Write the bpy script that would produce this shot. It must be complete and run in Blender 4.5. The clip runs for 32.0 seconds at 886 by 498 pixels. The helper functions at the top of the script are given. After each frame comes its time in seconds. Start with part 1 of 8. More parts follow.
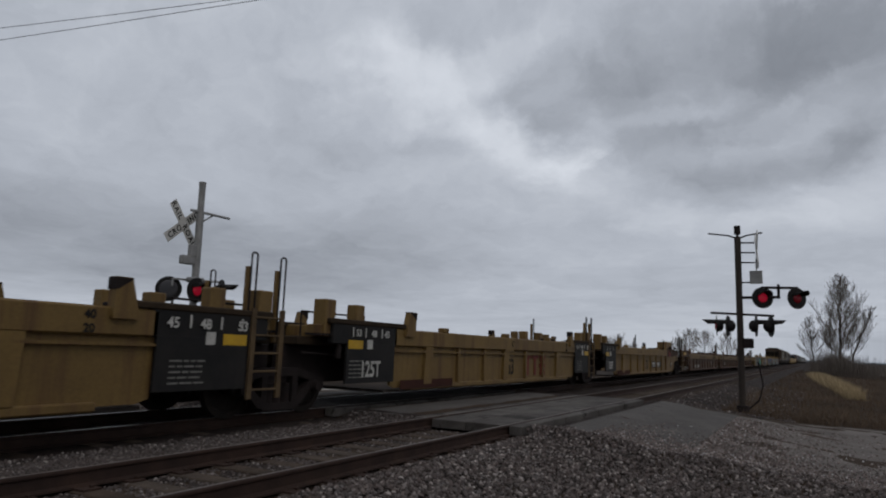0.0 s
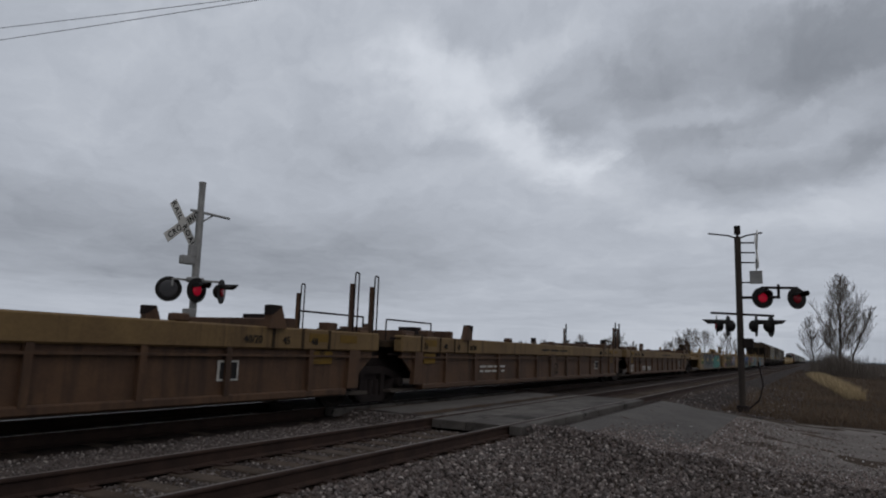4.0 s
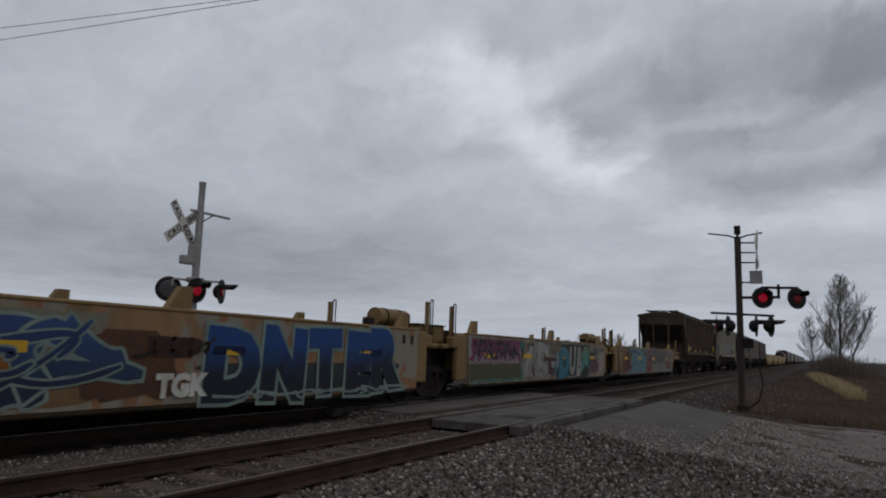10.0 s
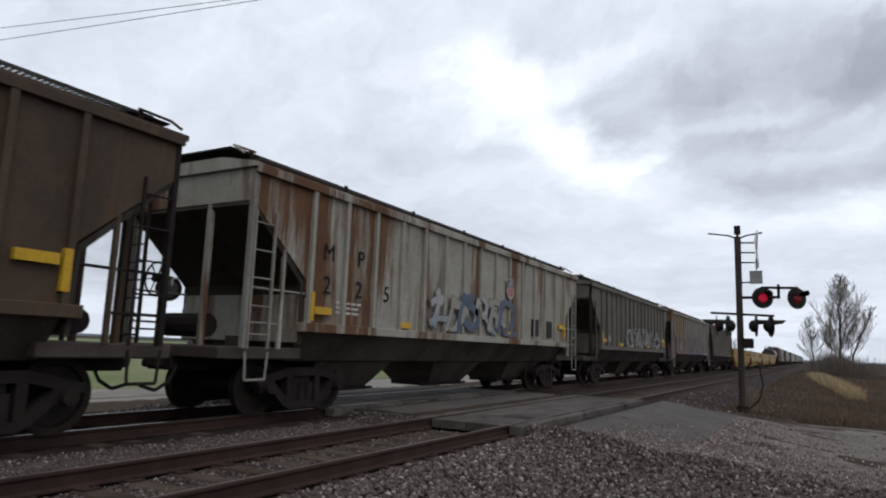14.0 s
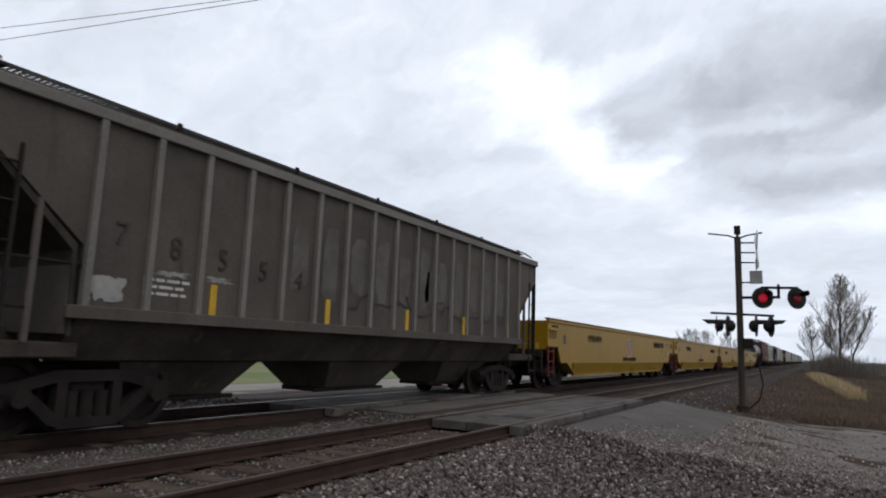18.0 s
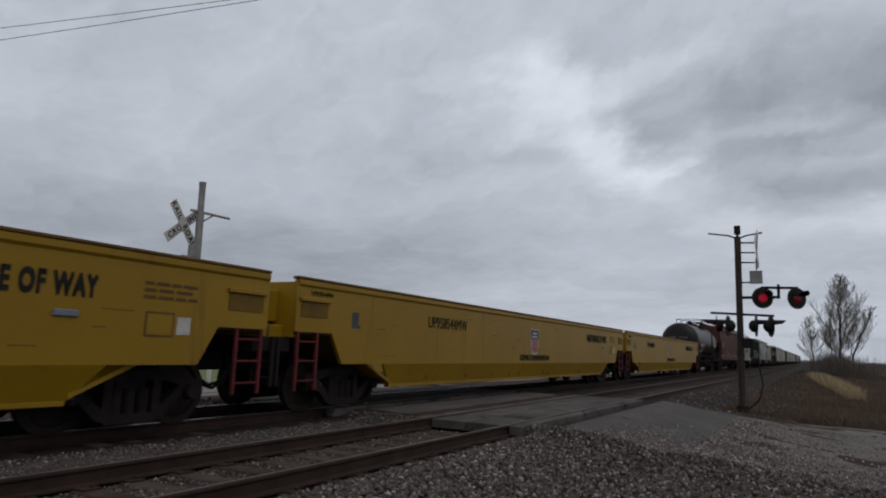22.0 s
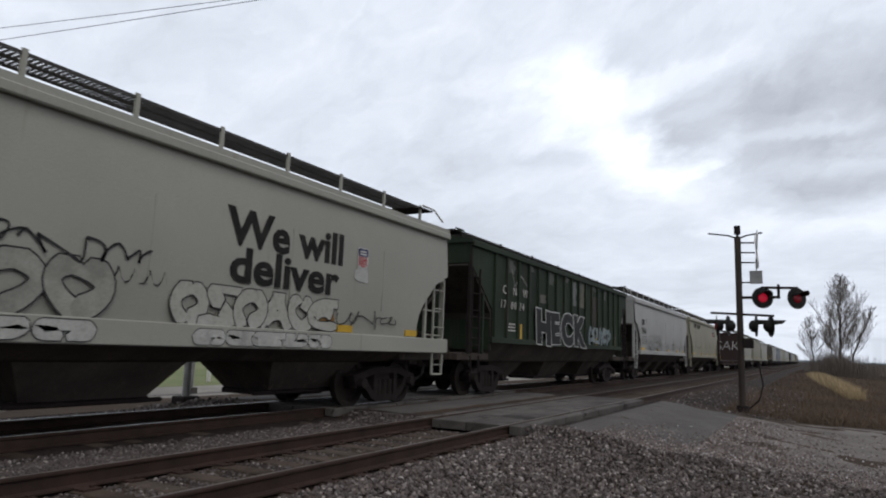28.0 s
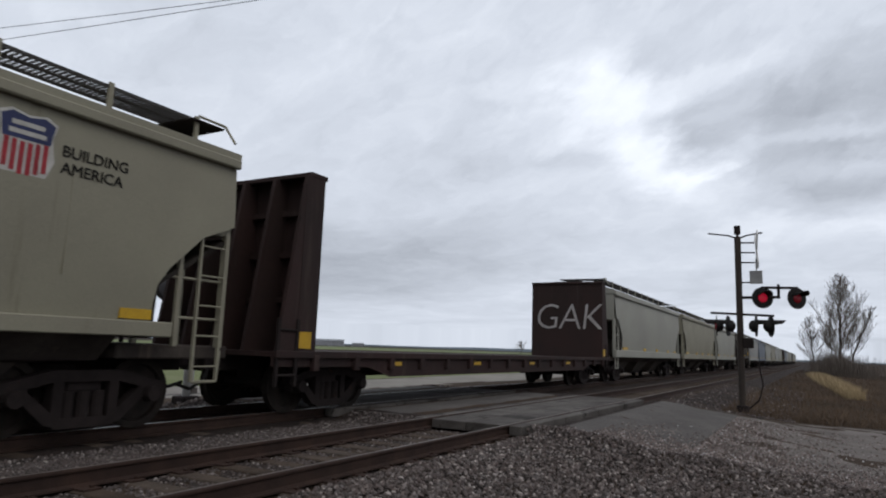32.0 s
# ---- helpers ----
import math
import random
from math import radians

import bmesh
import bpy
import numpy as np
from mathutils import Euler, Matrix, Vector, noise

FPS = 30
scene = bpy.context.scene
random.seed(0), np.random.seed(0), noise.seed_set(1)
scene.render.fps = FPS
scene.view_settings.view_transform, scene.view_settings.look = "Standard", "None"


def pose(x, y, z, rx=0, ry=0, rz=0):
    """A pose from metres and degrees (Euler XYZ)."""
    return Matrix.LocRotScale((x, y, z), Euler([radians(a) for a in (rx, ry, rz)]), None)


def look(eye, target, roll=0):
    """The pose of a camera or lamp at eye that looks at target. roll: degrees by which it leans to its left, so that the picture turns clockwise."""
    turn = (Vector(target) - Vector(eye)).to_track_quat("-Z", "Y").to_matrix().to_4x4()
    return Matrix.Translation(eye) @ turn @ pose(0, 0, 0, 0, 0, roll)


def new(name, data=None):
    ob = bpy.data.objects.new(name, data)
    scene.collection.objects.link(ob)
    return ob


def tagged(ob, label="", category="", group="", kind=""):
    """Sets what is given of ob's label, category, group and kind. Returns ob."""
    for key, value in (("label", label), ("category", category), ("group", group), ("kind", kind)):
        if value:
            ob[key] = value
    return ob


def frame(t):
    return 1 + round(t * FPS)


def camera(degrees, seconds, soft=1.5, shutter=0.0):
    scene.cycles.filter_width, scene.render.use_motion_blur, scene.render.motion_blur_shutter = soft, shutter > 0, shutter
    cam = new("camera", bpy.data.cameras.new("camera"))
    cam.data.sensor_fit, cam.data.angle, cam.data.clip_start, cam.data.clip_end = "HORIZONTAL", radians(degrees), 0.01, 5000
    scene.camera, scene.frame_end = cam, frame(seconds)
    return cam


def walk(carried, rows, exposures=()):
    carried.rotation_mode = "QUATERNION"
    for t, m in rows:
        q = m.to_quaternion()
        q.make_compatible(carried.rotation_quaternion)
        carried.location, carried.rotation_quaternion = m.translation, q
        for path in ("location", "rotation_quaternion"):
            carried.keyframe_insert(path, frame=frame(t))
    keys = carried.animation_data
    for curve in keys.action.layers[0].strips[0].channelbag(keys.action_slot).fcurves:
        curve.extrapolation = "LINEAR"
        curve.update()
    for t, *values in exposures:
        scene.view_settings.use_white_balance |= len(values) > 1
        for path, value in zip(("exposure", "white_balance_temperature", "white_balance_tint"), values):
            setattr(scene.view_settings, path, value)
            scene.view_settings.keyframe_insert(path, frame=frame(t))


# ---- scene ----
# Plan: x runs along the tracks away from the camera, y across them, z up; rail tops at z = 0.
EYE = (0.0, 0.0, 1.205)
Y1, Y2 = 5.21, 9.06          # centre lines of the near and the far track
GAUGE = 1.505                # between the rail heads' centres
SECONDS = 32.0

cam = camera(68.1, SECONDS, soft=2.0, shutter=0.06)
VIEW = look(EYE, (EYE[0] + 86.053, EYE[1] + 48.682, EYE[2] + 15.001), 2.06)
walk(cam, [(0.0, VIEW), (SECONDS, VIEW)],
     exposures=[(0, 0.0), (3.5, 0.0), (5.5, 0.0), (9, 0.0), (11, 0.0), (12.5, 0.14), (13.5, 0.58), (14.5, 0.86), (16.5, 0.86), (18.5, 0.76), (19.5, 0.38),
                (20.5, 0.12), (22, 0.12), (25.5, 0.12), (27.5, 0.74), (29, 0.82), (31, 0.76), (32, 0.6)])


def travelled(t):
    """How far the train has come since the start, in metres: it gathers a little speed."""
    return float(np.interp(t, (0, 4, 8, 12, 40), (0, 53.6, 109.0, 165.7, 564.7)))


# ---- world and light: a closed, uneven cloud cover ----
def make_world():
    w = bpy.data.worlds.new("overcast")
    scene.world = w
    w.use_nodes = True
    nt = w.node_tree
    nt.nodes.clear()
    out, bg = nt.nodes.new("ShaderNodeOutputWorld"), nt.nodes.new("ShaderNodeBackground")
    sky = nt.nodes.new("ShaderNodeTexSky")
    sky.sky_type, sky.sun_disc = "NISHITA", False
    sky.sun_elevation, sky.sun_rotation = radians(38), radians(200)
    thin = nt.nodes.new("ShaderNodeVectorMath")
    thin.operation = "SCALE"
    thin.inputs["Scale"].default_value = 0.1
    nt.links.new(sky.outputs[0], thin.inputs[0])
    co, sep = nt.nodes.new("ShaderNodeTexCoord"), nt.nodes.new("ShaderNodeSeparateXYZ")
    nt.links.new(co.outputs["Generated"], sep.inputs[0])
    ramp = nt.nodes.new("ShaderNodeValToRGB")
    e = ramp.color_ramp.elements
    e[0].position, e[0].color = 0.0, (0.90, 0.95, 1.04, 1)
    e[1].position, e[1].color = 0.9, (1.10, 1.14, 1.24, 1)
    m = e.new(0.25)
    m.color = (0.95, 0.99, 1.08, 1)
    nt.links.new(sep.outputs["Z"], ramp.inputs[0])
    mix = nt.nodes.new("ShaderNodeMix")
    mix.data_type = "RGBA"
    mix.inputs[0].default_value = 0.9
    nt.links.new(thin.outputs[0], mix.inputs[6])
    nt.links.new(ramp.outputs[0], mix.inputs[7])
    nt.links.new(mix.outputs[2], bg.inputs["Color"])
    bg.inputs["Strength"].default_value = 0.36
    nt.links.new(bg.outputs[0], out.inputs["Surface"])


make_world()
sun = new("sun", bpy.data.lights.new("sun", "SUN"))
sun.data.energy, sun.data.angle, sun.data.color = 0.45, radians(40), (1.0, 0.95, 0.88)
sun.matrix_world = look((-40, -60, 90), (0, 0, 0))


# ---- materials ----
def nodes_of(name):
    m = bpy.data.materials.new(name)
    m.use_nodes = True
    nt = m.node_tree
    return m, nt, nt.nodes["Principled BSDF"]


def noise_node(nt, vec, scale, detail=4, rough=0.6, distort=0.0):
    n = nt.nodes.new("ShaderNodeTexNoise")
    n.inputs["Scale"].default_value, n.inputs["Detail"].default_value = scale, detail
    n.inputs["Roughness"].default_value, n.inputs["Distortion"].default_value = rough, distort
    nt.links.new(vec, n.inputs["Vector"])
    return n.outputs[0]


def steps(nt, value, low, high):
    """value from low to high spread over 0 to 1."""
    r = nt.nodes.new("ShaderNodeMapRange")
    r.inputs[1].default_value, r.inputs[2].default_value = low, high
    nt.links.new(value, r.inputs[0])
    return r.outputs[0]


def blend(nt, fac, a, b, how="MIX"):
    m = nt.nodes.new("ShaderNodeMix")
    m.data_type, m.blend_type = "RGBA", how
    for socket, v in ((m.inputs[0], fac), (m.inputs[6], a), (m.inputs[7], b)):
        if isinstance(v, (int, float)):
            socket.default_value = v
        elif isinstance(v, (tuple, list)):
            socket.default_value = (*v, 1)
        else:
            nt.links.new(v, socket)
    return m.outputs[2]


def stretch(nt, vec, s):
    m = nt.nodes.new("ShaderNodeMapping")
    m.inputs["Scale"].default_value = s
    nt.links.new(vec, m.inputs[0])
    return m.outputs[0]


def surface(name, base, other=None, rough=0.7, metal=0.0, scale=3.0, fine=30.0, streak=None, amount=0.5, bump=0.3, depth=0.01, vary=0.0, spots=None, spot_at=0.62, gloss=0.3):
    """A worn surface: base and other mixed by a broad noise, a fine grain, streaks that run down (streak: colour), spots of a third colour, and a fine relief."""
    m, nt, bsdf = nodes_of(name)
    co = nt.nodes.new("ShaderNodeTexCoord").outputs["Object"]
    info = nt.nodes.new("ShaderNodeObjectInfo")
    shift = nt.nodes.new("ShaderNodeVectorMath")
    shift.operation = "MULTIPLY_ADD"
    comb = nt.nodes.new("ShaderNodeCombineXYZ")
    for i in range(3):
        nt.links.new(info.outputs["Random"], comb.inputs[i])
    nt.links.new(comb.outputs[0], shift.inputs[0])
    shift.inputs[1].default_value = (37, 53, 29)
    nt.links.new(co, shift.inputs[2])
    co = shift.outputs[0]
    broad = noise_node(nt, co, scale, 5, 0.62, 0.2)
    grain = noise_node(nt, co, fine, 4, 0.7)
    other = other or tuple(c * 0.6 for c in base)
    col = blend(nt, steps(nt, broad, 0.35, 0.68), base, other)
    col = blend(nt, steps(nt, grain, 0.3, 0.75), col, blend(nt, 0.3, col, (0.02, 0.018, 0.016)))
    if streak:
        lines = noise_node(nt, stretch(nt, co, (2.2, 2.2, 0.16)), 1.6, 6, 0.7, 0.4)
        col = blend(nt, steps(nt, lines, 0.75 - amount * 0.45, 0.8 - amount * 0.2), col, streak)
    if spots:
        patch = noise_node(nt, co, scale * 1.7, 6, 0.7, 0.6)
        col = blend(nt, steps(nt, patch, spot_at, spot_at + 0.05), col, spots)
    if vary:
        v = steps(nt, info.outputs["Random"], 0, 1)
        col = blend(nt, v, blend(nt, vary, col, (0, 0, 0)), blend(nt, vary * 0.5, col, (0.5, 0.48, 0.44)))
    nt.links.new(col, bsdf.inputs["Base Color"])
    bsdf.inputs["Metallic"].default_value = metal
    bsdf.inputs["Specular IOR Level"].default_value = gloss
    r = nt.nodes.new("ShaderNodeMapRange")
    r.inputs[3].default_value, r.inputs[4].default_value = max(rough - 0.15, 0.05), min(rough + 0.15, 1)
    nt.links.new(grain, r.inputs[0])
    nt.links.new(r.outputs[0], bsdf.inputs["Roughness"])
    if bump:
        b = nt.nodes.new("ShaderNodeBump")
        b.inputs["Strength"].default_value, b.inputs["Distance"].default_value = bump, depth
        nt.links.new(grain, b.inputs["Height"])
        nt.links.new(b.outputs[0], bsdf.inputs["Normal"])
    return m


def glow(name, colour, strength):
    m, nt, bsdf = nodes_of(name)
    bsdf.inputs["Base Color"].default_value = (*[c * 0.5 for c in colour], 1)
    bsdf.inputs["Emission Color"].default_value = (*colour, 1)
    bsdf.inputs["Emission Strength"].default_value = strength
    bsdf.inputs["Roughness"].default_value = 0.2
    return m


RUST = (0.10, 0.045, 0.022)
M = {
    "ground": surface("field_soil", (0.075, 0.053, 0.038), (0.045, 0.034, 0.026), 0.95, 0, 0.35, 6, bump=0.8, depth=0.05, gloss=0.05),
    "field": surface("green_field", (0.12, 0.16, 0.045), (0.20, 0.21, 0.10), 0.95, 0, 0.12, 4, bump=0.5, depth=0.05),
    "lane": surface("gravel_lane", (0.30, 0.28, 0.25), (0.20, 0.185, 0.165), 0.95, 0, 0.5, 18, bump=0.6, depth=0.03),
    "ballast": surface("ballast", (0.052, 0.040, 0.036), (0.028, 0.022, 0.020), 0.9, 0, 1.3, 22, bump=1.0, depth=0.05, spots=(0.15, 0.132, 0.12), spot_at=0.72, gloss=0.1),
    "stone": surface("crushed_stone", (0.10, 0.093, 0.088), (0.045, 0.042, 0.040), 0.85, 0, 9, 60, bump=0.4, gloss=0.1),
    "asphalt": surface("worn_asphalt", (0.118, 0.107, 0.10), (0.072, 0.065, 0.061), 0.9, 0, 0.8, 45, bump=0.6, depth=0.012, spots=(0.05, 0.044, 0.041), spot_at=0.62, gloss=0.25),
    "dusty_road": surface("dusty_worn_road", (0.215, 0.194, 0.18), (0.137, 0.122, 0.113), 0.95, 0, 0.9, 40, bump=0.7, depth=0.015, spots=(0.075, 0.067, 0.062), spot_at=0.64, gloss=0.1),
    "concrete": surface("concrete_panel", (0.135, 0.124, 0.114), (0.06, 0.053, 0.049), 0.9, 0, 0.9, 40, bump=0.6, spots=(0.028, 0.024, 0.022), spot_at=0.57, gloss=0.2),
    "timber": surface("weathered_tie", (0.105, 0.078, 0.06), (0.05, 0.038, 0.031), 0.9, 0, 3.5, 25, bump=0.9, vary=0.08, gloss=0.1),
    "rail": surface("rail_rust", (0.06, 0.036, 0.028), (0.034, 0.022, 0.019), 0.75, 0.2, 3, 50, gloss=0.15),
    "railhead": surface("dull_railhead", (0.24, 0.22, 0.205), (0.13, 0.11, 0.10), 0.55, 0.6, 1.2, 30, bump=0.1),
    "bright_railhead": surface("wheel_polished_railhead", (0.55, 0.54, 0.53), (0.40, 0.38, 0.36), 0.3, 0.95, 1.2, 30, bump=0.05),
    "iron": surface("greasy_iron", (0.028, 0.0215, 0.021), (0.016, 0.0125, 0.0125), 0.85, 0.0, 3, 30, spots=(0.05, 0.025, 0.015), spot_at=0.66, gloss=0.12),
    "wheelface": surface("wheel_steel", (0.036, 0.028, 0.024), (0.018, 0.015, 0.0135), 0.7, 0.2, 4, 30, gloss=0.15),
    "steel": surface("galvanised_steel", (0.36, 0.36, 0.355), (0.25, 0.25, 0.25), 0.55, 0.35, 3, 40, streak=(0.2, 0.19, 0.18), amount=0.2),
    "white": surface("white_reflective_board", (0.72, 0.71, 0.68), (0.58, 0.57, 0.54), 0.5, 0, 2, 30, streak=(0.4, 0.38, 0.34), amount=0.2),
    "black": surface("black_paint", (0.013, 0.013, 0.014), (0.024, 0.022, 0.021), 0.6, 0, 2, 30, streak=(0.035, 0.028, 0.022), amount=0.3, gloss=0.15),
    "well_ochre": surface("dusty_ochre_paint", (0.25, 0.165, 0.07), (0.18, 0.115, 0.05), 0.7, 0, 0.9, 25, streak=(0.085, 0.05, 0.028), amount=0.45, spots=RUST, spot_at=0.68),
    "well_grime": surface("grimy_brown_steel", (0.05, 0.034, 0.021), (0.025, 0.019, 0.014), 0.85, 0, 1.5, 25, gloss=0.1),
    "lettering_black": surface("black_lettering", (0.012, 0.012, 0.012), (0.03, 0.028, 0.026), 0.7, 0, 4, 30, gloss=0.1),
    "lettering_white": surface("white_lettering", (0.62, 0.61, 0.58), (0.42, 0.41, 0.38), 0.7, 0, 4, 30),
    "well_yellow": surface("faded_yellow_paint", (0.205, 0.128, 0.038), (0.15, 0.092, 0.030), 0.6, 0, 0.8, 25, streak=(0.095, 0.05, 0.022), amount=0.6, spots=RUST, spot_at=0.66),
    "well_tan": surface("weathered_tan_paint", (0.108, 0.057, 0.03), (0.064, 0.034, 0.021), 0.65, 0, 0.9, 25, streak=(0.04, 0.023, 0.015), amount=0.6, spots=RUST, spot_at=0.66),
    "chord_tan": surface("faded_tan_chord", (0.2, 0.128, 0.052), (0.13, 0.08, 0.036), 0.65, 0, 0.9, 25, streak=(0.06, 0.036, 0.02), amount=0.5, spots=RUST, spot_at=0.68),
    "stripe_yellow": surface("reflective_yellow", (0.62, 0.38, 0.02), (0.5, 0.3, 0.02), 0.4, 0, 2, 30),
    "rust_red": surface("red_oxide_band", (0.065, 0.024, 0.018), (0.04, 0.018, 0.014), 0.8, 0, 1.5, 25, gloss=0.1),
    "mw_yellow": surface("bright_yellow_paint", (0.345, 0.203, 0.0055), (0.285, 0.163, 0.0055), 0.45, 0, 0.5, 70, streak=(0.19, 0.105, 0.012), amount=0.4, bump=0.08, gloss=0.3),
    "mw_lip": surface("brown_top_lip", (0.16, 0.085, 0.02), (0.10, 0.055, 0.02), 0.7, 0, 1, 25),
    "red_paint": surface("red_ladder_paint", (0.15, 0.014, 0.016), (0.075, 0.011, 0.012), 0.6, 0, 3, 30),
    "brown_hopper": surface("brown_soot_paint", (0.085, 0.056, 0.036), (0.048, 0.036, 0.028), 0.8, 0, 0.7, 20, streak=(0.115, 0.064, 0.032), amount=0.42),
    "dark_grey": surface("sooty_grey_paint", (0.16, 0.148, 0.13), (0.10, 0.092, 0.082), 0.8, 0, 0.7, 20, streak=(0.06, 0.05, 0.042), amount=0.5),
    "pale_grey": surface("dirty_pale_grey", (0.285, 0.28, 0.255), (0.20, 0.195, 0.178), 0.75, 0, 0.6, 20, streak=(0.15, 0.085, 0.05), amount=0.5, spots=(0.12, 0.06, 0.04), spot_at=0.7),
    "sooty": surface("dusty_grey_brown", (0.105, 0.09, 0.079), (0.062, 0.053, 0.047), 0.8, 0, 0.6, 20, streak=(0.055, 0.047, 0.04), amount=0.45),
    "light_grey": surface("light_grey_paint", (0.36, 0.36, 0.315), (0.31, 0.308, 0.272), 0.6, 0, 0.4, 80, streak=(0.235, 0.22, 0.18), amount=0.3, bump=0.04),
    "cool_grey": surface("cool_grey_paint", (0.38, 0.38, 0.368), (0.32, 0.32, 0.308), 0.6, 0, 0.4, 80, streak=(0.24, 0.225, 0.20), amount=0.33, bump=0.04),
    "beige": surface("beige_paint", (0.30, 0.285, 0.215), (0.25, 0.235, 0.18), 0.6, 0, 0.4, 80, streak=(0.18, 0.16, 0.112), amount=0.33, bump=0.04),
    # darker than the car bodies: the shade under the hopper ends is in this colour
    "end_sheet": surface("shaded_end_sheet", (0.06, 0.053, 0.046), (0.03, 0.026, 0.023), 0.85, 0, 0.9, 25, streak=(0.02, 0.017, 0.015), amount=0.5, gloss=0.1),
    "maroon": surface("maroon_paint", (0.11, 0.032, 0.025), (0.07, 0.026, 0.022), 0.7, 0, 0.6, 20, streak=(0.24, 0.19, 0.17), amount=0.3),
    "oxide": surface("oxide_brown_paint", (0.036, 0.0165, 0.015), (0.022, 0.013, 0.012), 0.8, 0, 0.7, 20, streak=(0.05, 0.035, 0.03), amount=0.4),
    "green": surface("dark_green_paint", (0.026, 0.042, 0.025), (0.016, 0.024, 0.017), 0.75, 0, 0.6, 20, streak=(0.05, 0.045, 0.035), amount=0.45, spots=(0.07, 0.07, 0.062), spot_at=0.72, gloss=0.2),
    "blue_grey": surface("blue_grey_paint", (0.20, 0.23, 0.28), (0.15, 0.17, 0.21), 0.7, 0, 0.6, 20, streak=(0.10, 0.09, 0.08), amount=0.4),
    "tank_black": surface("gloss_black_tank", (0.0045, 0.0045, 0.005), (0.009, 0.0085, 0.009), 0.36, 0, 0.8, 70, streak=(0.016, 0.015, 0.014), amount=0.3, bump=0.02, gloss=0.3),
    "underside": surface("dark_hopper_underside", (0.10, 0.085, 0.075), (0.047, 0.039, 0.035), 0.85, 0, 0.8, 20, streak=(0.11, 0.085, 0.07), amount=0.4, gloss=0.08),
    "bark": surface("bare_bark", (0.10, 0.085, 0.072), (0.06, 0.05, 0.043), 0.95, 0, 4, 30, gloss=0.1),
    "twig": surface("bare_twigs", (0.17, 0.146, 0.128), (0.115, 0.098, 0.086), 0.95, 0, 2, 20, gloss=0.1),
    "dry_grass": surface("dry_brown_grass", (0.175, 0.125, 0.085), (0.085, 0.062, 0.046), 0.95, 0, 0.3, 8, gloss=0.1),
    "reed": surface("pale_reeds", (0.52, 0.41, 0.25), (0.36, 0.275, 0.16), 0.9, 0, 0.8, 10, gloss=0.1),
    # blue-grey stands in for the haze of distance
    "hill": surface("haze_tinted_hill", (0.16, 0.19, 0.21), (0.13, 0.155, 0.17), 1.0, 0, 0.004, 0.05, bump=0),
    "roofing": surface("far_sheet_metal", (0.42, 0.42, 0.43), (0.3, 0.3, 0.3), 0.7, 0, 0.3, 4, bump=0),
    "wire": surface("wire", (0.05, 0.05, 0.05), (0.03, 0.03, 0.03), 0.6, 0.4, 1, 5, bump=0),
    "face_dark": surface("dark_smoked_glass", (0.055, 0.055, 0.062), (0.075, 0.073, 0.08), 0.35, 0, 3, 30),
    "lens_lit": glow("lit_red_lens", (1.0, 0.02, 0.07), 0.12),
    "lens_dim": glow("dim_red_lens", (0.5, 0.01, 0.03), 0.02),
    "shield_blue": surface("shield_blue", (0.035, 0.045, 0.13), None, 0.5, 0, 3, 30),
    "shield_red": surface("shield_red", (0.42, 0.03, 0.045), None, 0.5, 0, 3, 30),
}


def fade(top, bottom, z0=0.55, z1=1.3):
    """Spray paint that goes from one colour at the top to another below, with a cloudy join."""
    key = "fade" + str(top) + str(bottom) + str(z0)
    if key not in M:
        m, nt, bsdf = nodes_of("faded_spray_paint")
        co = nt.nodes.new("ShaderNodeTexCoord").outputs["Object"]
        sep = nt.nodes.new("ShaderNodeSeparateXYZ")
        nt.links.new(co, sep.inputs[0])
        add = nt.nodes.new("ShaderNodeMath")
        add.operation = "MULTIPLY_ADD"
        nt.links.new(noise_node(nt, co, 2.6, 4, 0.55, 0.5), add.inputs[0])
        add.inputs[1].default_value = 0.7
        nt.links.new(sep.outputs["Z"], add.inputs[2])
        col = blend(nt, steps(nt, add.outputs[0], z0 + 0.35, z1 + 0.35), bottom, top)
        col = blend(nt, steps(nt, noise_node(nt, co, 14, 4, 0.7), 0.45, 0.8), col, blend(nt, 0.35, col, (0.03, 0.026, 0.022)))
        nt.links.new(col, bsdf.inputs["Base Color"])
        bsdf.inputs["Roughness"].default_value = 0.65
        bsdf.inputs["Specular IOR Level"].default_value = 0.25
        M[key] = m
    return M[key]


def paint(rgb):
    """A flat spray paint of that colour, made once; a material is handed back as it is."""
    if isinstance(rgb, bpy.types.Material):
        return rgb
    key = "paint_%02x%02x%02x" % tuple(int(c * 255) for c in rgb)
    if key not in M:
        M[key] = surface("spray_paint", rgb, tuple(c * 0.62 for c in rgb), 0.65, 0, 2.2, 25, streak=tuple(c * 0.55 + 0.012 for c in rgb), amount=0.3, bump=0.1)
    return M[key]


# ---- mesh helpers ----
def part(name, bm, material, parent=None, label="", m=None, smooth=False):
    """Links a bmesh (or a shared mesh) as one mesh object under a thing or a part."""
    if isinstance(bm, bpy.types.Mesh):
        me = bm
    else:
        bmesh.ops.recalc_face_normals(bm, faces=bm.faces)
        me = bpy.data.meshes.new(name)
        bm.to_mesh(me)
        bm.free()
        if smooth:
            me.shade_smooth()
    if material and not me.materials:
        me.materials.append(M[material] if isinstance(material, str) else material)
    ob = new(name, me)
    if parent:
        ob.parent = parent
    if m:
        ob.matrix_basis = m
    return tagged(ob, label)


def thing(name, label, category, m=None, group="", kind=""):
    ob = new(name)
    ob.empty_display_size = 0.2
    if m:
        ob.matrix_basis = m
    return tagged(ob, label, category, group, kind)


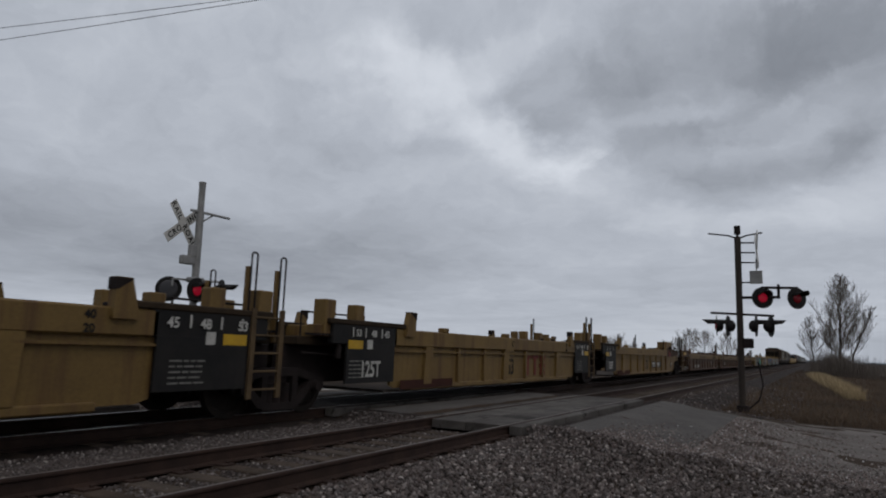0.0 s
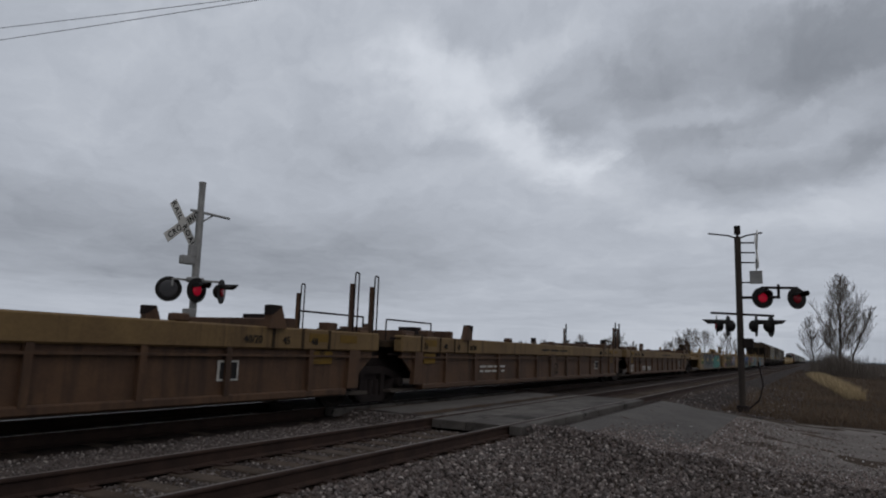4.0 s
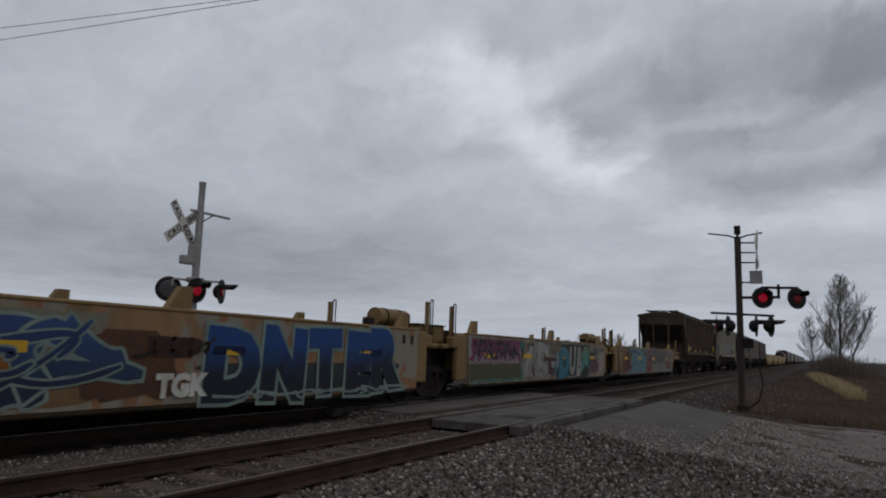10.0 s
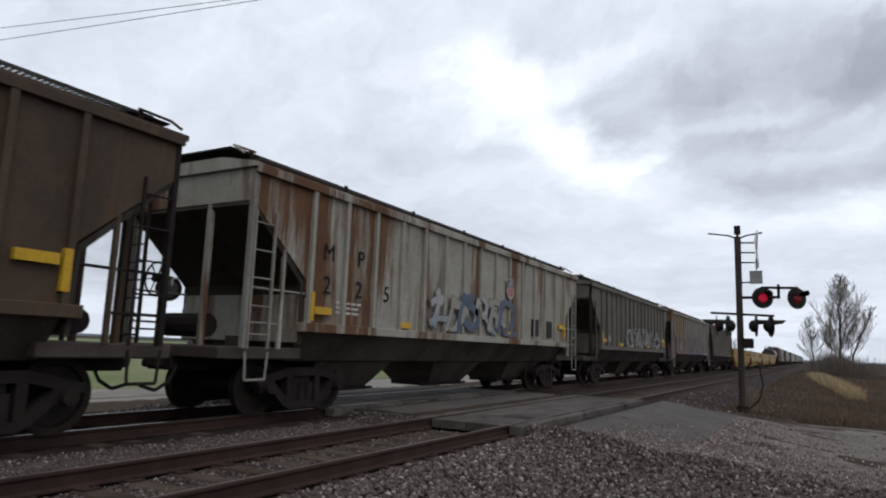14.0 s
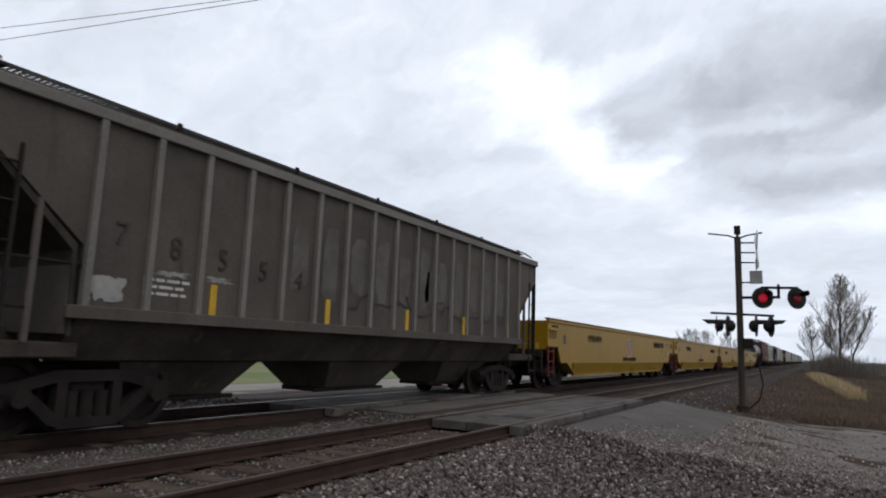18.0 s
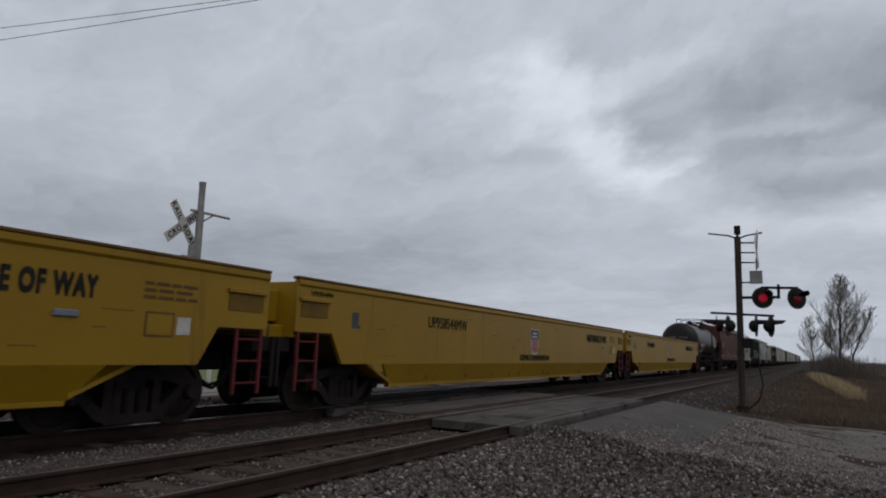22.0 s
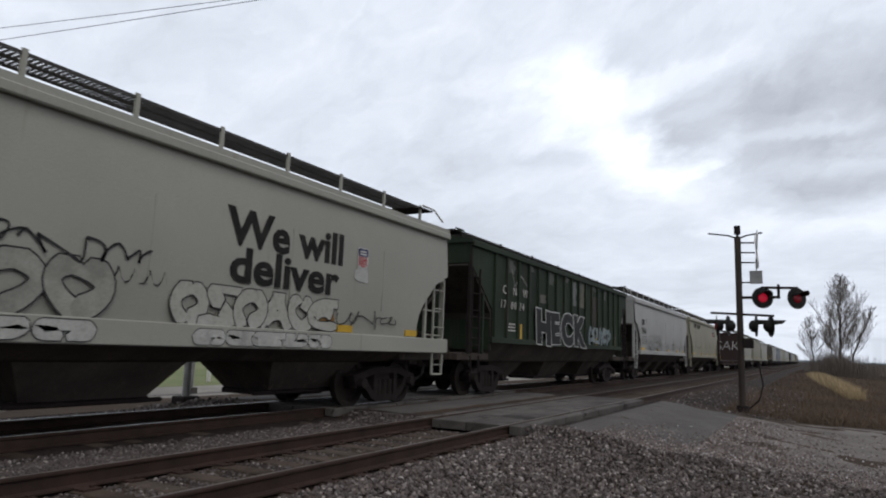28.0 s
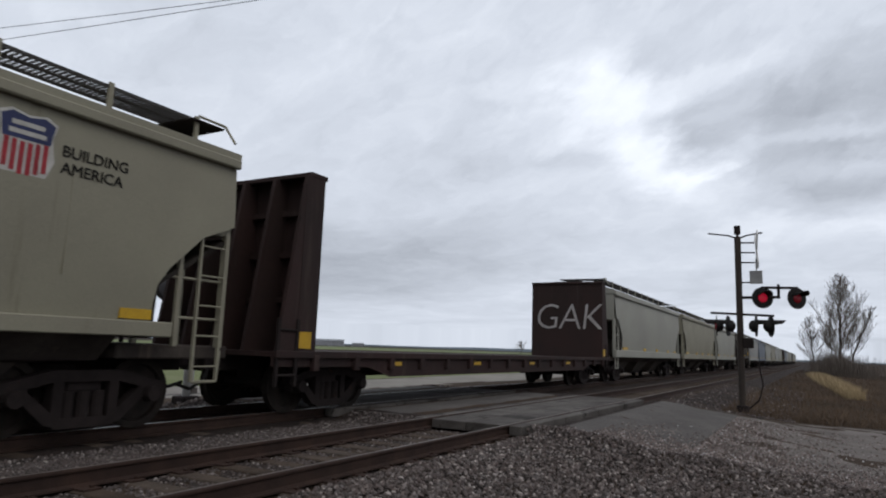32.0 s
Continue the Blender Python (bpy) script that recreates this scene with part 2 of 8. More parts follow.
def box(bm, x0, x1, y0, y1, z0, z1, bevel=0.0, m=None):
    vs = [bm.verts.new(((x0, x1)[i & 1], (y0, y1)[i >> 1 & 1], (z0, z1)[i >> 2])) for i in range(8)]
    fs = [bm.faces.new([vs[i] for i in q]) for q in ((0, 2, 3, 1), (4, 5, 7, 6), (0, 1, 5, 4), (2, 6, 7, 3), (0, 4, 6, 2), (1, 3, 7, 5))]
    if m:
        bmesh.ops.transform(bm, matrix=m, verts=vs)
    if bevel:
        bmesh.ops.bevel(bm, geom=list({e for f in fs for e in f.edges}), offset=bevel, segments=1, affect="EDGES", clamp_overlap=True)
    return bm


def boxes(*rows, bevel=0.0):
    bm = bmesh.new()
    for r in rows:
        box(bm, *r, bevel=bevel)
    return bm


def prism(bm, outline, y0, y1):
    """An outline of (x, z) points pulled from y0 to y1."""
    a = [bm.verts.new((x, y0, z)) for x, z in outline]
    b = [bm.verts.new((x, y1, z)) for x, z in outline]
    n = len(a)
    bm.faces.new(a), bm.faces.new(b[::-1])
    for i in range(n):
        bm.faces.new((a[i], b[i], b[(i + 1) % n], a[(i + 1) % n]))
    return bm


def prism_x(bm, outline, x0, x1):
    """An outline of (y, z) points pulled from x0 to x1."""
    a = [bm.verts.new((x0, y, z)) for y, z in outline]
    b = [bm.verts.new((x1, y, z)) for y, z in outline]
    n = len(a)
    bm.faces.new(a), bm.faces.new(b[::-1])
    for i in range(n):
        bm.faces.new((a[i], b[i], b[(i + 1) % n], a[(i + 1) % n]))
    return bm


def rod(bm, p, q, r=0.02, n=6, r2=None):
    p, q = Vector(p), Vector(q)
    d = q - p
    m = Matrix.Translation((p + q) / 2) @ d.to_track_quat("Z", "Y").to_matrix().to_4x4()
    bmesh.ops.create_cone(bm, cap_ends=True, segments=n, radius1=r, radius2=r if r2 is None else r2, depth=d.length, matrix=m)
    return bm


def rods(*rows, r=0.02, n=6):
    bm = bmesh.new()
    for p, q in rows:
        rod(bm, p, q, r, n)
    return bm


def path_rod(bm, pts, r=0.02, n=6):
    for p, q in zip(pts, pts[1:]):
        rod(bm, p, q, r, n)
    return bm


def tube(bm, pts, r=0.02, n=6):
    """A pipe in one piece along points that run mostly along y."""
    rings = [[bm.verts.new((x + r * math.cos(math.tau * k / n), y, z + r * math.sin(math.tau * k / n))) for k in range(n)] for x, y, z in pts]
    for a, b in zip(rings, rings[1:]):
        for k in range(n):
            bm.faces.new((a[k], a[(k + 1) % n], b[(k + 1) % n], b[k]))
    return bm


WORDS = {}


def words(text, size, fat=0.0, lean=0.0, spacing=1.0, thick=0.003):
    """The mesh of a line of writing in the built-in font, standing in the x-z plane and read from -y."""
    key = (text, size, fat, lean, spacing)
    if key not in WORDS:
        cu = bpy.data.curves.new("writing", "FONT")
        grown = 0.0 if "M" in text else fat
        cu.body, cu.size, cu.extrude, cu.offset, cu.shear, cu.space_character = text, size, thick, grown, lean, spacing
        cu.resolution_u = 3
        ob = bpy.data.objects.new("writing", cu)
        me = bpy.data.meshes.new_from_object(ob)
        bpy.data.objects.remove(ob)
        if fat > grown:
            bm = bmesh.new()
            for k, (dx, dz) in enumerate(((-1, -1), (1, -1), (-1, 1), (1, 1))):
                old = set(bm.verts)
                bm.from_mesh(me)
                bmesh.ops.translate(bm, verts=[v for v in bm.verts if v not in old], vec=(dx * fat * 0.9, dz * fat * 0.9, 0.0004 * k))
            bm.to_mesh(me)
            bm.free()
        me.transform(pose(0, 0, 0, 90))
        me.materials.clear()
        WORDS[key] = me
    return WORDS[key]


def letter(parent, name, text, x, y, z, size, material, fat=0.0, lean=0.0, spacing=1.0, wide=1.0, label="", fit=None):
    me = words(text, size, fat, lean, spacing)
    if me.users:
        me = me.copy()
    me.materials.clear()
    if fit:
        wide = fit / max(v.co.x for v in me.vertices)
    return part(name, me, material, parent, label, pose(x, y, z) @ Matrix.Diagonal((wide, 1, 1, 1)))


def bars(parent, name, x, y, z, width, rows, step, material, height=0.045, seed=0):
    """Small stencilled lines that cannot be read: plain bars."""
    rnd = random.Random(seed)
    bm = bmesh.new()
    for i in range(rows):
        a = 0.0
        while a < width * 0.9:
            w = rnd.uniform(0.12, 0.35) * width
            box(bm, x + a, x + min(a + w, width), y - 0.003, y, z - i * step, z - i * step + height)
            a += w + 0.05 * width
    return tagged(part(name, bm, material, parent), kind="stuff")


# ---- sky: a moving cloud deck ahead, over which the world's own overcast closes ----
DECK = 150.0


def cloud_material():
    m = bpy.data.materials.new("cloud_deck")
    m.use_nodes = True
    nt = m.node_tree
    nt.nodes.clear()
    out, em = nt.nodes.new("ShaderNodeOutputMaterial"), nt.nodes.new("ShaderNodeEmission")
    flat = nt.nodes.new("ShaderNodeTexCoord").outputs["Object"]
    sep = nt.nodes.new("ShaderNodeSeparateXYZ")
    nt.links.new(flat, sep.inputs[0])

    def calc(op, a, b=None, k=None):
        n = nt.nodes.new("ShaderNodeMath")
        n.operation = op
        nt.links.new(a, n.inputs[0])
        if b is not None:
            nt.links.new(b, n.inputs[1])
        elif k is not None:
            n.inputs[1].default_value = k
        return n.outputs[0]

    # clouds grow with their distance from the deck's own middle: bearing and log of distance are their plan
    reach = nt.nodes.new("ShaderNodeVectorMath")
    reach.operation = "LENGTH"
    nt.links.new(flat, reach.inputs[0])
    comb = nt.nodes.new("ShaderNodeCombineXYZ")
    nt.links.new(calc("ARCTAN2", sep.outputs["Y"], sep.outputs["X"]), comb.inputs[0])
    nt.links.new(calc("MULTIPLY", calc("LOGARITHM", reach.outputs["Value"], k=math.e), k=0.4), comb.inputs[1])
    co = comb.outputs[0]
    warp = nt.nodes.new("ShaderNodeTexNoise")
    warp.inputs["Scale"].default_value, warp.inputs["Detail"].default_value, warp.inputs["Roughness"].default_value = 7.0, 8, 0.62
    nt.links.new(co, warp.inputs["Vector"])
    bend = nt.nodes.new("ShaderNodeVectorMath")
    bend.operation = "MULTIPLY_ADD"
    mid = nt.nodes.new("ShaderNodeVectorMath")
    mid.operation = "SUBTRACT"
    nt.links.new(warp.outputs["Color"], mid.inputs[0])
    mid.inputs[1].default_value = (0.5, 0.5, 0.5)
    nt.links.new(mid.outputs[0], bend.inputs[0])
    bend.inputs[1].default_value = (0.20, 0.15, 0)
    nt.links.new(co, bend.inputs[2])
    bent = bend.outputs[0]

    def bank(cu, cv, along, across, turn):
        """1 inside an oval bank of cloud, falling to 0 at its rim."""
        mp = nt.nodes.new("ShaderNodeMapping")
        mp.vector_type = "TEXTURE"
        mp.inputs["Location"].default_value = (cu, cv, 0)
        mp.inputs["Rotation"].default_value = (0, 0, radians(turn))
        mp.inputs["Scale"].default_value = (along, across, 1e6)
        nt.links.new(bent, mp.inputs[0])
        ln = nt.nodes.new("ShaderNodeVectorMath")
        ln.operation = "LENGTH"
        nt.links.new(mp.outputs[0], ln.inputs[0])
        r = nt.nodes.new("ShaderNodeMapRange")
        r.interpolation_type = "SMOOTHSTEP"
        r.inputs[1].default_value, r.inputs[2].default_value, r.inputs[3].default_value, r.inputs[4].default_value = 1.0, 0.15, 0.0, 1.0
        nt.links.new(ln.outputs["Value"], r.inputs[0])
        return r.outputs[0]

    def add(a, b, k):
        n = nt.nodes.new("ShaderNodeMath")
        n.operation = "MULTIPLY_ADD"
        nt.links.new(b, n.inputs[0])
        n.inputs[1].default_value = k
        if isinstance(a, float):
            n.inputs[2].default_value = a
        else:
            nt.links.new(a, n.inputs[2])
        return n.outputs[0]

    v = add(0.235, noise_node(nt, co, 2.4, 5, 0.5, 0.3), 0.22)
    v = add(v, noise_node(nt, bent, 7.0, 9, 0.58, 0.0), 0.24)
    v = add(v, noise_node(nt, bent, 22.0, 6, 0.6, 0.3), 0.10)
    for cx, cy, rx, ry, turn, k in CLOUD_BANKS:
        v = add(v, bank(cx, cy, rx, ry, turn), k)
    ramp = nt.nodes.new("ShaderNodeValToRGB")
    e = ramp.color_ramp.elements
    e[0].position, e[0].color = 0.0, (0.125, 0.138, 0.165, 1)
    e[1].position, e[1].color = 1.0, (0.92, 0.95, 1.0, 1)
    for p, c in ((0.3, (0.272, 0.295, 0.338, 1)), (0.5, (0.433, 0.466, 0.527, 1)), (0.75, (0.664, 0.701, 0.766, 1))):
        e.new(p).color = c
    nt.links.new(v, ramp.inputs[0])
    nt.links.new(ramp.outputs[0], em.inputs["Color"])
    nt.links.new(em.outputs[0], out.inputs["Surface"])
    return m


# banks of cloud: bearing and log distance of the centre, half length and width, turn, and how much darker or lighter
DARK_BANKS = ((0.339, 2.371, 0.265, 0.104, 6, -0.12), (0.115, 2.398, 0.309, 0.153, 16, -0.11), (-0.051, 2.329, 0.216, 0.122, 2, -0.16), (0.146, 2.274, 0.233, 0.074, -3, -0.08), (0.459, 2.377, 0.098, 0.042, 12, -0.08),
              (0.35, 2.448, 0.089, 0.062, -4, -0.12), (0.21, 2.464, 0.177, 0.056, 13, -0.08), (0.17, 2.578, 0.216, 0.105, 3, -0.10), (0.015, 2.536, 0.19, 0.075, 10, -0.11), (-0.069, 2.488, 0.092, 0.064, 17, -0.10))
SOFT_BANKS = ((0.54, 2.473, 0.091, 0.052, 4, -0.08), (0.655, 2.487, 0.089, 0.036, 7, -0.04), (0.758, 2.383, 0.075, 0.027, 17, -0.04), (0.507, 2.261, 0.226, 0.044, 6, -0.035), (0.29, 2.813, 0.551, 0.208, 1, -0.03),
              (0.674, 2.882, 0.404, 0.264, 19, -0.05), (0.074, 2.981, 0.267, 0.184, 0, -0.04), (0.245, 2.353, 0.133, 0.059, 6, -0.05), (1.048, 2.44, 0.206, 0.067, 23, -0.03), (-0.4, 2.4, 0.35, 0.2, 0, -0.2), (1.05, 2.85, 0.7, 0.42, 0, -0.17))
LIGHT_BANKS = ((0.547, 2.352, 0.2, 0.09, -19, 0.13), (0.412, 2.455, 0.19, 0.075, -40, 0.13), (0.263, 2.572, 0.19, 0.085, -36, 0.10), (0.5, 2.42, 0.34, 0.16, -20, 0.06), (0.186, 2.427, 0.199, 0.027, 18, 0.06), (-0.029, 2.398, 0.154, 0.028, 21, 0.07),
               (-0.031, 2.631, 0.181, 0.081, 27, 0.08), (0.427, 2.291, 0.193, 0.048, 16, 0.05), (0.147, 2.668, 0.14, 0.061, -21, 0.05), (0.31, 2.496, 0.062, 0.036, 15, 0.07), (0.926, 2.614, 0.355, 0.13, 16, 0.03), (0.684, 2.325, 0.155, 0.049, 6, 0.03))
CLOUD_BANKS = DARK_BANKS + SOFT_BANKS + LIGHT_BANKS


def cloud_deck():
    f, r = Vector((0.8704, 0.4924)), Vector((0.4924, -0.8704))
    bm = bmesh.new()
    bm.faces.new([bm.verts.new((*(f * a + r * b), 0)) for a, b in ((215, -1500), (4700, -4500), (4700, 3500), (215, 1500))])
    far = [bm.verts.new((*(f * 4690 + r * b), z)) for b, z in ((-4500, 1), (3500, 1), (3500, 8 - DECK), (-4500, 8 - DECK))]
    bm.faces.new(far)
    ob = part("backdrop", bm, cloud_material())
    ob.location.z = DECK
    return tagged(ob, "grey broken overcast drifting over the plain", "sky", kind="structure")


# ---- ground ----
ROAD0, ROAD1 = 10.35, 19.2


def road_profile(y):
    """Height of the road above the open ground: level with the rail heads over the tracks, falling off to both sides."""
    return 0.205 if 3.4 < y < 11.4 else 0.035 + 0.17 * max(0.0, 1 - (min(abs(y - 3.4), abs(y - 11.4)) / 4.5))


def rise(x, y):
    """The ground's height: the track bed stands proud of the land on both sides, and the road's fill on the bed."""
    z = -0.21
    if y < 3.6:
        z -= 0.24 * min(max((3.6 - y) / 3.2, 0), 1) + 0.45 * min(max((-1.5 - y) / 6, 0), 1)
    elif y > 11.2:
        z -= 0.35 * min(max((y - 11.2) / 3, 0), 1)
    out = max(ROAD0 - x, x - ROAD1, 0)
    if out < 2 and not (4.1 < y < 6.3 or 7.95 < y < 10.15):
        z += (road_profile(y) - 0.02) * max(0, 1 - out / (0.5 if 3.9 < y < 10.6 else 1.6)) ** 1.5
    return z


def sheet(name, xs, ys, material, lift=0.0, kind="structure", label="", category="", rough=0.0, edge=None):
    rnd = random.Random(5)
    verts = []
    for i, y in enumerate(ys):
        for j, x in enumerate(xs):
            xx = x
            if edge and j in (0, len(xs) - 1):
                xx += edge(y, j)
            z = rise(xx, y) + (lift(xx, y) if callable(lift) else lift)
            near = abs(x) < 60 and abs(y) < 25
            verts.append((xx, y, z + (rnd.uniform(-rough, rough) if near else 0)))
    n = len(xs)
    faces = [(i * n + j, i * n + j + 1, i * n + n + j + 1, i * n + n + j) for i in range(len(ys) - 1) for j in range(n - 1)]
    me = bpy.data.meshes.new(name)
    me.from_pydata(verts, [], faces)
    me.shade_smooth()
    return tagged(part(name, me, material), label, category, kind=kind)


def ticks(*runs):
    """Even steps: (from, to, step) runs laid end to end."""
    out = []
    for a, b, s in runs:
        n = max(1, round((b - a) / s))
        out += [a + (b - a) * i / n for i in range(n)]
    return out + [runs[-1][1]]


FAR_X = ticks((-3000, -60, 400), (-60, -6, 4), (-6, 30, 0.4), (30, 120, 5), (120, 600, 40), (600, 4700, 500))
sheet("ground", FAR_X, ticks((-3500, -40, 300), (-40, -8, 4), (-8, 13, 0.4), (13, 60, 4), (60, 3800, 300)), "ground", label="bare brown land with worn stones beside the tracks", category="ground", rough=0.012)
sheet("ballast_bed", ticks((-60, -6, 6), (-6, 30, 0.5), (30, 200, 10), (200, 3000, 200)), ticks((1.2, 11.9, 0.35)), "ballast", lambda x, y: 0.035 - 0.03 * min(1, abs(y - 6.8) / 5) - 0.05 * (ROAD0 + 0.3 < x < ROAD1 - 0.3) - 0.03 * (abs(y - Y1) < 0.95), label="dark crushed stone bed under the two tracks", category="ballast", rough=0.02)
sheet("service_lane", ticks((-400, 40, 10), (40, 600, 40)), ticks((13.4, 20.5, 0.7)), "lane", 0.03, label="pale gravel lane along the far side", category="lane", rough=0.02)
sheet("green_field", ticks((-900, 100, 50), (100, 900, 80)), ticks((20.5, 60, 8), (60, 420, 60)), "field", 0.04, label="short green winter crop on a flat field", category="field")


# ---- road over the tracks ----
def road():
    def wob(y, j):
        """The ragged, broken edge of the paving, which widens away from the tracks."""
        if 3.9 < y < 10.4:
            return 0.0
        near = 0.5 * max(0.0, min(1.0, (4.2 - y) / 1.2)) if y < 4.2 else 0.0
        return 0.16 * math.sin(y * 2.1 + j) + 0.12 * math.sin(y * 5.3) + (max(0, 3.0 - y) * 0.22 if j else near + 0.35 * math.exp(-((y - 1.2) / 0.9) ** 2) - max(0, -y) * 0.1)
    for y0, y1 in ((-40, 1.75), (1.75, 4.20), (6.22, 8.05), (10.07, 60)):
        ys = ticks((y0, y1, 0.5)) if y1 - y0 < 6 else (ticks((y0, -6, 4), (-6, y1, 0.4)) if y0 < 0 else ticks((y0, 16, 0.5), (16, y1, 4)))
        sheet("road", ticks((ROAD0, ROAD1, 0.6)), ys, "asphalt" if y0 > 0 else "dusty_road", 0.012 if y0 > 0 else 0.006, label="worn grey asphalt road over the crossing", category="road", edge=wob)


def crossing_panels(tr, yc):
    rnd = random.Random(8)
    for k in range(4):
        x0 = ROAD0 - 0.15 + k * 2.22
        for a, b in ((-0.66, -0.01), (0.01, 0.66), (-1.02, -0.80), (0.80, 1.02)):
            bm = boxes((x0, x0 + 2.19, yc + a, yc + b, -0.16, -0.004 - 0.006 * rnd.random()), bevel=0.012)
            part("crossing_panel", bm, "concrete", tr, "worn concrete crossing panel")


road()


# ---- tracks ----
def rail_outline(yc):
    h, w = 0.036, 0.075
    return [(yc + a, b) for a, b in ((-w, -0.172), (w, -0.172), (w, -0.158), (0.012, -0.14), (0.012, -0.045), (h, -0.03), (h, -0.008), (h - 0.01, 0), (-h + 0.01, 0), (-h, -0.008), (-h, -0.03), (-0.012, -0.045), (-0.012, -0.14), (-w, -0.158))]


def rail_pair(yc, name):
    tr = tagged(new(name), "", "track", kind="structure")
    tagged(tr, "rusty steel rails on weathered wooden ties")
    for side in (-1, 1):
        y = yc + side * GAUGE / 2
        ob = part("rail", prism_x(bmesh.new(), rail_outline(y), -60, 3200), "rail", tr)
        part("running_surface", boxes((-60, 3200, y - 0.008, y + 0.024, -0.003, 0.0012)), "railhead" if yc == Y1 else "bright_railhead", ob, "polished rail top")
    tie = boxes((-0.115, 0.115, -1.3, 1.3, -0.18, 0), bevel=0.012)
    me = bpy.data.meshes.new("tie")
    tie.to_mesh(me)
    tie.free()
    plate = bpy.data.meshes.new("tie_plate")
    pb = boxes((-0.09, 0.09, -0.18, 0.18, 0, 0.018), (-0.05, -0.02, 0.09, 0.13, 0.018, 0.04), (0.02, 0.05, -0.13, -0.09, 0.018, 0.04))
    pb.to_mesh(plate)
    pb.free()
    rnd = random.Random(int(yc * 10))
    far = bmesh.new()
    x = -8.0
    while x < 240:
        x += 0.54
        if ROAD0 - 0.3 < x < ROAD1 - 0.2:
            continue
        z = -0.178 - rnd.uniform(0, 0.012)
        if x < (32 if yc == Y1 else 14):
            t = part("tie", me, "timber", tr, m=pose(x + rnd.uniform(-0.03, 0.03), yc + rnd.uniform(-0.05, 0.05), z, 0, 0, rnd.uniform(-1.5, 1.5)))
            for side in (-1, 1):
                if yc == Y1 and x < 20:
                    part("tie_plate", plate, "rail", t, m=pose(0, side * GAUGE / 2, 0.001))
        else:
            box(far, x - 0.115, x + 0.115, yc - 1.3, yc + 1.3, z - 0.15, z)
    tagged(part("far_ties", far, "timber", tr), kind="stuff")
    return tr


for centre, title in ((Y1, "near_track"), (Y2, "far_track")):
    crossing_panels(rail_pair(centre, title), centre)


# ---- loose stone ----
def stones(name, spots, low, high, seed, label, pale=1.0):
    rnd = np.random.RandomState(seed)
    base = np.array([(1, 0, 0), (-1, 0, 0), (0, 1, 0), (0, -1, 0), (0, 0, 1), (0, 0, -1), (.6, .6, .5), (-.6, .55, -.4), (.5, -.6, .45), (-.55, -.5, .5)], float)
    hull = bmesh.new()
    for v in base:
        hull.verts.new(v)
    bmesh.ops.convex_hull(hull, input=hull.verts)
    hull.verts.index_update()
    base = np.array([v.co[:] for v in hull.verts])
    tri = np.array([[v.index for v in f.verts] for f in hull.faces])
    hull.free()
    n = len(spots)
    size = rnd.uniform(low, high, (n, 1, 1)) * rnd.uniform(0.65, 1.25, (n, 1, 3))
    turn = rnd.normal(size=(n, 3, 3))
    q, _ = np.linalg.qr(turn)
    v = np.einsum("nij,kj->nki", q, base) * (1 + rnd.uniform(-0.22, 0.22, (n, len(base), 3)))
    v = v * size + np.array(spots)[:, None, :]
    f = tri[None] + (np.arange(n) * len(base))[:, None, None]
    me = bpy.data.meshes.new(name)
    me.from_pydata(v.reshape(-1, 3).tolist(), [], f.reshape(-1, 3).tolist())
    m, nt, bsdf = nodes_of("mixed_crushed_stone")
    geo = nt.nodes.new("ShaderNodeNewGeometry").outputs["Random Per Island"]
    ramp = nt.nodes.new("ShaderNodeValToRGB")
    e = ramp.color_ramp.elements
    e[0].color, e[1].color = (0.033, 0.029, 0.026, 1), (0.36, 0.34, 0.32, 1)
    for p, c in ((0.3, (0.058, 0.050, 0.047, 1)), (0.55, (0.088, 0.071, 0.066, 1)), (0.72, (0.10, 0.095, 0.095, 1)), (0.86, (0.145, 0.125, 0.115, 1)), (0.93, (0.2, 0.19, 0.185, 1))):
        e.new(p).color = c
    for el in e:
        el.color = (*[min(c * pale * k, 0.5) for c, k in zip(el.color[:3], (1.05, 0.99, 0.97))], 1)
    nt.links.new(geo, ramp.inputs[0])
    co = nt.nodes.new("ShaderNodeTexCoord").outputs["Object"]
    dust = noise_node(nt, co, 1.4, 4)
    col = blend(nt, steps(nt, dust, 0.4, 0.7), ramp.outputs[0], blend(nt, 0.45, ramp.outputs[0], (0.088, 0.066, 0.06)))
    nt.links.new(col, bsdf.inputs["Base Color"])
    bsdf.inputs["Roughness"].default_value = 0.88
    return tagged(part(name, me, m), label, "stones", kind="stuff")


def scatter(n, x0, x1, y0, y1, seed, keep=lambda x, y: True, lift=0.035):
    rnd = random.Random(seed)
    out = []
    while len(out) < n:
        u = rnd.random()
        x, y = x0 + (x1 - x0) * u ** 1.35, rnd.uniform(y0, y1)
        if keep(x, y):
            out.append((x, y, rise(x, y) + lift))
    return out


def off_road(x, y):
    return not (ROAD0 - 0.1 + rnd_edge(y) < x < ROAD1 + 0.3 and y > -40)


def rnd_edge(y):
    return 0.18 * math.sin(y * 2.1) + 0.14 * math.sin(y * 5.3) + (0.35 if y < 3.6 else 0)


def spill(n, seed):
    """Stone spread thinly over the paving's near edge, ever sparser inwards."""
    rnd = random.Random(seed)
    out = []
    while len(out) < n:
        y = rnd.uniform(-2.5, 3.2)
        x = ROAD0 + rnd_edge(y) + rnd.expovariate(1.6 - 0.7 * math.exp(-((y - 1.2) / 1.0) ** 2)) - 0.2
        if x < 15:
            out.append((x, y, rise(x, y) + 0.016))
    return out


SOFT = random.Random(77)


def thinning(x, y):
    """Stone peters out away from the track bed."""
    return off_road(x, y) and SOFT.random() < min(1.0, (y + 2.9) / 1.3) and SOFT.random() < min(1.0, (x + 1.0) / 1.8)


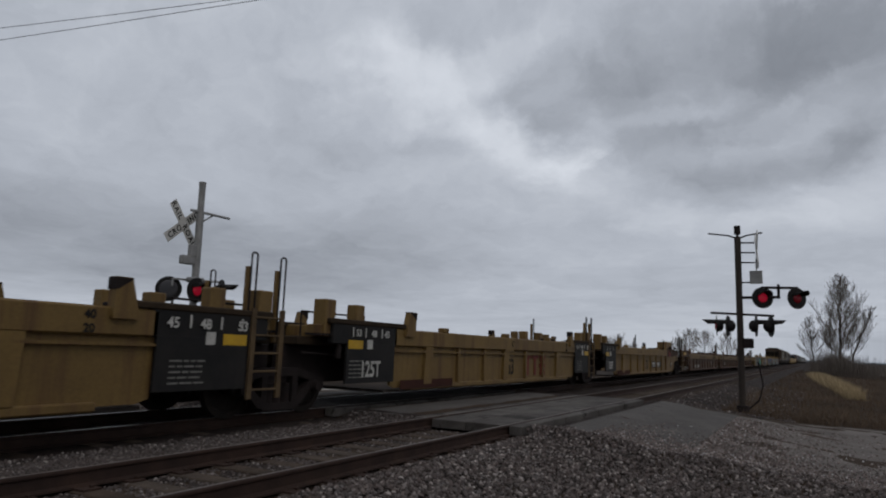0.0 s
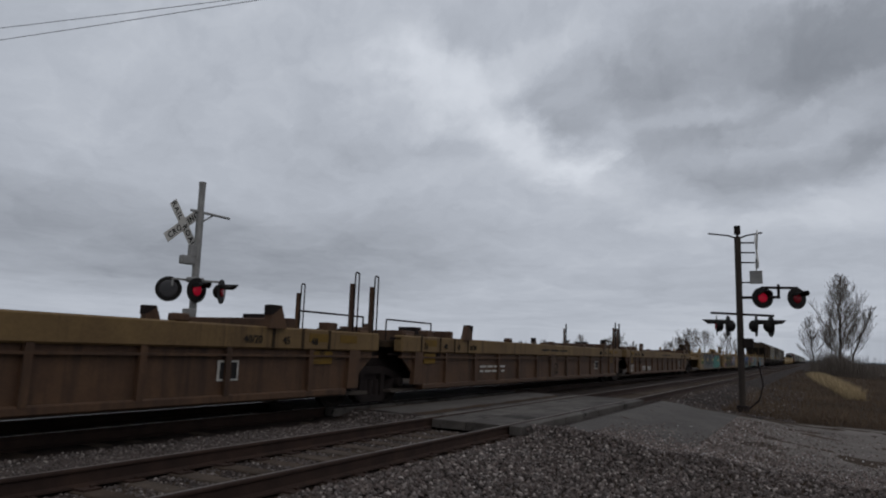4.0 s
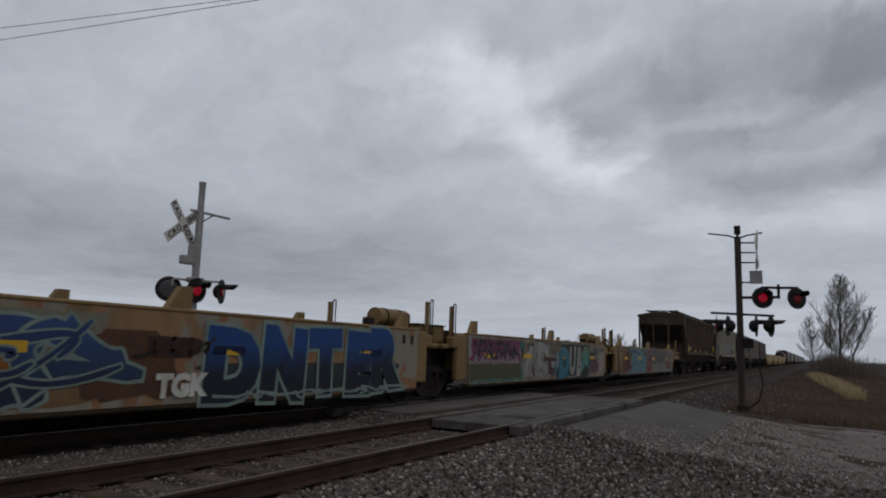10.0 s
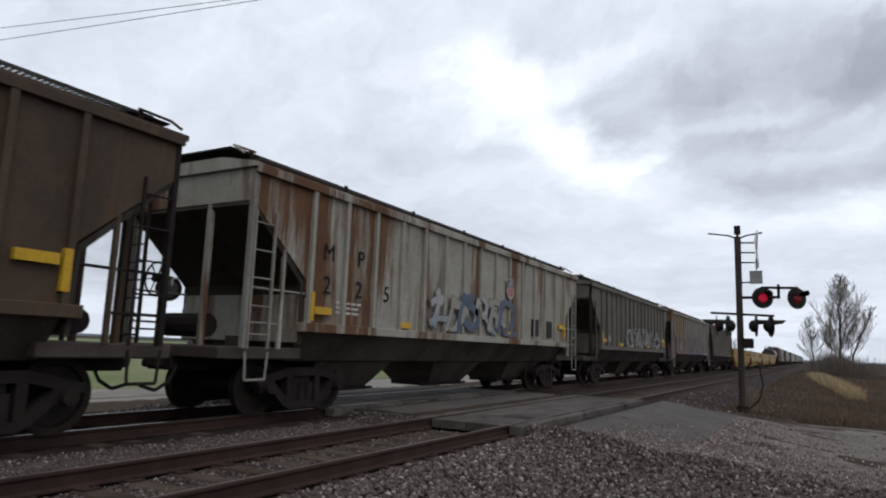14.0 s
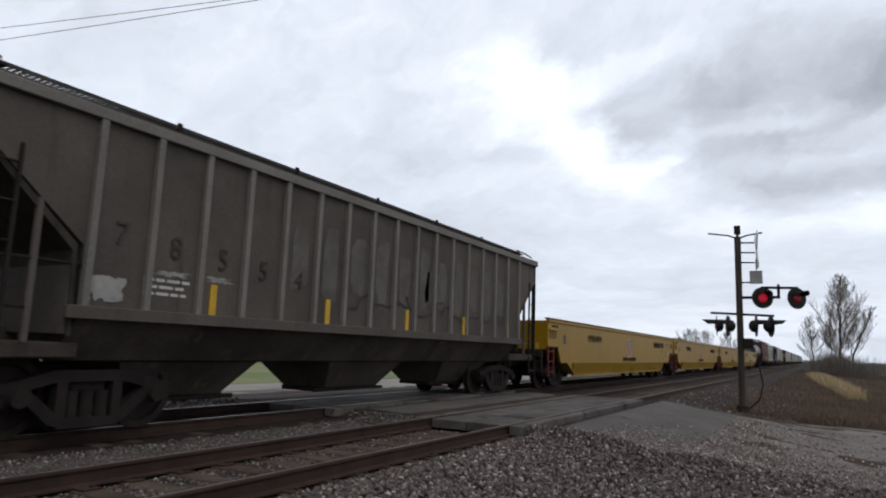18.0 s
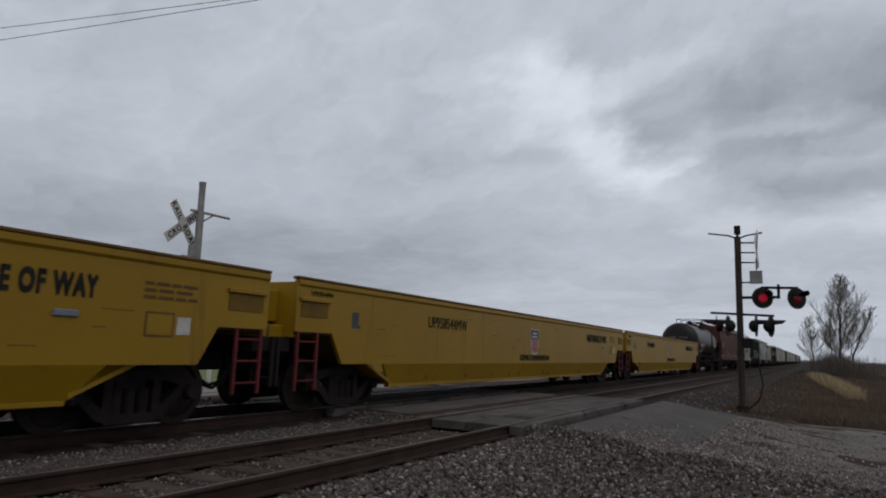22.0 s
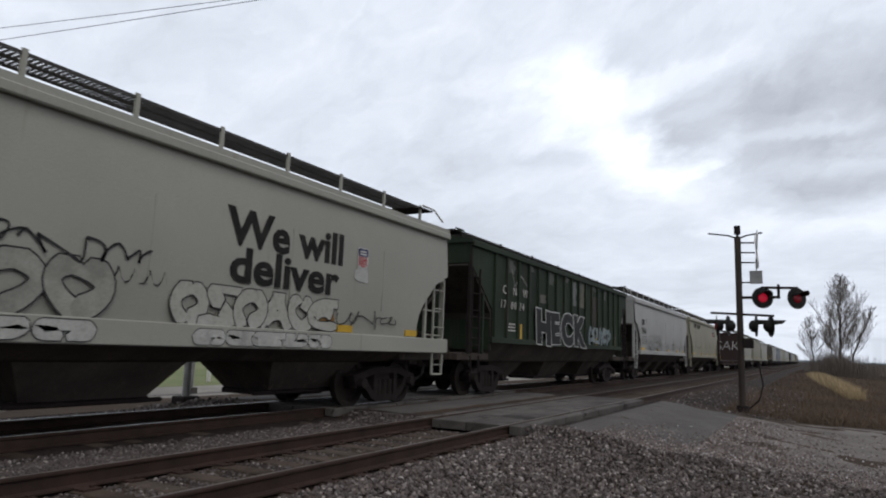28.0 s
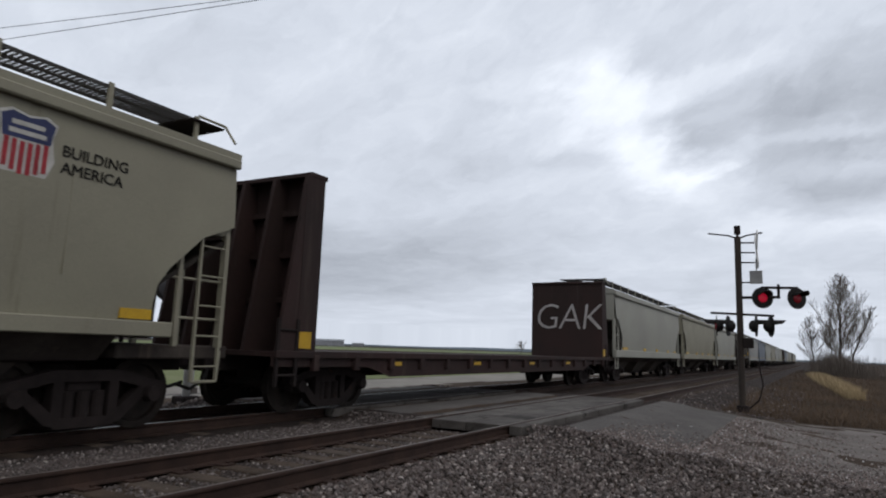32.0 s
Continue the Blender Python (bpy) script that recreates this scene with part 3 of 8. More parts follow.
stones("ballast_stones", scatter(46000, -1.0, 12, -2.9, 4.25, 3, thinning) + scatter(3500, 19.6, 40, 0.5, 4.3, 4), 0.010, 0.034, 11, "loose dark crushed stone with pale chips beside the rails", 1.16)
def strewn(n, seed):
    """Chippings on the dusty road, thick along the seam with the newer paving and thinning out from it."""
    rnd = random.Random(seed)
    return [(x, y, rise(x, y) + 0.014) for x, y in ((rnd.uniform(10.8, 18.0), 1.72 - rnd.expovariate(1.1)) for _ in range(n))]


stones("road_chippings", strewn(3500, 19), 0.006, 0.02, 16, "pale chippings strewn over the dusty road", 2.2)
stones("spilled_stones", spill(9000, 9), 0.006, 0.022, 15, "small stone strewn over the edge of the road", 2.0)
stones("crib_stones", scatter(7000, 2, 10.2, 4.52, 5.9, 5, lift=0.004), 0.008, 0.026, 12, "stone packed between the ties of the near track", 0.95)
stones("middle_stones", scatter(24000, 2, 10.3, 6.05, 7.75, 6, lambda x, y: SOFT.random() < (7.75 - y) / 0.9, lift=0.042), 0.009, 0.028, 13, "pale crushed stone between the two tracks", 0.85)
stones("far_side_stones", scatter(5000, 2, 26, 10.2, 14, 7, lambda x, y: not ROAD0 < x < ROAD1), 0.015, 0.045, 14, "loose stone on the far shoulder of the tracks")


# ---- far things ----
def hills():
    bm = bmesh.new()
    rnd = random.Random(4)
    top = []
    n = 70
    for i in range(n + 1):
        az = radians(-25 + 110 * i / n)
        h = 7 + 10 * max(0, math.sin(i * 0.23 + 1.2)) + rnd.uniform(0, 3)
        top.append((math.cos(az) * 4500, math.sin(az) * 4500, h))
    lo = [bm.verts.new((x, y, -4)) for x, y, h in top]
    up = [bm.verts.new((x * 1.01, y * 1.01, h)) for x, y, h in top]
    back = [bm.verts.new((x * 1.04, y * 1.04, -4)) for x, y, h in top]
    for i in range(n):
        bm.faces.new((lo[i], lo[i + 1], up[i + 1], up[i]))
        bm.faces.new((up[i], up[i + 1], back[i + 1], back[i]))
    tagged(part("backdrop", bm, "hill"), "low hills on the horizon, haze painted into their colour", "hills", kind="structure")


hills()


def limb(verts, faces, p, q, r0, r1, n=4):
    d = (q - p).normalized()
    a = d.orthogonal().normalized()
    b = d.cross(a)
    i0 = len(verts)
    for c, r in ((p, r0), (q, r1)):
        for k in range(n):
            t = 2 * math.pi * k / n
            verts.append(c + (a * math.cos(t) + b * math.sin(t)) * r)
    for k in range(n):
        faces.append((i0 + k, i0 + (k + 1) % n, i0 + n + (k + 1) % n, i0 + n + k))


def bare_tree(x, y, z, height, seed, label, width=0.3, lean=(0.0, 0.0), branches=40, low=0.14, shoots=3, fine=0.013):
    """A leafless tree: a tapered leader from base to tip, limbs that leave it all the way up and curve skywards, and fine shoots on them."""
    rnd = random.Random(seed)
    tree = thing("bare_tree", label, "tree", pose(x, y, z), "bare trees by the tracks")
    wood, twig = ([], []), ([], [])
    n = 14
    side = [Vector((rnd.gauss(0, 0.009), rnd.gauss(0, 0.009), 0)) * height for _ in range(n + 1)]
    line = [Vector((lean[0] * (k / n) ** 1.3, lean[1] * (k / n) ** 1.3, height * k / n)) + side[k] * (k > 0) for k in range(n + 1)]
    radius = lambda f: height * 0.015 * (1 - f) ** 0.9 + fine
    for k in range(n):
        limb(*wood, line[k], line[k + 1], radius(k / n), radius((k + 1) / n), 7)

    def shoot(p, d, length, r, count, rest):
        """A bent run of short pieces that rises as it goes, with ever finer ones leaving it."""
        for k in range(count):
            d = (d + Vector((rnd.gauss(0, 0.12), rnd.gauss(0, 0.12), rnd.uniform(0.04, 0.2)))).normalized()
            q = p + d * length / count
            ra, rb = max(r * (1 - 0.8 * k / count), fine * 0.8), max(r * (1 - 0.8 * (k + 1) / count), fine * 0.7)
            limb(*(wood if r > 0.03 else twig), p, q, ra, rb, 4 if r > 0.03 else 3)
            if rest and (k or count < 5):
                for _ in range(shoots if rest > 1 else 2):
                    a = rnd.uniform(0, math.tau)
                    out = Vector((math.cos(a), math.sin(a), rnd.uniform(-0.15, 0.9))).normalized()
                    shoot(q, (d * 0.85 + out * 0.7 + Vector((0, 0, 0.2))).normalized(), length * rnd.uniform(0.24, 0.46) * (1 - 0.35 * k / count), r * 0.42, 3 if rest > 1 else 2, rest - 1)
            p = q

    for i in range(branches):
        f = low + (0.97 - low) * (i + rnd.random()) / branches
        k = min(int(f * n), n - 1)
        p = line[k].lerp(line[k + 1], f * n - k)
        swell = math.sin(math.pi * min(1.0, 0.2 + 0.76 * f)) ** 0.8 * (1.3 - 0.85 * f)
        a = i * 2.4 + rnd.uniform(-0.5, 0.5)
        up = rnd.uniform(0.35, 1.15) + 0.5 * f
        d = Vector((math.cos(a), math.sin(a), up)).normalized()
        shoot(p, d, width * height * swell * rnd.uniform(0.75, 1.25) * (1.0 + 0.15 * up), radius(f) * rnd.uniform(0.22, 0.36), 6, 2)
    for name, (v, f), mat in (("trunk", wood, "bark"), ("crown", twig, "twig")):
        me = bpy.data.meshes.new(name)
        me.from_pydata(v, [], f)
        part(name, me, mat, tree)
    return tree


bare_tree(110, -3.2, -0.5, 14.3, 5, "tall leafless tree with a fine egg-shaped crown", 0.28, (0, -0.6), 64, 0.12, 4, 0.0115)
bare_tree(113, 0.1, -0.5, 8.5, 8, "slim leafless tree near the track bed", 0.26, (0, 0.2), 34, 0.14, 3, 0.012)
bare_tree(109, -4.2, -0.6, 9.6, 14, "leaning leafless tree at the edge of the brush", 0.3, (0, -3.4), 30, 0.22, 3, 0.012)
bare_tree(106, -2.3, -0.6, 7.0, 23, "young leafless tree close to the tall one", 0.34, (0, 0.5), 28, 0.14, 3, 0.012)
bare_tree(60, -8.6, -0.7, 3.2, 21, "low leafless shrub by the field", 0.45, (0, -0.8), 12, 0.1)
for i, (az, el, d) in enumerate(((8.8, 2.3, 210), (7.7, 2.2, 240), (9.6, 1.6, 230), (14.4, 1.75, 260), (13.2, 1.1, 280), (15.2, 1.3, 265), (17.5, 1.5, 270), (18.6, 1.1, 300), (20.5, 1.0, 320), (22.5, 0.9, 330), (6.0, 2.0, 260), (5.0, 1.5, 300), (10.4, 1.2, 250))):
    a = radians(az)
    bare_tree(d * math.cos(a), d * math.sin(a), -0.6, d * math.tan(radians(el)) + 1.6, 40 + i, "small leafless tree beyond the tracks", 0.42, (0, 0), 24, 0.1, 3, 0.022)


def blades(name, spots, low, high, width, material, seed, label, lean=0.35):
    rnd = random.Random(seed)
    v, f = [], []
    for x, y, z in spots:
        h = rnd.uniform(low, high)
        a = rnd.uniform(0, math.tau)
        dx, dy = math.cos(a), math.sin(a)
        lx, ly = rnd.gauss(0, lean) * h, rnd.gauss(0, lean) * h
        w = width * rnd.uniform(0.6, 1.4)
        i = len(v)
        v += [(x - dx * w, y - dy * w, z), (x + dx * w, y + dy * w, z), (x + lx * .4 + dx * w * .7, y + ly * .4 + dy * w * .7, z + h * .6), (x + lx * .4 - dx * w * .7, y + ly * .4 - dy * w * .7, z + h * .6), (x + lx, y + ly, z + h)]
        f += [(i, i + 1, i + 2, i + 3), (i + 3, i + 2, i + 4)]
    me = bpy.data.meshes.new(name)
    me.from_pydata(v, [], f)
    return tagged(part(name, me, material), label, "grass", kind="stuff")


def verge():
    rnd = random.Random(31)
    dry, pale, tall = [], [], []
    for _ in range(52000):
        x = 20.5 + 110 * rnd.random() ** 1.6
        y = 3.0 - rnd.random() ** 1.2 * (6 + x * 0.16)
        if y < 2.4:
            dry.append((x, y, rise(x, y) - 0.02))
    for _ in range(8000):
        x = 36 + 54 * rnd.random() ** 1.3
        y = rnd.gauss(-1.62 + (x - 36) * 0.0296, 0.17 + (x - 36) * 0.004)
        pale.append((x, y, rise(x, y) - 0.02))
    for _ in range(9000):
        x = rnd.uniform(98, 125)
        y = rnd.gauss(-2.9, 1.3) if rnd.random() < 0.85 else rnd.uniform(-12, 0.6)
        tall.append((x, y, rise(x, y)))
    blades("dry_grass", dry, 0.05, 0.24, 0.009, "dry_grass", 1, "matted dry brown grass and weeds on the verge")
    blades("pale_reeds", pale, 0.2, 0.68, 0.012, "reed", 2, "pale straw-coloured reeds in a drift")
    blades("brush", tall, 0.4, 3.4, 0.014, "twig", 3, "dark leafless brush under the trees", 0.25)


verge()


def wires():
    """Two wires along the road, between two poles that stand well off to either side."""
    spans = (((8.40, 18.53, 9.2), (10.09, 11.63, 9.2)), ((8.35, 18.33, 8.8), (9.87, 10.46, 8.8)))
    for (xa, ya, h), (xb, yb, _) in spans:
        slope = (xa - xb) / (ya - yb)
        pts = [(xa + slope * (y - ya), y, h + 0.0007 * (y - 15) ** 2) for y in range(-40, 56, 5)]
        tagged(part("power_line", tube(bmesh.new(), pts, 0.008, 5), "wire"), "thin overhead wire along the road", "wire", "overhead wires")
    for x, y, top in ((0.35, 55, 11.8), (21.0, -40, 13.0)):
        p = thing("utility_pole", "weathered wooden utility pole by the road", "pole", pose(x, y, -0.9), "utility poles")
        part("post", rod(bmesh.new(), (0, 0, 0), (0, 0, top), 0.15, 10, 0.11), "timber", p)
        part("crossarm", boxes((-1.8, 1.8, -0.06, 0.06, 11.08 if y > 0 else 12.12, 11.2 if y > 0 else 12.24)), "timber", p)
        part("crossarm", boxes((-1.8, 1.8, -0.06, 0.06, 10.7 if y > 0 else 11.74, 10.82 if y > 0 else 11.86)), "timber", p)


wires()


def far_sheds():
    for az, d, w, h, mat in ((39.6, 900, 60, 9, "roofing"), (36.5, 1100, 20, 6, "roofing")):
        a = radians(az)
        s = thing("shed", "long low shed far across the field", "building", pose(d * math.cos(a), d * math.sin(a), -0.6, 0, 0, az - 90))
        part("wall", boxes((-w / 2, w / 2, 0, 12, 0, h * 0.7)), mat, s)
        bm = prism_x(bmesh.new(), [(-0.5, h * 0.7), (12.5, h * 0.7), (6, h)], -w / 2, w / 2)
        part("roof", bm, "roofing", s)


far_sheds()


def marker_post():
    p = thing("utility_marker", "grey square utility post beyond the far track", "post", pose(14.9, 17.6, -0.5))
    part("post", boxes((-0.06, 0.06, -0.06, 0.06, 0, 1.3), bevel=0.01), "steel", p)
    part("foot", boxes((-0.16, 0.16, -0.16, 0.16, 0, 0.18), bevel=0.02), "concrete", p)
    q = thing("white_marker", "short white marker in the grass", "marker", pose(19.5, 22, -0.52))
    part("stake", boxes((-0.07, 0.07, -0.07, 0.07, 0, 0.6), bevel=0.02), "white", q)


marker_post()


# ---- crossing signals ----
def lamp_unit(parent, x, y, z, turn, lens, shade=True):
    """One flasher: round black target, deep visor and red lens. It faces along -y before it is turned."""
    m = pose(x, y, z, 0, 0, turn)
    bm = bmesh.new()
    bmesh.ops.create_cone(bm, cap_ends=True, segments=32, radius1=0.285, radius2=0.285, depth=0.018, matrix=pose(0, 0.02, 0, 90))
    t = part("lamp", bm, "black", parent, "round black target with a red lens", m)
    bm = bmesh.new()
    rings = []
    for yy, r in ((0.03, 0.17), (0.14, 0.15), (0.2, 0.07)):
        rings.append([bm.verts.new((r * math.cos(math.tau * k / 20), yy, r * math.sin(math.tau * k / 20))) for k in range(20)])
    for a, b in zip(rings, rings[1:]):
        for k in range(20):
            bm.faces.new((a[k], a[(k + 1) % 20], b[(k + 1) % 20], b[k]))
    bm.faces.new(rings[-1])
    part("housing", bm, "black", t, smooth=True)
    bm = bmesh.new()
    bmesh.ops.create_uvsphere(bm, u_segments=20, v_segments=10, radius=0.125 if shade else 0.2, matrix=Matrix.Diagonal((1, 0.28 if shade else 0.12, 1, 1)))
    part("lens", bm, lens, t, "red glass lens", smooth=True)
    if shade:
        bm = bmesh.new()
        prev = None
        for k in range(13):
            a = radians(20 + 140 * k / 12)
            c, s = math.cos(a), math.sin(a)
            reach = 0.34 * (0.35 + 0.65 * max(0, s)) + 0.02
            cur = [bm.verts.new(p) for p in ((0.165 * c, 0.01, 0.165 * s), (0.17 * c, -reach, 0.17 * s), (0.178 * c, -reach, 0.178 * s), (0.173 * c, 0.01, 0.173 * s))]
            if prev:
                for i in range(4):
                    bm.faces.new((prev[i], prev[(i + 1) % 4], cur[(i + 1) % 4], cur[i]))
            prev = cur
        part("visor", bm, "black", t, smooth=True)
    return t


def crossbuck(parent, z, y, turn, x=0.0):
    hub = part("crossbuck", boxes((-0.06, 0.06, 0.03, 0.09, z - 0.12, z + 0.12), bevel=0.01), "steel", parent, "white crossing boards with black letters", pose(x, y, 0, 0, 0, turn))
    for ang, text, yy in ((-52, "RAIL  ROAD", 0.0), (38, "CROSSING", 0.02)):
        m = pose(0, yy, z) @ pose(0, 0, 0, 0, -ang, 0)
        b = part("board", boxes((-0.61, 0.61, -0.004, 0.004, -0.115, 0.115), bevel=0.002), "white", hub, m=m)
        me = words(text, 0.19, 0.004, 0, 1.22)
        w = max(v.co.x for v in me.vertices)
        part("lettering", me, "lettering_black", b, m=pose(-w / 2, -0.006, -0.065))


def signal_far():
    """The mast beyond the far track: its crossbuck faces the camera's side."""
    s = thing("crossing_signal", "grey crossing signal with crossbuck and flashers beyond the far track", "crossing signal", pose(10.35, 12.35, -0.3, 0, -0.9, 0), "crossing signals")
    bm = rod(bmesh.new(), (0, 0, 0), (0, 0, 4.45), 0.085, 16)
    rod(bm, (0, 0, 4.45), (0, 0, 5.1), 0.075, 16)
    mast = part("mast", bm, "steel", s, smooth=False)
    part("cap", rod(bmesh.new(), (0, 0, 5.06), (0, 0, 5.16), 0.082, 16), "steel", mast)
    part("base", boxes((-0.22, 0.22, -0.22, 0.22, 0, 0.25), bevel=0.03), "iron", s)
    crossbuck(s, 4.12, 0.2, 6, -0.27)
    part("arm", rods(((-0.25, 0.03, 4.46), (0.7, -0.2, 4.4)), r=0.03), "steel", s)
    part("brace", rods(((0, 0, 4.18), (0.3, -0.1, 4.42)), r=0.018), "steel", s)
    part("bell", boxes((-0.42, -0.04, -0.05, 0.1, 3.2, 3.4), (-0.22, -0.02, -0.06, 0.08, 3.38, 3.66), bevel=0.02), "steel", s, "grey signal box on the mast")
    part("cross_arm", rods(((-0.40, 0.26, 2.86), (0.46, -0.36, 2.84)), ((-0.4, 0.26, 2.86), (-0.42, 0.24, 2.7)), ((0.46, -0.36, 2.84), (0.46, -0.36, 2.7)), r=0.026), "steel", s)
    part("clamp", boxes((-0.17, 0.17, -0.14, 0.14, 2.8, 2.92), bevel=0.03), "steel", s)
    part("junction_box", boxes((-0.22, 0.02, -0.12, 0.1, 2.0, 2.2), bevel=0.02), "steel", s)
    lamp_unit(s, -0.43, 0.34, 2.63, -42, "face_dark", False)
    lamp_unit(s, -0.05, -0.16, 2.62, 4, "lens_lit")
    lamp_unit(s, 0.46, -0.4, 2.62, 30, "lens_dim")


def signal_near():
    """The mast on the camera's side of the tracks."""
    s = thing("crossing_signal", "brown crossing signal mast with two pairs of red flashers", "crossing signal", pose(21.2, 1.86, -0.46, 0, 0.3, 0) @ Matrix.Scale(1.07, 4), "crossing signals")
    mast = part("mast", rod(bmesh.new(), (0, 0, 0), (0, 0, 4.95), 0.085, 16), "oxide_mast", s)
    part("base", rod(bmesh.new(), (0, 0, 0), (0, 0, 0.32), 0.2, 16, 0.15), "iron", s)
    cap = bmesh.new()
    rod(cap, (0, 0, 4.9), (0, 0, 5.02), 0.03, 10)
    rod(cap, (0, 0, 5.02), (0, 0, 5.26), 0.085, 14)
    part("finial", cap, "iron", mast)
    part("arm", path_rod(bmesh.new(), [(-0.35, 0.72, 5.02), (-0.1, 0.22, 4.98), (0, 0, 4.9), (0.1, -0.25, 5.0), (0.25, -0.62, 5.08)], 0.022), "iron", s)
    for z in (4.78, 4.5, 4.22):
        part("bracket", rods(((0, 0, z), (0.1, -0.42, z)), r=0.022), "iron", s)
    # crossbuck seen edge-on
    cb = part("crossbuck", boxes((-0.02, 0.02, -0.5, -0.44, 4.05, 4.3)), "steel", s, "crossing boards seen edge-on")
    for ang in (-42, 42):
        part("board", boxes((-0.115, 0.115, -0.012, 0.012, -0.62, 0.62), bevel=0.002), "white", cb, m=pose(0.1, -0.47, 4.55, 0, 0, 8) @ pose(0, 0, 0, 0, ang, 0))
    part("small_sign", boxes((-0.02, 0.02, -0.6, -0.28, 3.62, 3.98), bevel=0.006), "steel", s)
    part("sign_bracket", rods(((0, 0, 3.66), (0, -0.4, 3.66)), r=0.02), "iron", s)
    # the pair that faces the camera's side
    part("lamp_arm", rods(((0, 0, 3.24), (-0.08, -0.95, 3.24)), r=0.04), "iron", s)
    part("cross_arm", rods(((-0.1, -0.55, 3.5), (-0.1, -1.45, 3.48)), ((-0.1, -0.98, 3.2), (-0.1, -0.98, 3.58)), r=0.035), "iron", s)
    lamp_unit(s, -0.16, -0.6, 3.22, -62, "lens_lit")
    lamp_unit(s, -0.16, -1.42, 3.2, -48, "lens_dim")
    # the pair across
    part("cross_arm", rods(((0, 0.75, 2.82), (0, -0.85, 2.74)), r=0.032), "iron", s)
    for y, turn in ((0.62, -172), (0.32, 172), (-0.42, 12), (-0.78, 20)):
        lamp_unit(s, 0.0, y, 2.46, turn, "lens_dim")
    part("junction_box", boxes((-0.16, 0.14, -0.32, -0.08, 1.86, 2.12), bevel=0.02), "iron", s)
    part("conduit", path_rod(bmesh.new(), [(0.0, -0.42, 1.5), (0.02, -0.52, 0.9), (0, -0.42, 0.5), (0, -0.12, 0.2)], 0.02), "iron", s)


M["ladder_ochre"] = surface("grimy_ochre_ladder", (0.13, 0.085, 0.04), (0.07, 0.046, 0.025), 0.8, 0, 2, 30, spots=RUST, spot_at=0.6)
M["well_rust"] = surface("rusted_tan_steel", (0.085, 0.048, 0.032), (0.05, 0.03, 0.022), 0.85, 0, 1.5, 20, streak=(0.11, 0.075, 0.04), amount=0.4, spots=(0.03, 0.02, 0.016), spot_at=0.62)
M["grating"] = surface("dull_galvanised_grating", (0.075, 0.073, 0.072), (0.04, 0.038, 0.037), 0.8, 0.1, 2, 30)
M["stencil_grey"] = surface("worn_stencil_paint", (0.11, 0.108, 0.10), (0.2, 0.195, 0.18), 0.8, 0, 6, 40)
# grimy yellow for scuffs and reflectors; on the pockets it paints a recess's shade
M["mw_pocket"] = surface("grimy_shaded_yellow", (0.2, 0.112, 0.008), (0.13, 0.075, 0.012), 0.7, 0, 2, 30)
M["chalk"] = surface("dusty_stencil_paint", (0.22, 0.215, 0.2), (0.12, 0.115, 0.105), 0.8, 0, 6, 40)
M["oxide_mast"] = surface("brown_mast_paint", (0.055, 0.042, 0.035), (0.035, 0.028, 0.024), 0.7, 0.2, 3, 30, streak=(0.12, 0.07, 0.045), amount=0.3)
signal_far()
signal_near()


# ---- the train: every car's x runs from its front end towards the rear, its near side is -y ----
CARS = []
HALF = 1.53


def car(name, label, category, s):
    ob = thing(name, label, category, pose(s, Y2, 0))
    CARS.append((ob, s))
    return ob


def mesh_of(name, bm, smooth=False):
    bmesh.ops.recalc_face_normals(bm, faces=bm.faces)
    me = bpy.data.meshes.new(name)
    bm.to_mesh(me)
    bm.free()
    if smooth:
        me.shade_smooth()
    return me


def wheel_mesh(r):
    bm = bmesh.new()
    prof = ((-0.07, 0.10), (-0.075, r * 0.35), (-0.02, r * 0.45), (-0.03, r * 0.8), (-0.07, r * 0.88), (-0.07, r), (0.055, r), (0.06, r + 0.028), (0.085, r + 0.026), (0.085, r * 0.86), (0.03, r * 0.8), (0.03, 0.3 * r))
    rings = [[bm.verts.new((q * math.cos(math.tau * k / 28), y, q * math.sin(math.tau * k / 28))) for k in range(28)] for y, q in prof]
    for a, b in zip(rings, rings[1:] + rings[:1]):
        for k in range(28):
            bm.faces.new((a[k], a[(k + 1) % 28], b[(k + 1) % 28], b[k]))
    bmesh.ops.create_cone(bm, cap_ends=True, segments=12, radius1=0.12, radius2=0.12, depth=0.2, matrix=pose(0, 0, 0, 90))
    return mesh_of("wheel", bm)


WR = 0.46
WHEEL = wheel_mesh(WR)
AXLE = mesh_of("axle", rod(bmesh.new(), (0, -1.0, 0), (0, 1.0, 0), 0.085, 10))


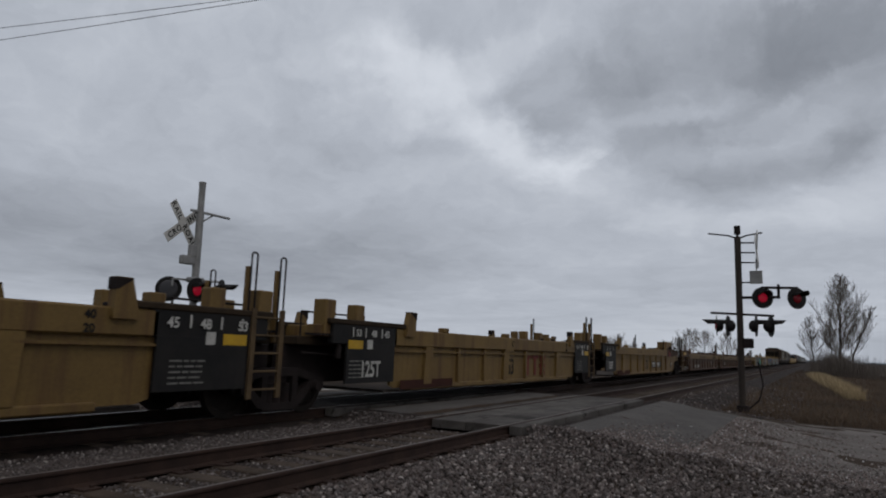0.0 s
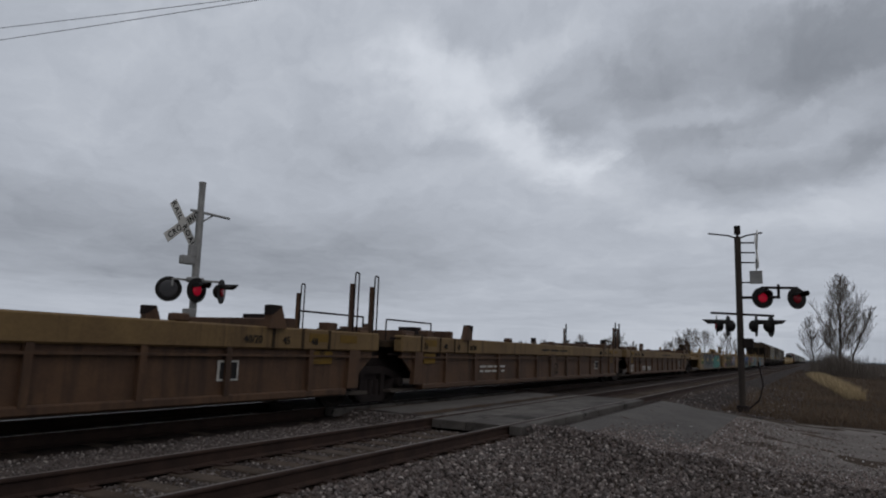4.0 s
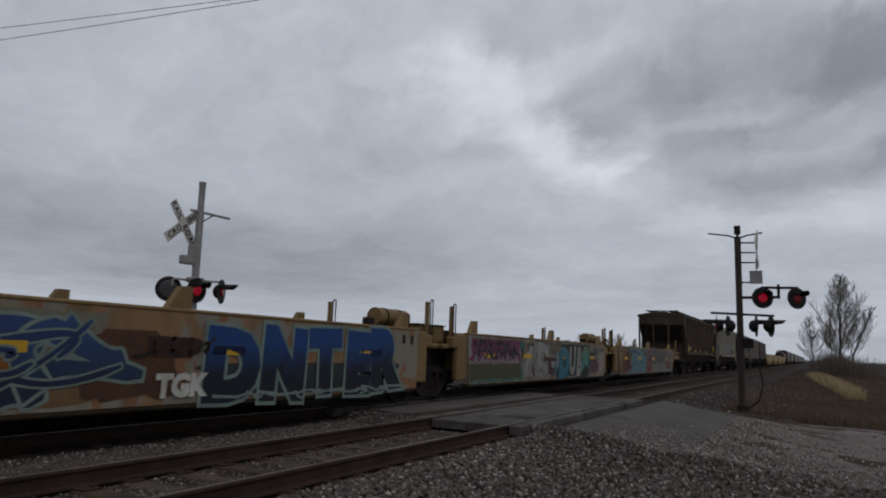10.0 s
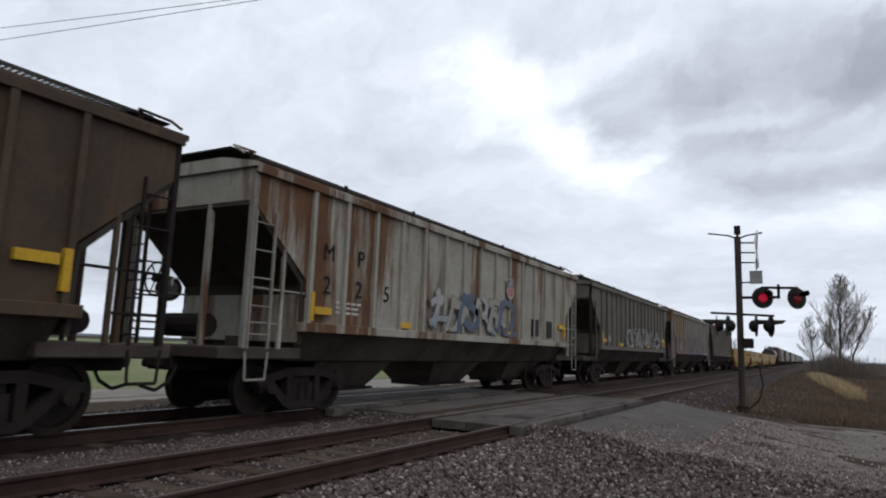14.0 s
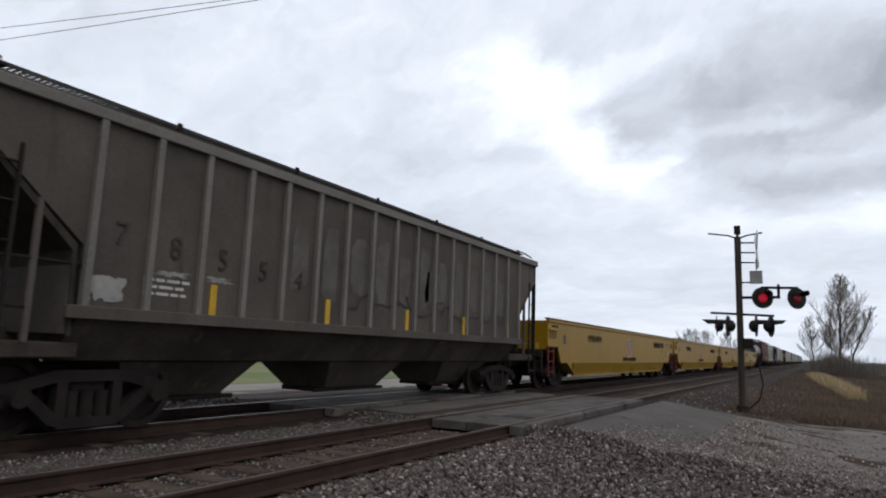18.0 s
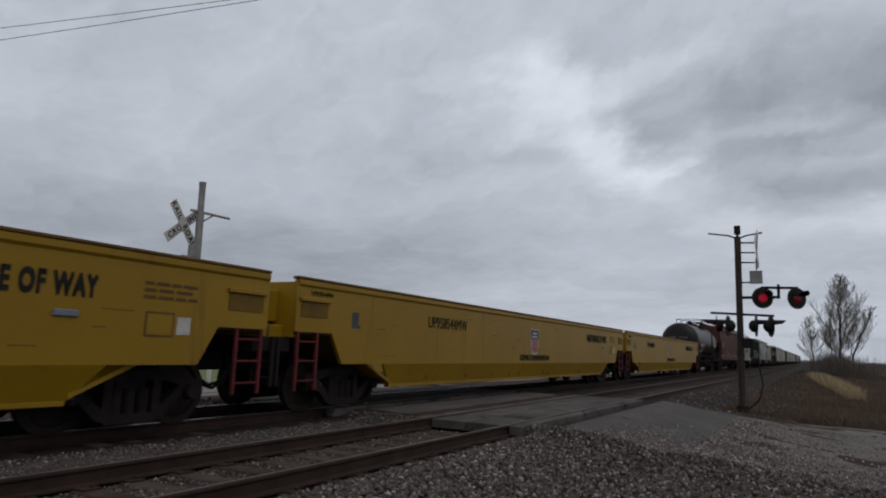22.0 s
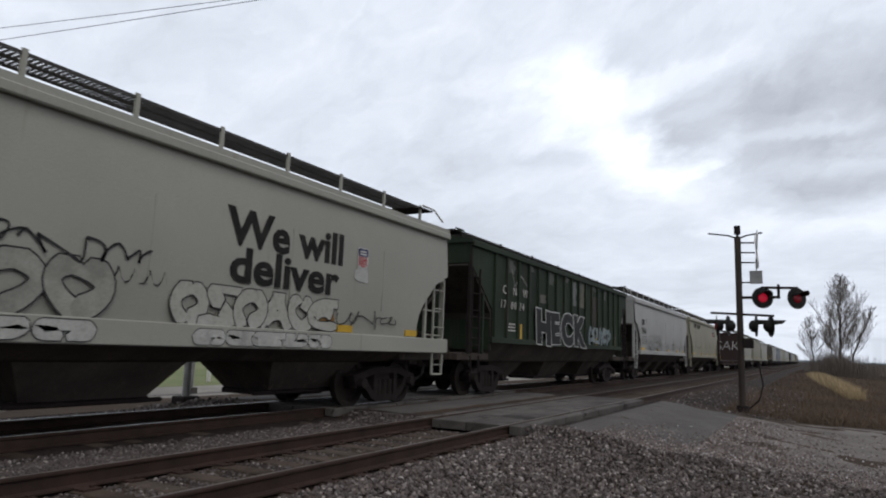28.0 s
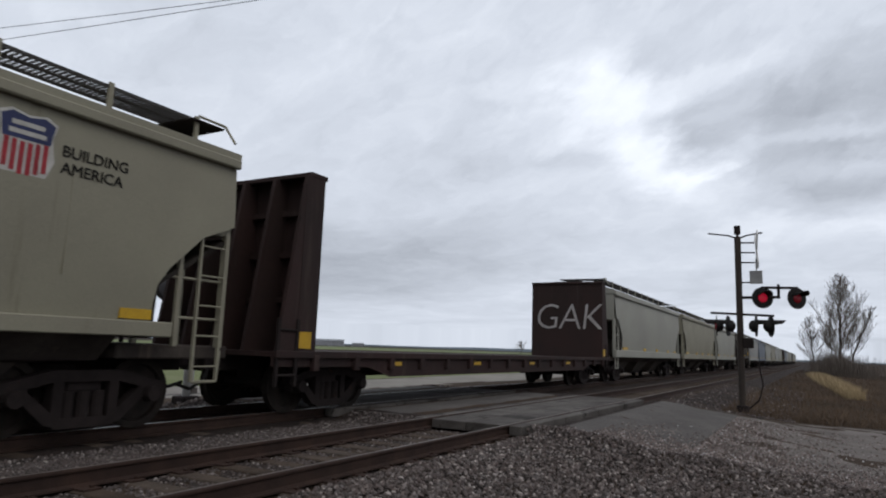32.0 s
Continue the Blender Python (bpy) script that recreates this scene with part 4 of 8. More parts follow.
def side_frame_mesh():
    bm = bmesh.new()
    y0, y1 = -0.09, 0.09
    prism(bm, [(-1.12, 0.62), (-0.9, 0.66), (-0.45, 0.78), (0.45, 0.78), (0.9, 0.66), (1.12, 0.62), (1.12, 0.5), (0.88, 0.53), (0.42, 0.64), (-0.42, 0.64), (-0.88, 0.53), (-1.12, 0.5)], y0, y1)
    for s in (-1, 1):
        prism(bm, [(s * 0.95, 0.56), (s * 0.75, 0.55), (s * 0.36, 0.22), (s * 0.36, 0.1), (s * 0.5, 0.14)], y0, y1)
        prism(bm, [(s * 0.43, 0.66), (s * 0.3, 0.66), (s * 0.3, 0.2), (s * 0.43, 0.2)], y0, y1)
        prism(bm, [(s * 1.08, 0.6), (s * 0.72, 0.58), (s * 0.76, 0.36), (s * 1.04, 0.36)], y0 + 0.02, y1 - 0.02)
        bmesh.ops.create_cone(bm, cap_ends=True, segments=14, radius1=0.12, radius2=0.1, depth=0.16, matrix=pose(s * 0.9, -0.12, WR, 90))
        bmesh.ops.create_cone(bm, cap_ends=True, segments=14, radius1=0.12, radius2=0.1, depth=0.16, matrix=pose(s * 0.9, 0.12, WR, 90))
    prism(bm, [(-0.44, 0.2), (0.44, 0.2), (0.38, 0.08), (-0.38, 0.08)], y0, y1)
    for x in (-0.2, 0, 0.2):
        rod(bm, (x, 0, 0.2), (x, 0, 0.52), 0.085, 10)
    return mesh_of("side_frame", bm)


SIDE_FRAME = side_frame_mesh()
BOLSTER = mesh_of("truck", boxes((-0.24, 0.24, -1.05, 1.05, 0.5, 0.74), (-0.3, 0.3, -0.35, 0.35, 0.6, 0.84), bevel=0.03))


def truck(parent, x):
    t = part("truck", BOLSTER, "iron", parent, m=pose(x, 0, 0))
    for s in (-1, 1):
        part("side_frame", SIDE_FRAME, "iron", t, m=pose(0, s * 1.02, 0))
        part("axle", AXLE, "iron", t, m=pose(s * 0.9, 0, WR))
        for q in (-1, 1):
            part("wheel", WHEEL, "wheelface", t, m=pose(s * 0.9, q * GAUGE / 2, WR, 0, random.Random(x + s).uniform(0, 360), 0 if q > 0 else 180))
    return t


COUPLER = mesh_of("coupler", boxes((-0.02, 0.5, -0.08, 0.08, 0.78, 0.96), (-0.22, 0.02, -0.15, 0.13, 0.76, 0.98), (-0.34, -0.2, -0.14, -0.03, 0.78, 0.96), bevel=0.025))


def coupler(parent, x, back):
    c = part("coupler", COUPLER, "iron", parent, m=pose(x, 0, 0, 0, 0, 180 if back else 0))
    hose = path_rod(bmesh.new(), [(0.1, -0.32, 0.8), (-0.05, -0.34, 0.55), (-0.25, -0.3, 0.42), (-0.45, -0.2, 0.5)], 0.028)
    part("air_hose", hose, "black", c)


def ladder(parent, x0, x1, y, z0, z1, n, material, name="ladder", r=0.02, stile=0.03):
    bm = bmesh.new()
    for x in (x0, x1):
        box(bm, x - stile, x + stile, y - 0.015, y + 0.03, z0, z1)
    ld = part(name, bm, material, parent)
    me = mesh_of("rung", rod(bmesh.new(), (x0, y, 0), (x1, y, 0), r))
    for i in range(n):
        part("rung", me, material, ld, m=pose(0, 0, z0 + (z1 - z0) * (i + 0.5) / n))
    return ld


def end_ladder(parent, x, y0, y1, z0, z1, n, material):
    bm = boxes(*[(x - 0.02, x + 0.03, y - 0.025, y + 0.025, z0, z1) for y in (y0, y1)])
    ld = part("ladder", bm, material, parent)
    me = mesh_of("rung", rod(bmesh.new(), (x, y0, 0), (x, y1, 0), 0.016))
    for i in range(n):
        part("rung", me, material, ld, m=pose(0, 0, z0 + (z1 - z0) * (i + 0.5) / n))


def brake_wheel(parent, x, y, z, r=0.28, material="iron"):
    bm = bmesh.new()
    pts = [(x, y + r * math.cos(math.tau * k / 18), z + r * math.sin(math.tau * k / 18)) for k in range(19)]
    path_rod(bm, pts, 0.018, 5)
    for k in range(6):
        a = math.tau * k / 6
        rod(bm, (x, y, z), (x, y + r * math.cos(a), z + r * math.sin(a)), 0.012, 5)
    rod(bm, (x - 0.05, y, z), (x + 0.1, y, z), 0.06, 8)
    return part("brake_wheel", bm, material, parent)


def shield(parent, x, y, z, h):
    """A striped shield badge: plain shapes."""
    w = h * 0.8
    out = [(-0.5, 0.42), (-0.3, 0.5), (0, 0.45), (0.3, 0.5), (0.5, 0.42), (0.43, 0.18), (0.5, -0.12), (0.38, -0.38), (0, -0.5), (-0.38, -0.38), (-0.5, -0.12), (-0.43, 0.18)]
    bm = prism(bmesh.new(), [(x + a * w * 1.1, z + b * h * 1.08) for a, b in out], y - 0.003, y)
    sh = part("shield", bm, "lettering_white", parent, "striped shield badge in blue, red and white")
    bm = prism(bmesh.new(), [(x + a * w, z + b * h) for a, b in ((-0.5, 0.42), (-0.3, 0.5), (0, 0.45), (0.3, 0.5), (0.5, 0.42), (0.44, 0.1), (-0.44, 0.1))], y - 0.006, y - 0.003)
    part("blue_field", bm, "shield_blue", sh)
    bm = boxes((x - w * 0.3, x + w * 0.3, y - 0.009, y - 0.006, z + h * 0.3, z + h * 0.37), (x - w * 0.34, x + w * 0.34, y - 0.009, y - 0.006, z + h * 0.17, z + h * 0.24))
    part("name_bar", bm, "lettering_white", sh)
    me = mesh_of("stripe", boxes((-w * 0.045, w * 0.045, y - 0.006, y - 0.003, -h * 0.45, h * 0.06)))
    for i in range(6):
        u = -0.36 + 0.144 * i
        part("stripe", me, "shield_red", sh, m=pose(x + u * w, 0, z + h * 0.06 * abs(u) * 2) @ Matrix.Diagonal((1, 1, 1 - 0.35 * abs(u), 1)))
    return sh


GLYPH = {}


def glyph(ch, size, fat, lean):
    """One sprayed letter's mesh, its foot and its left side at 0, and its width."""
    key = (ch, size, fat, lean)
    if key not in GLYPH:
        me = words(ch, size, fat, lean).copy()
        x0 = min(v.co.x for v in me.vertices) if me.vertices else 0
        me.transform(Matrix.Translation((-x0, 0, 0)))
        GLYPH[key] = me, max([v.co.x for v in me.vertices] or [0.3 * size])
    return GLYPH[key]


def graffiti(parent, text, x, y, z, size, fill, line, wide=1.0, fat=0.03, lean=0.15, edge=None, rim=None, gap=-0.03, jump=0.06, fit=None):
    """Sprayed letters, each on its own: a fat outline under a fill, no two at quite the same height or lean."""
    rnd = random.Random(text + str(x))
    edge = size * 0.045 if edge is None else edge
    if fit:
        wide = fit / sum(glyph(ch, size, round(fat + edge, 4), lean)[1] + gap * size for ch in text)
    at = x
    for i, ch in enumerate(text):
        me, w = glyph(ch, size, round(fat + edge, 4), lean)
        tall, turn = rnd.uniform(0.92, 1.06), rnd.uniform(-3, 3)
        m = pose(at, y - 0.004 - 0.0015 * (i % 2), z + rnd.uniform(0, jump) * size, 0, turn, 0) @ Matrix.Diagonal((wide * rnd.uniform(0.9, 1.12), 1, tall, 1))
        base = part("graffiti_letter", me if not me.users else me.copy(), None, parent, "sprayed letter", m)
        base.data.materials.clear()
        base.data.materials.append(paint(line))
        inner = glyph(ch, size, fat, lean)[0].copy()
        inner.materials.clear()
        part("fill", inner, paint(fill), base, m=pose(edge, -0.004, 0))
        if rim:
            top = glyph(ch, size, -0.03, lean)[0].copy()
            top.materials.clear()
            part("highlight", top, paint(rim), base, m=pose(edge + fat + 0.01, -0.0075, size * 0.05))
        at += (w + gap * size) * wide


# strokes of interlocking sprayed forms: start, bend and end of each, in a box of one by one
FORMS = (((0.95, 0.92, -0.35, 1.1, 0.5, 0.52), (0.5, 0.52, 1.4, 0.0, -0.1, 0.06)), ((0.92, 0.9, -0.2, 0.95, 0.05, 0.5), (0.05, 0.5, -0.1, 0.0, 0.98, 0.1), (0.1, 0.5, 0.5, 0.62, 0.85, 0.42)),
         ((0.15, 0, 0.08, 0.5, 0.26, 1), (0.25, 0.4, 0.4, 0.75, 1.05, 1), (0.3, 0.52, 0.7, 0.4, 1.12, 0)), ((0.5, 0.95, -0.25, 0.6, 0.45, 0.05), (0.5, 0.95, 1.2, 0.5, 0.45, 0.05)),
         ((0, 0, 0.3, 0.6, 0.45, 1), (0.45, 1, 0.6, 0.5, 1.05, 0), (0.1, 0.3, 0.5, 0.46, 1.0, 0.25)), ((0.15, 0, 0.05, 0.6, 0.1, 0.95), (0.1, 0.95, 1.35, 1.0, 0.3, 0.45), (0.3, 0.45, 0.8, 0.3, 1.2, 0)),
         ((0.05, 1, -0.12, -0.2, 0.5, 0.04), (0.5, 0.04, 1.12, -0.1, 0.9, 1)), ((0, 0.94, 0.5, 1.06, 1, 0.9), (1, 0.9, 0.5, 0.5, 0.05, 0.1), (0.05, 0.1, 0.5, -0.04, 1.12, 0.1)))


def ribbon(bm, st, w0, w1, grow, y, lo, hi):
    """A flared band along a bent stroke, held between two heights."""
    p, q, r = (Vector((st[i], st[i + 1])) for i in (0, 2, 4))
    prev = None
    n = 10
    for k in range(n + 1):
        t = k / n
        c = p * (1 - t) ** 2 + q * 2 * t * (1 - t) + r * t * t
        d = ((q - p) * (1 - t) + (r - q) * t).normalized()
        if k in (0, n):
            c = c + d * grow * (1 if k else -1)
        w = (w0 + (w1 - w0) * t) * (0.7 + 1.5 * (t - 0.5) ** 2) * (0.45 if k == n else 1.0) + grow
        side = Vector((-d.y, d.x)) * w
        cur = [bm.verts.new((v.x, y, min(max(v.y, lo), hi))) for v in (c + side, c - side)]
        if prev:
            bm.faces.new((prev[0], prev[1], cur[1], cur[0]))
        prev = cur


def tangle(rnd):
    """Three bent strokes at random that cross in a box of one by one: a stem, a bow and a tail."""
    u = rnd.uniform
    return ((u(0, 0.3), u(0, 0.15), u(-0.3, 0.6), u(0.3, 0.7), u(0.1, 0.7), u(0.85, 1.0)), (u(0, 0.4), u(0.6, 1), u(0.6, 1.5), u(0.3, 1.2), u(0.3, 1.1), u(0.1, 0.6)), (u(0, 0.5), u(0.05, 0.6), u(0.2, 1), u(-0.2, 0.5), u(0.8, 1.3), u(0, 0.5)))


def wild(x0, x1, z0, z1, fills, line, seed, n=5, bold=0.13, edge=0.03, accent=None, out=0.002, lap=1.12, kinds=None):
    """Interlocking sprayed forms that cannot be read, each outlined and filled."""
    def spray(parent, L):
        rnd = random.Random(seed)
        w, h = (x1 - x0) / n, z1 - z0
        for i in range(n):
            y = -HALF - (out if parent.get("bulge") is None or z1 < 1.45 else skin(parent, z1, out)) - 0.004 - 0.003 * (i % 3)
            for k, st in enumerate(FORMS[kinds[i % len(kinds)]] if kinds else tangle(rnd)):
                st = [s + rnd.gauss(0, 0.05) for s in st]
                lean = rnd.uniform(-0.1, 0.2)
                st = [x0 + w * (i - 0.06 + (st[j] + lean * (st[j + 1] - 0.5)) * lap) if j % 2 == 0 else z0 + h * st[j] for j in range(6)]
                wa, wb = bold * rnd.uniform(0.7, 1.3), bold * rnd.uniform(0.7, 1.3)
                a, b, c = bmesh.new(), bmesh.new(), bmesh.new()
                ribbon(a, st, wa, wb, edge, y - 0.0003 * k, z0 - edge, z1 + edge)
                stroke = part("sprayed_stroke", a, paint(line), parent, "sprayed stroke with a clear outline")
                ribbon(b, st, wa, wb, 0, y - 0.0012 - 0.0003 * k, z0, z1)
                part("fill", b, paint(fills[i % len(fills)]), stroke)
                if accent:
                    ribbon(c, st, wa * 0.12, wb * 0.2, 0, y - 0.0024 - 0.0003 * k, z0, z1)
                    part("accent", c, paint(accent), stroke)
                else:
                    c.free()
    return spray


def scrawl(x0, x1, z0, z1, colour, n, seed, thick=0.016, out=0.012):
    """A quick hand-sprayed scribble: one bent line that runs up and down and back over itself, with a few loose strokes."""
    def spray(parent, L):
        rnd = random.Random(seed)
        bm = bmesh.new()
        w, h = (x1 - x0) / n, z1 - z0
        y = -HALF - (out if parent.get("bulge") is None or z1 < 1.45 else skin(parent, z1, out)) - 0.006
        p = Vector((x0, z0 + h * rnd.random()))
        for i in range(2 * n):
            q = Vector((x0 + w * (i * 0.5 + rnd.uniform(0, 1.1)), z0 + h * (rnd.uniform(0.55, 1) if i % 2 else rnd.uniform(0, 0.4))))
            mid = (p + q) / 2 + Vector((rnd.gauss(0, 0.5) * w, rnd.gauss(0, 0.3) * h))
            ribbon(bm, (*p, *mid, *q), thick, thick * rnd.uniform(0.7, 1.2), 0, y, z0 - 0.05, z1 + 0.05)
            if rnd.random() < 0.35:
                e = q + Vector((rnd.uniform(-0.7, 0.9) * w, rnd.uniform(-0.5, 0.3) * h))
                ribbon(bm, (*q, *((q + e) / 2), *e), thick, thick, 0, y, z0 - 0.05, z1 + 0.05)
            p = q
        tagged(part("sprayed_scribble", bm, paint(colour), parent), kind="stuff")
    return spray


def spikes(x0, x1, z0, z1, colour, n, out=0.002):
    """A row of sprayed points that stand on a line."""
    def spray(parent, L):
        rnd = random.Random(n)
        w = (x1 - x0) / n
        for i in range(n):
            top = z0 + (z1 - z0) * rnd.uniform(0.5, 1)
            bm = prism(bmesh.new(), [(x0 + w * i, z0), (x0 + w * (i + 1), z0), (x0 + w * (i + rnd.uniform(0.3, 0.8)), top)], -HALF - out - 0.006, -HALF - out - 0.004)
            part("sprayed_point", bm, paint(colour), parent)
    return spray


def block(x0, x1, z0, z1, colour, seed, out=0.001):
    """An area rolled over with paint, its edges not quite straight."""
    def roll(parent, L):
        rnd = random.Random(seed)
        n = 14
        top = [(x0 + (x1 - x0) * k / n, z1 - abs(rnd.gauss(0, 0.025))) for k in range(n + 1)]
        low = [(x1 - (x1 - x0) * k / n, z0 + abs(rnd.gauss(0, 0.025))) for k in range(n + 1)]
        for k in range(1, 6):
            top.append((x1 + rnd.gauss(0, 0.06), z1 - (z1 - z0) * k / 6))
            low.append((x0 + rnd.gauss(0, 0.06), z0 + (z1 - z0) * k / 6))
        part("rolled_paint", prism(bmesh.new(), low + top, -HALF - out - 0.001 - 0.0004 * (seed % 5), -HALF - out + 0.004), paint(colour), parent)
    return roll


def splash(parent, x, y, z, w, h, colour, seed, lobes=16):
    """A ragged patch of spray paint."""
    rnd = random.Random(seed)
    pts = []
    for k in range(lobes * 2):
        a = math.tau * k / (lobes * 2)
        r = 1 + rnd.uniform(-0.1, 0.09) + 0.09 * math.sin(3 * a + seed)
        c, s = math.cos(a), math.sin(a)
        pts.append((x + w / 2 * r * math.copysign(abs(c) ** 0.55, c), min(max(z + h / 2 * r * math.copysign(abs(s) ** 0.55, s), z - h / 2), z + h / 2)))
    return part("paint_patch", prism(bmesh.new(), pts, y - 0.002 - 0.0004 * (seed % 4), y), paint(colour), parent)


def swoosh(parent, x, y, z, w, h, colour, seed, thick=0.06, turns=2.2):
    """A sprayed line that curls along."""
    rnd = random.Random(seed)
    ph = rnd.uniform(0, 6)
    bm = bmesh.new()
    prev = None
    for k in range(26):
        t = k / 25
        a = turns * math.tau * t + ph
        px = x + w * t + 0.12 * w * math.cos(a) / turns
        pz = z + h * 0.5 * math.sin(a)
        n = thick * (0.6 + 0.4 * math.sin(a * 0.5 + ph))
        cur = (bm.verts.new((px - n * 0.6, y - 0.0065, pz + n)), bm.verts.new((px + n * 0.6, y - 0.0065, pz - n)))
        if prev:
            bm.faces.new((prev[0], prev[1], cur[1], cur[0]))
        prev = cur
    return part("sprayed_line", bm, paint(colour), parent)


# ---- covered hoppers ----
def running_board(parent, L, y, z, material, eave, posts):
    bm = bmesh.new()
    for s in (-1, 1):
        for yy in (y, y - 0.3, y - 0.6):
            box(bm, 0.15, L - 0.15, s * yy - 0.012, s * yy + 0.012, z - 0.045, z)
        x = 0.2
        while x < L - 0.2:
            box(bm, x, x + 0.022, s * (y - 0.3) - 0.3, s * (y - 0.3) + 0.3, z - 0.03, z)
            x += 0.075
    rb = part("running_board", bm, "grating", parent, "grated steel roof walkway")
    me = mesh_of("bracket", boxes((-0.035, 0.035, -0.02, 0.02, -0.02, z - eave + 0.02)))
    for k in range(posts):
        x = 0.35 + (L - 0.7) * k / (posts - 1)
        part("bracket", me, parent["paint"] if posts > 8 else "iron", rb, m=pose(x, -y, eave + 0.02))
    # end platform with a hand rail
    for x in (-0.12, L - 0.5):
        part("end_grating", boxes((x, x + 0.62, -1.0, 1.0, z - 0.05, z - 0.02)), "iron", rb)
    e = L + 0.02
    for xx in (-0.1, L + 0.1):
        part("grab_rail", path_rod(bmesh.new(), [(xx + (0.5 if xx < 1 else -0.5), -1.02, z + 0.02), (xx, -1.05, z), (xx, -1.3, eave + 0.05)], 0.022), parent["paint"], rb)


def hatch_row(parent, L, roof, n=5):
    me = mesh_of("hatch", boxes((-0.95, 0.95, -0.33, 0.33, 0, 0.1), (-0.75, 0.75, -0.05, 0.05, 0.1, 0.14), bevel=0.03))
    for k in range(n):
        part("hatch", me, parent["paint"], parent, m=pose(L * (k + 0.5) / n, 0, roof))


def bay(parent, x, wide, top, bottom, narrow, material="underside"):
    """One discharge bay: a deep upper trough that meets its neighbours, then a taper to the outlet gate."""
    bm = bmesh.new()
    mid = 0.9
    levels = ((wide, HALF - 0.06, top), (wide, 1.05, mid), (wide - narrow * 0.72, 0.95, mid - 0.03), (wide - narrow, 0.55, bottom))
    rings = [[bm.verts.new((x + sx * w / 2, sy * hw, z)) for sx, sy in ((-1, -1), (1, -1), (1, 1), (-1, 1))] for w, hw, z in levels]
    bm.faces.new(rings[0]), bm.faces.new(rings[-1][::-1])
    for up, lo in zip(rings, rings[1:]):
        for i in range(4):
            bm.faces.new((lo[i], lo[(i + 1) % 4], up[(i + 1) % 4], up[i]))
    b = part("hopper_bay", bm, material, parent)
    narrow = wide - narrow
    part("gate", boxes((x - narrow / 2 - 0.1, x + narrow / 2 + 0.1, -0.5, 0.5, bottom - 0.09, bottom + 0.005), bevel=0.012), "iron", b)
    part("gate_shaft", rods(((x - narrow / 2 - 0.3, -0.5, bottom - 0.05), (x + narrow / 2 + 0.3, -0.5, bottom - 0.05)), r=0.035), "iron", b)


def hopper_end(h, L, kind, mat, trim):
    """Posts, ladders, platform and brake gear at both ends."""
    for e, sgn in ((0.0, 1), (L, -1)):
        X = lambda a: e + sgn * a
        lo, hi = sorted((X(-0.28), X(1.55)))
        part("end_sill", boxes((lo, hi, -1.3, 1.3, 0.93, 1.12), bevel=0.02), "underside", h)
        lo, hi = sorted((X(-0.3), X(1.7)))
        part("draft_sill", boxes((lo, hi, -0.28, 0.28, 0.72, 1.0), bevel=0.02), "iron", h)
        for yy in (-1.44, -0.5, 0.5, 1.44):
            lo, hi = sorted((X(0.0), X(0.09)))
            part("corner_post", boxes((lo, hi, yy - 0.05, yy + 0.05, 1.1, (4.05 if yy < -1 else 3.45) if kind == "rib" else 2.8), bevel=0.01), trim if abs(yy) > 1 else mat, h)
        for yy in (-1.44, 1.44):
            lo, hi = sorted((X(0.78), X(0.85)))
            part("brace_post", boxes((lo, hi, yy - 0.035, yy + 0.035, 1.1, 2.75 if kind == "rib" else 2.55), bevel=0.01), mat, h)
            part("grab_bar", rods(((X(0.05), yy, 2.05), (X(1.4), yy, 2.05)), ((X(0.05), yy, 1.5), (X(0.8), yy, 1.5)), r=0.02), trim, h)
        a, b = sorted((X(0.08), X(0.52)))
        ladder(h, a, b, -1.5, 0.62 if kind != "rib" else 1.1, 2.75 if kind != "rib" else 3.3, 5, trim, r=0.013, stile=0.018)
        end_ladder(h, X(-0.06), 0.94, 1.38, 1.1, 3.9, 9, "iron")
        z0, z1, x1 = (3.4, 1.2, 1.3) if kind == "rib" else (2.72, 1.2, 1.2)
        slope = [(X(0.02), z0), (X(x1), 2.28 if kind == "rib" else 1.95), (X(x1 + 0.04), z1), (X(x1 - 0.02), z1), (X(x1 - 0.05), 2.2 if kind == "rib" else 1.9), (X(-0.004), z0 - 0.05)]
        part("slope_sheet", prism(bmesh.new(), slope, -HALF + 0.07, HALF - 0.07), "end_sheet", h, "sloping end sheet, its shade put into a dark colour")
        if kind == "rib":
            a, b = sorted((X(1.255), X(1.275)))
            part("end_panel", boxes((a, b, -HALF + 0.1, HALF - 0.1, 1.22, 2.12)), mat, h)
        part("stirrup", path_rod(bmesh.new(), [(X(0.05), -1.5, 1.05), (X(0.08), -1.5, 0.62), (X(0.5), -1.5, 0.62), (X(0.53), -1.5, 1.05)], 0.022), trim, h)
        coupler(h, X(-0.3), sgn < 0)
    brake_wheel(h, -0.08, 0.55, 2.2)
    part("air_reservoir", rod(bmesh.new(), (0.35, -0.3, 1.45), (0.35, 0.7, 1.45), 0.2, 12), "iron", h)
    part("brake_cylinder", rod(bmesh.new(), (L - 0.6, -0.5, 1.4), (L - 0.6, 0.5, 1.4), 0.17, 12), "iron", h)


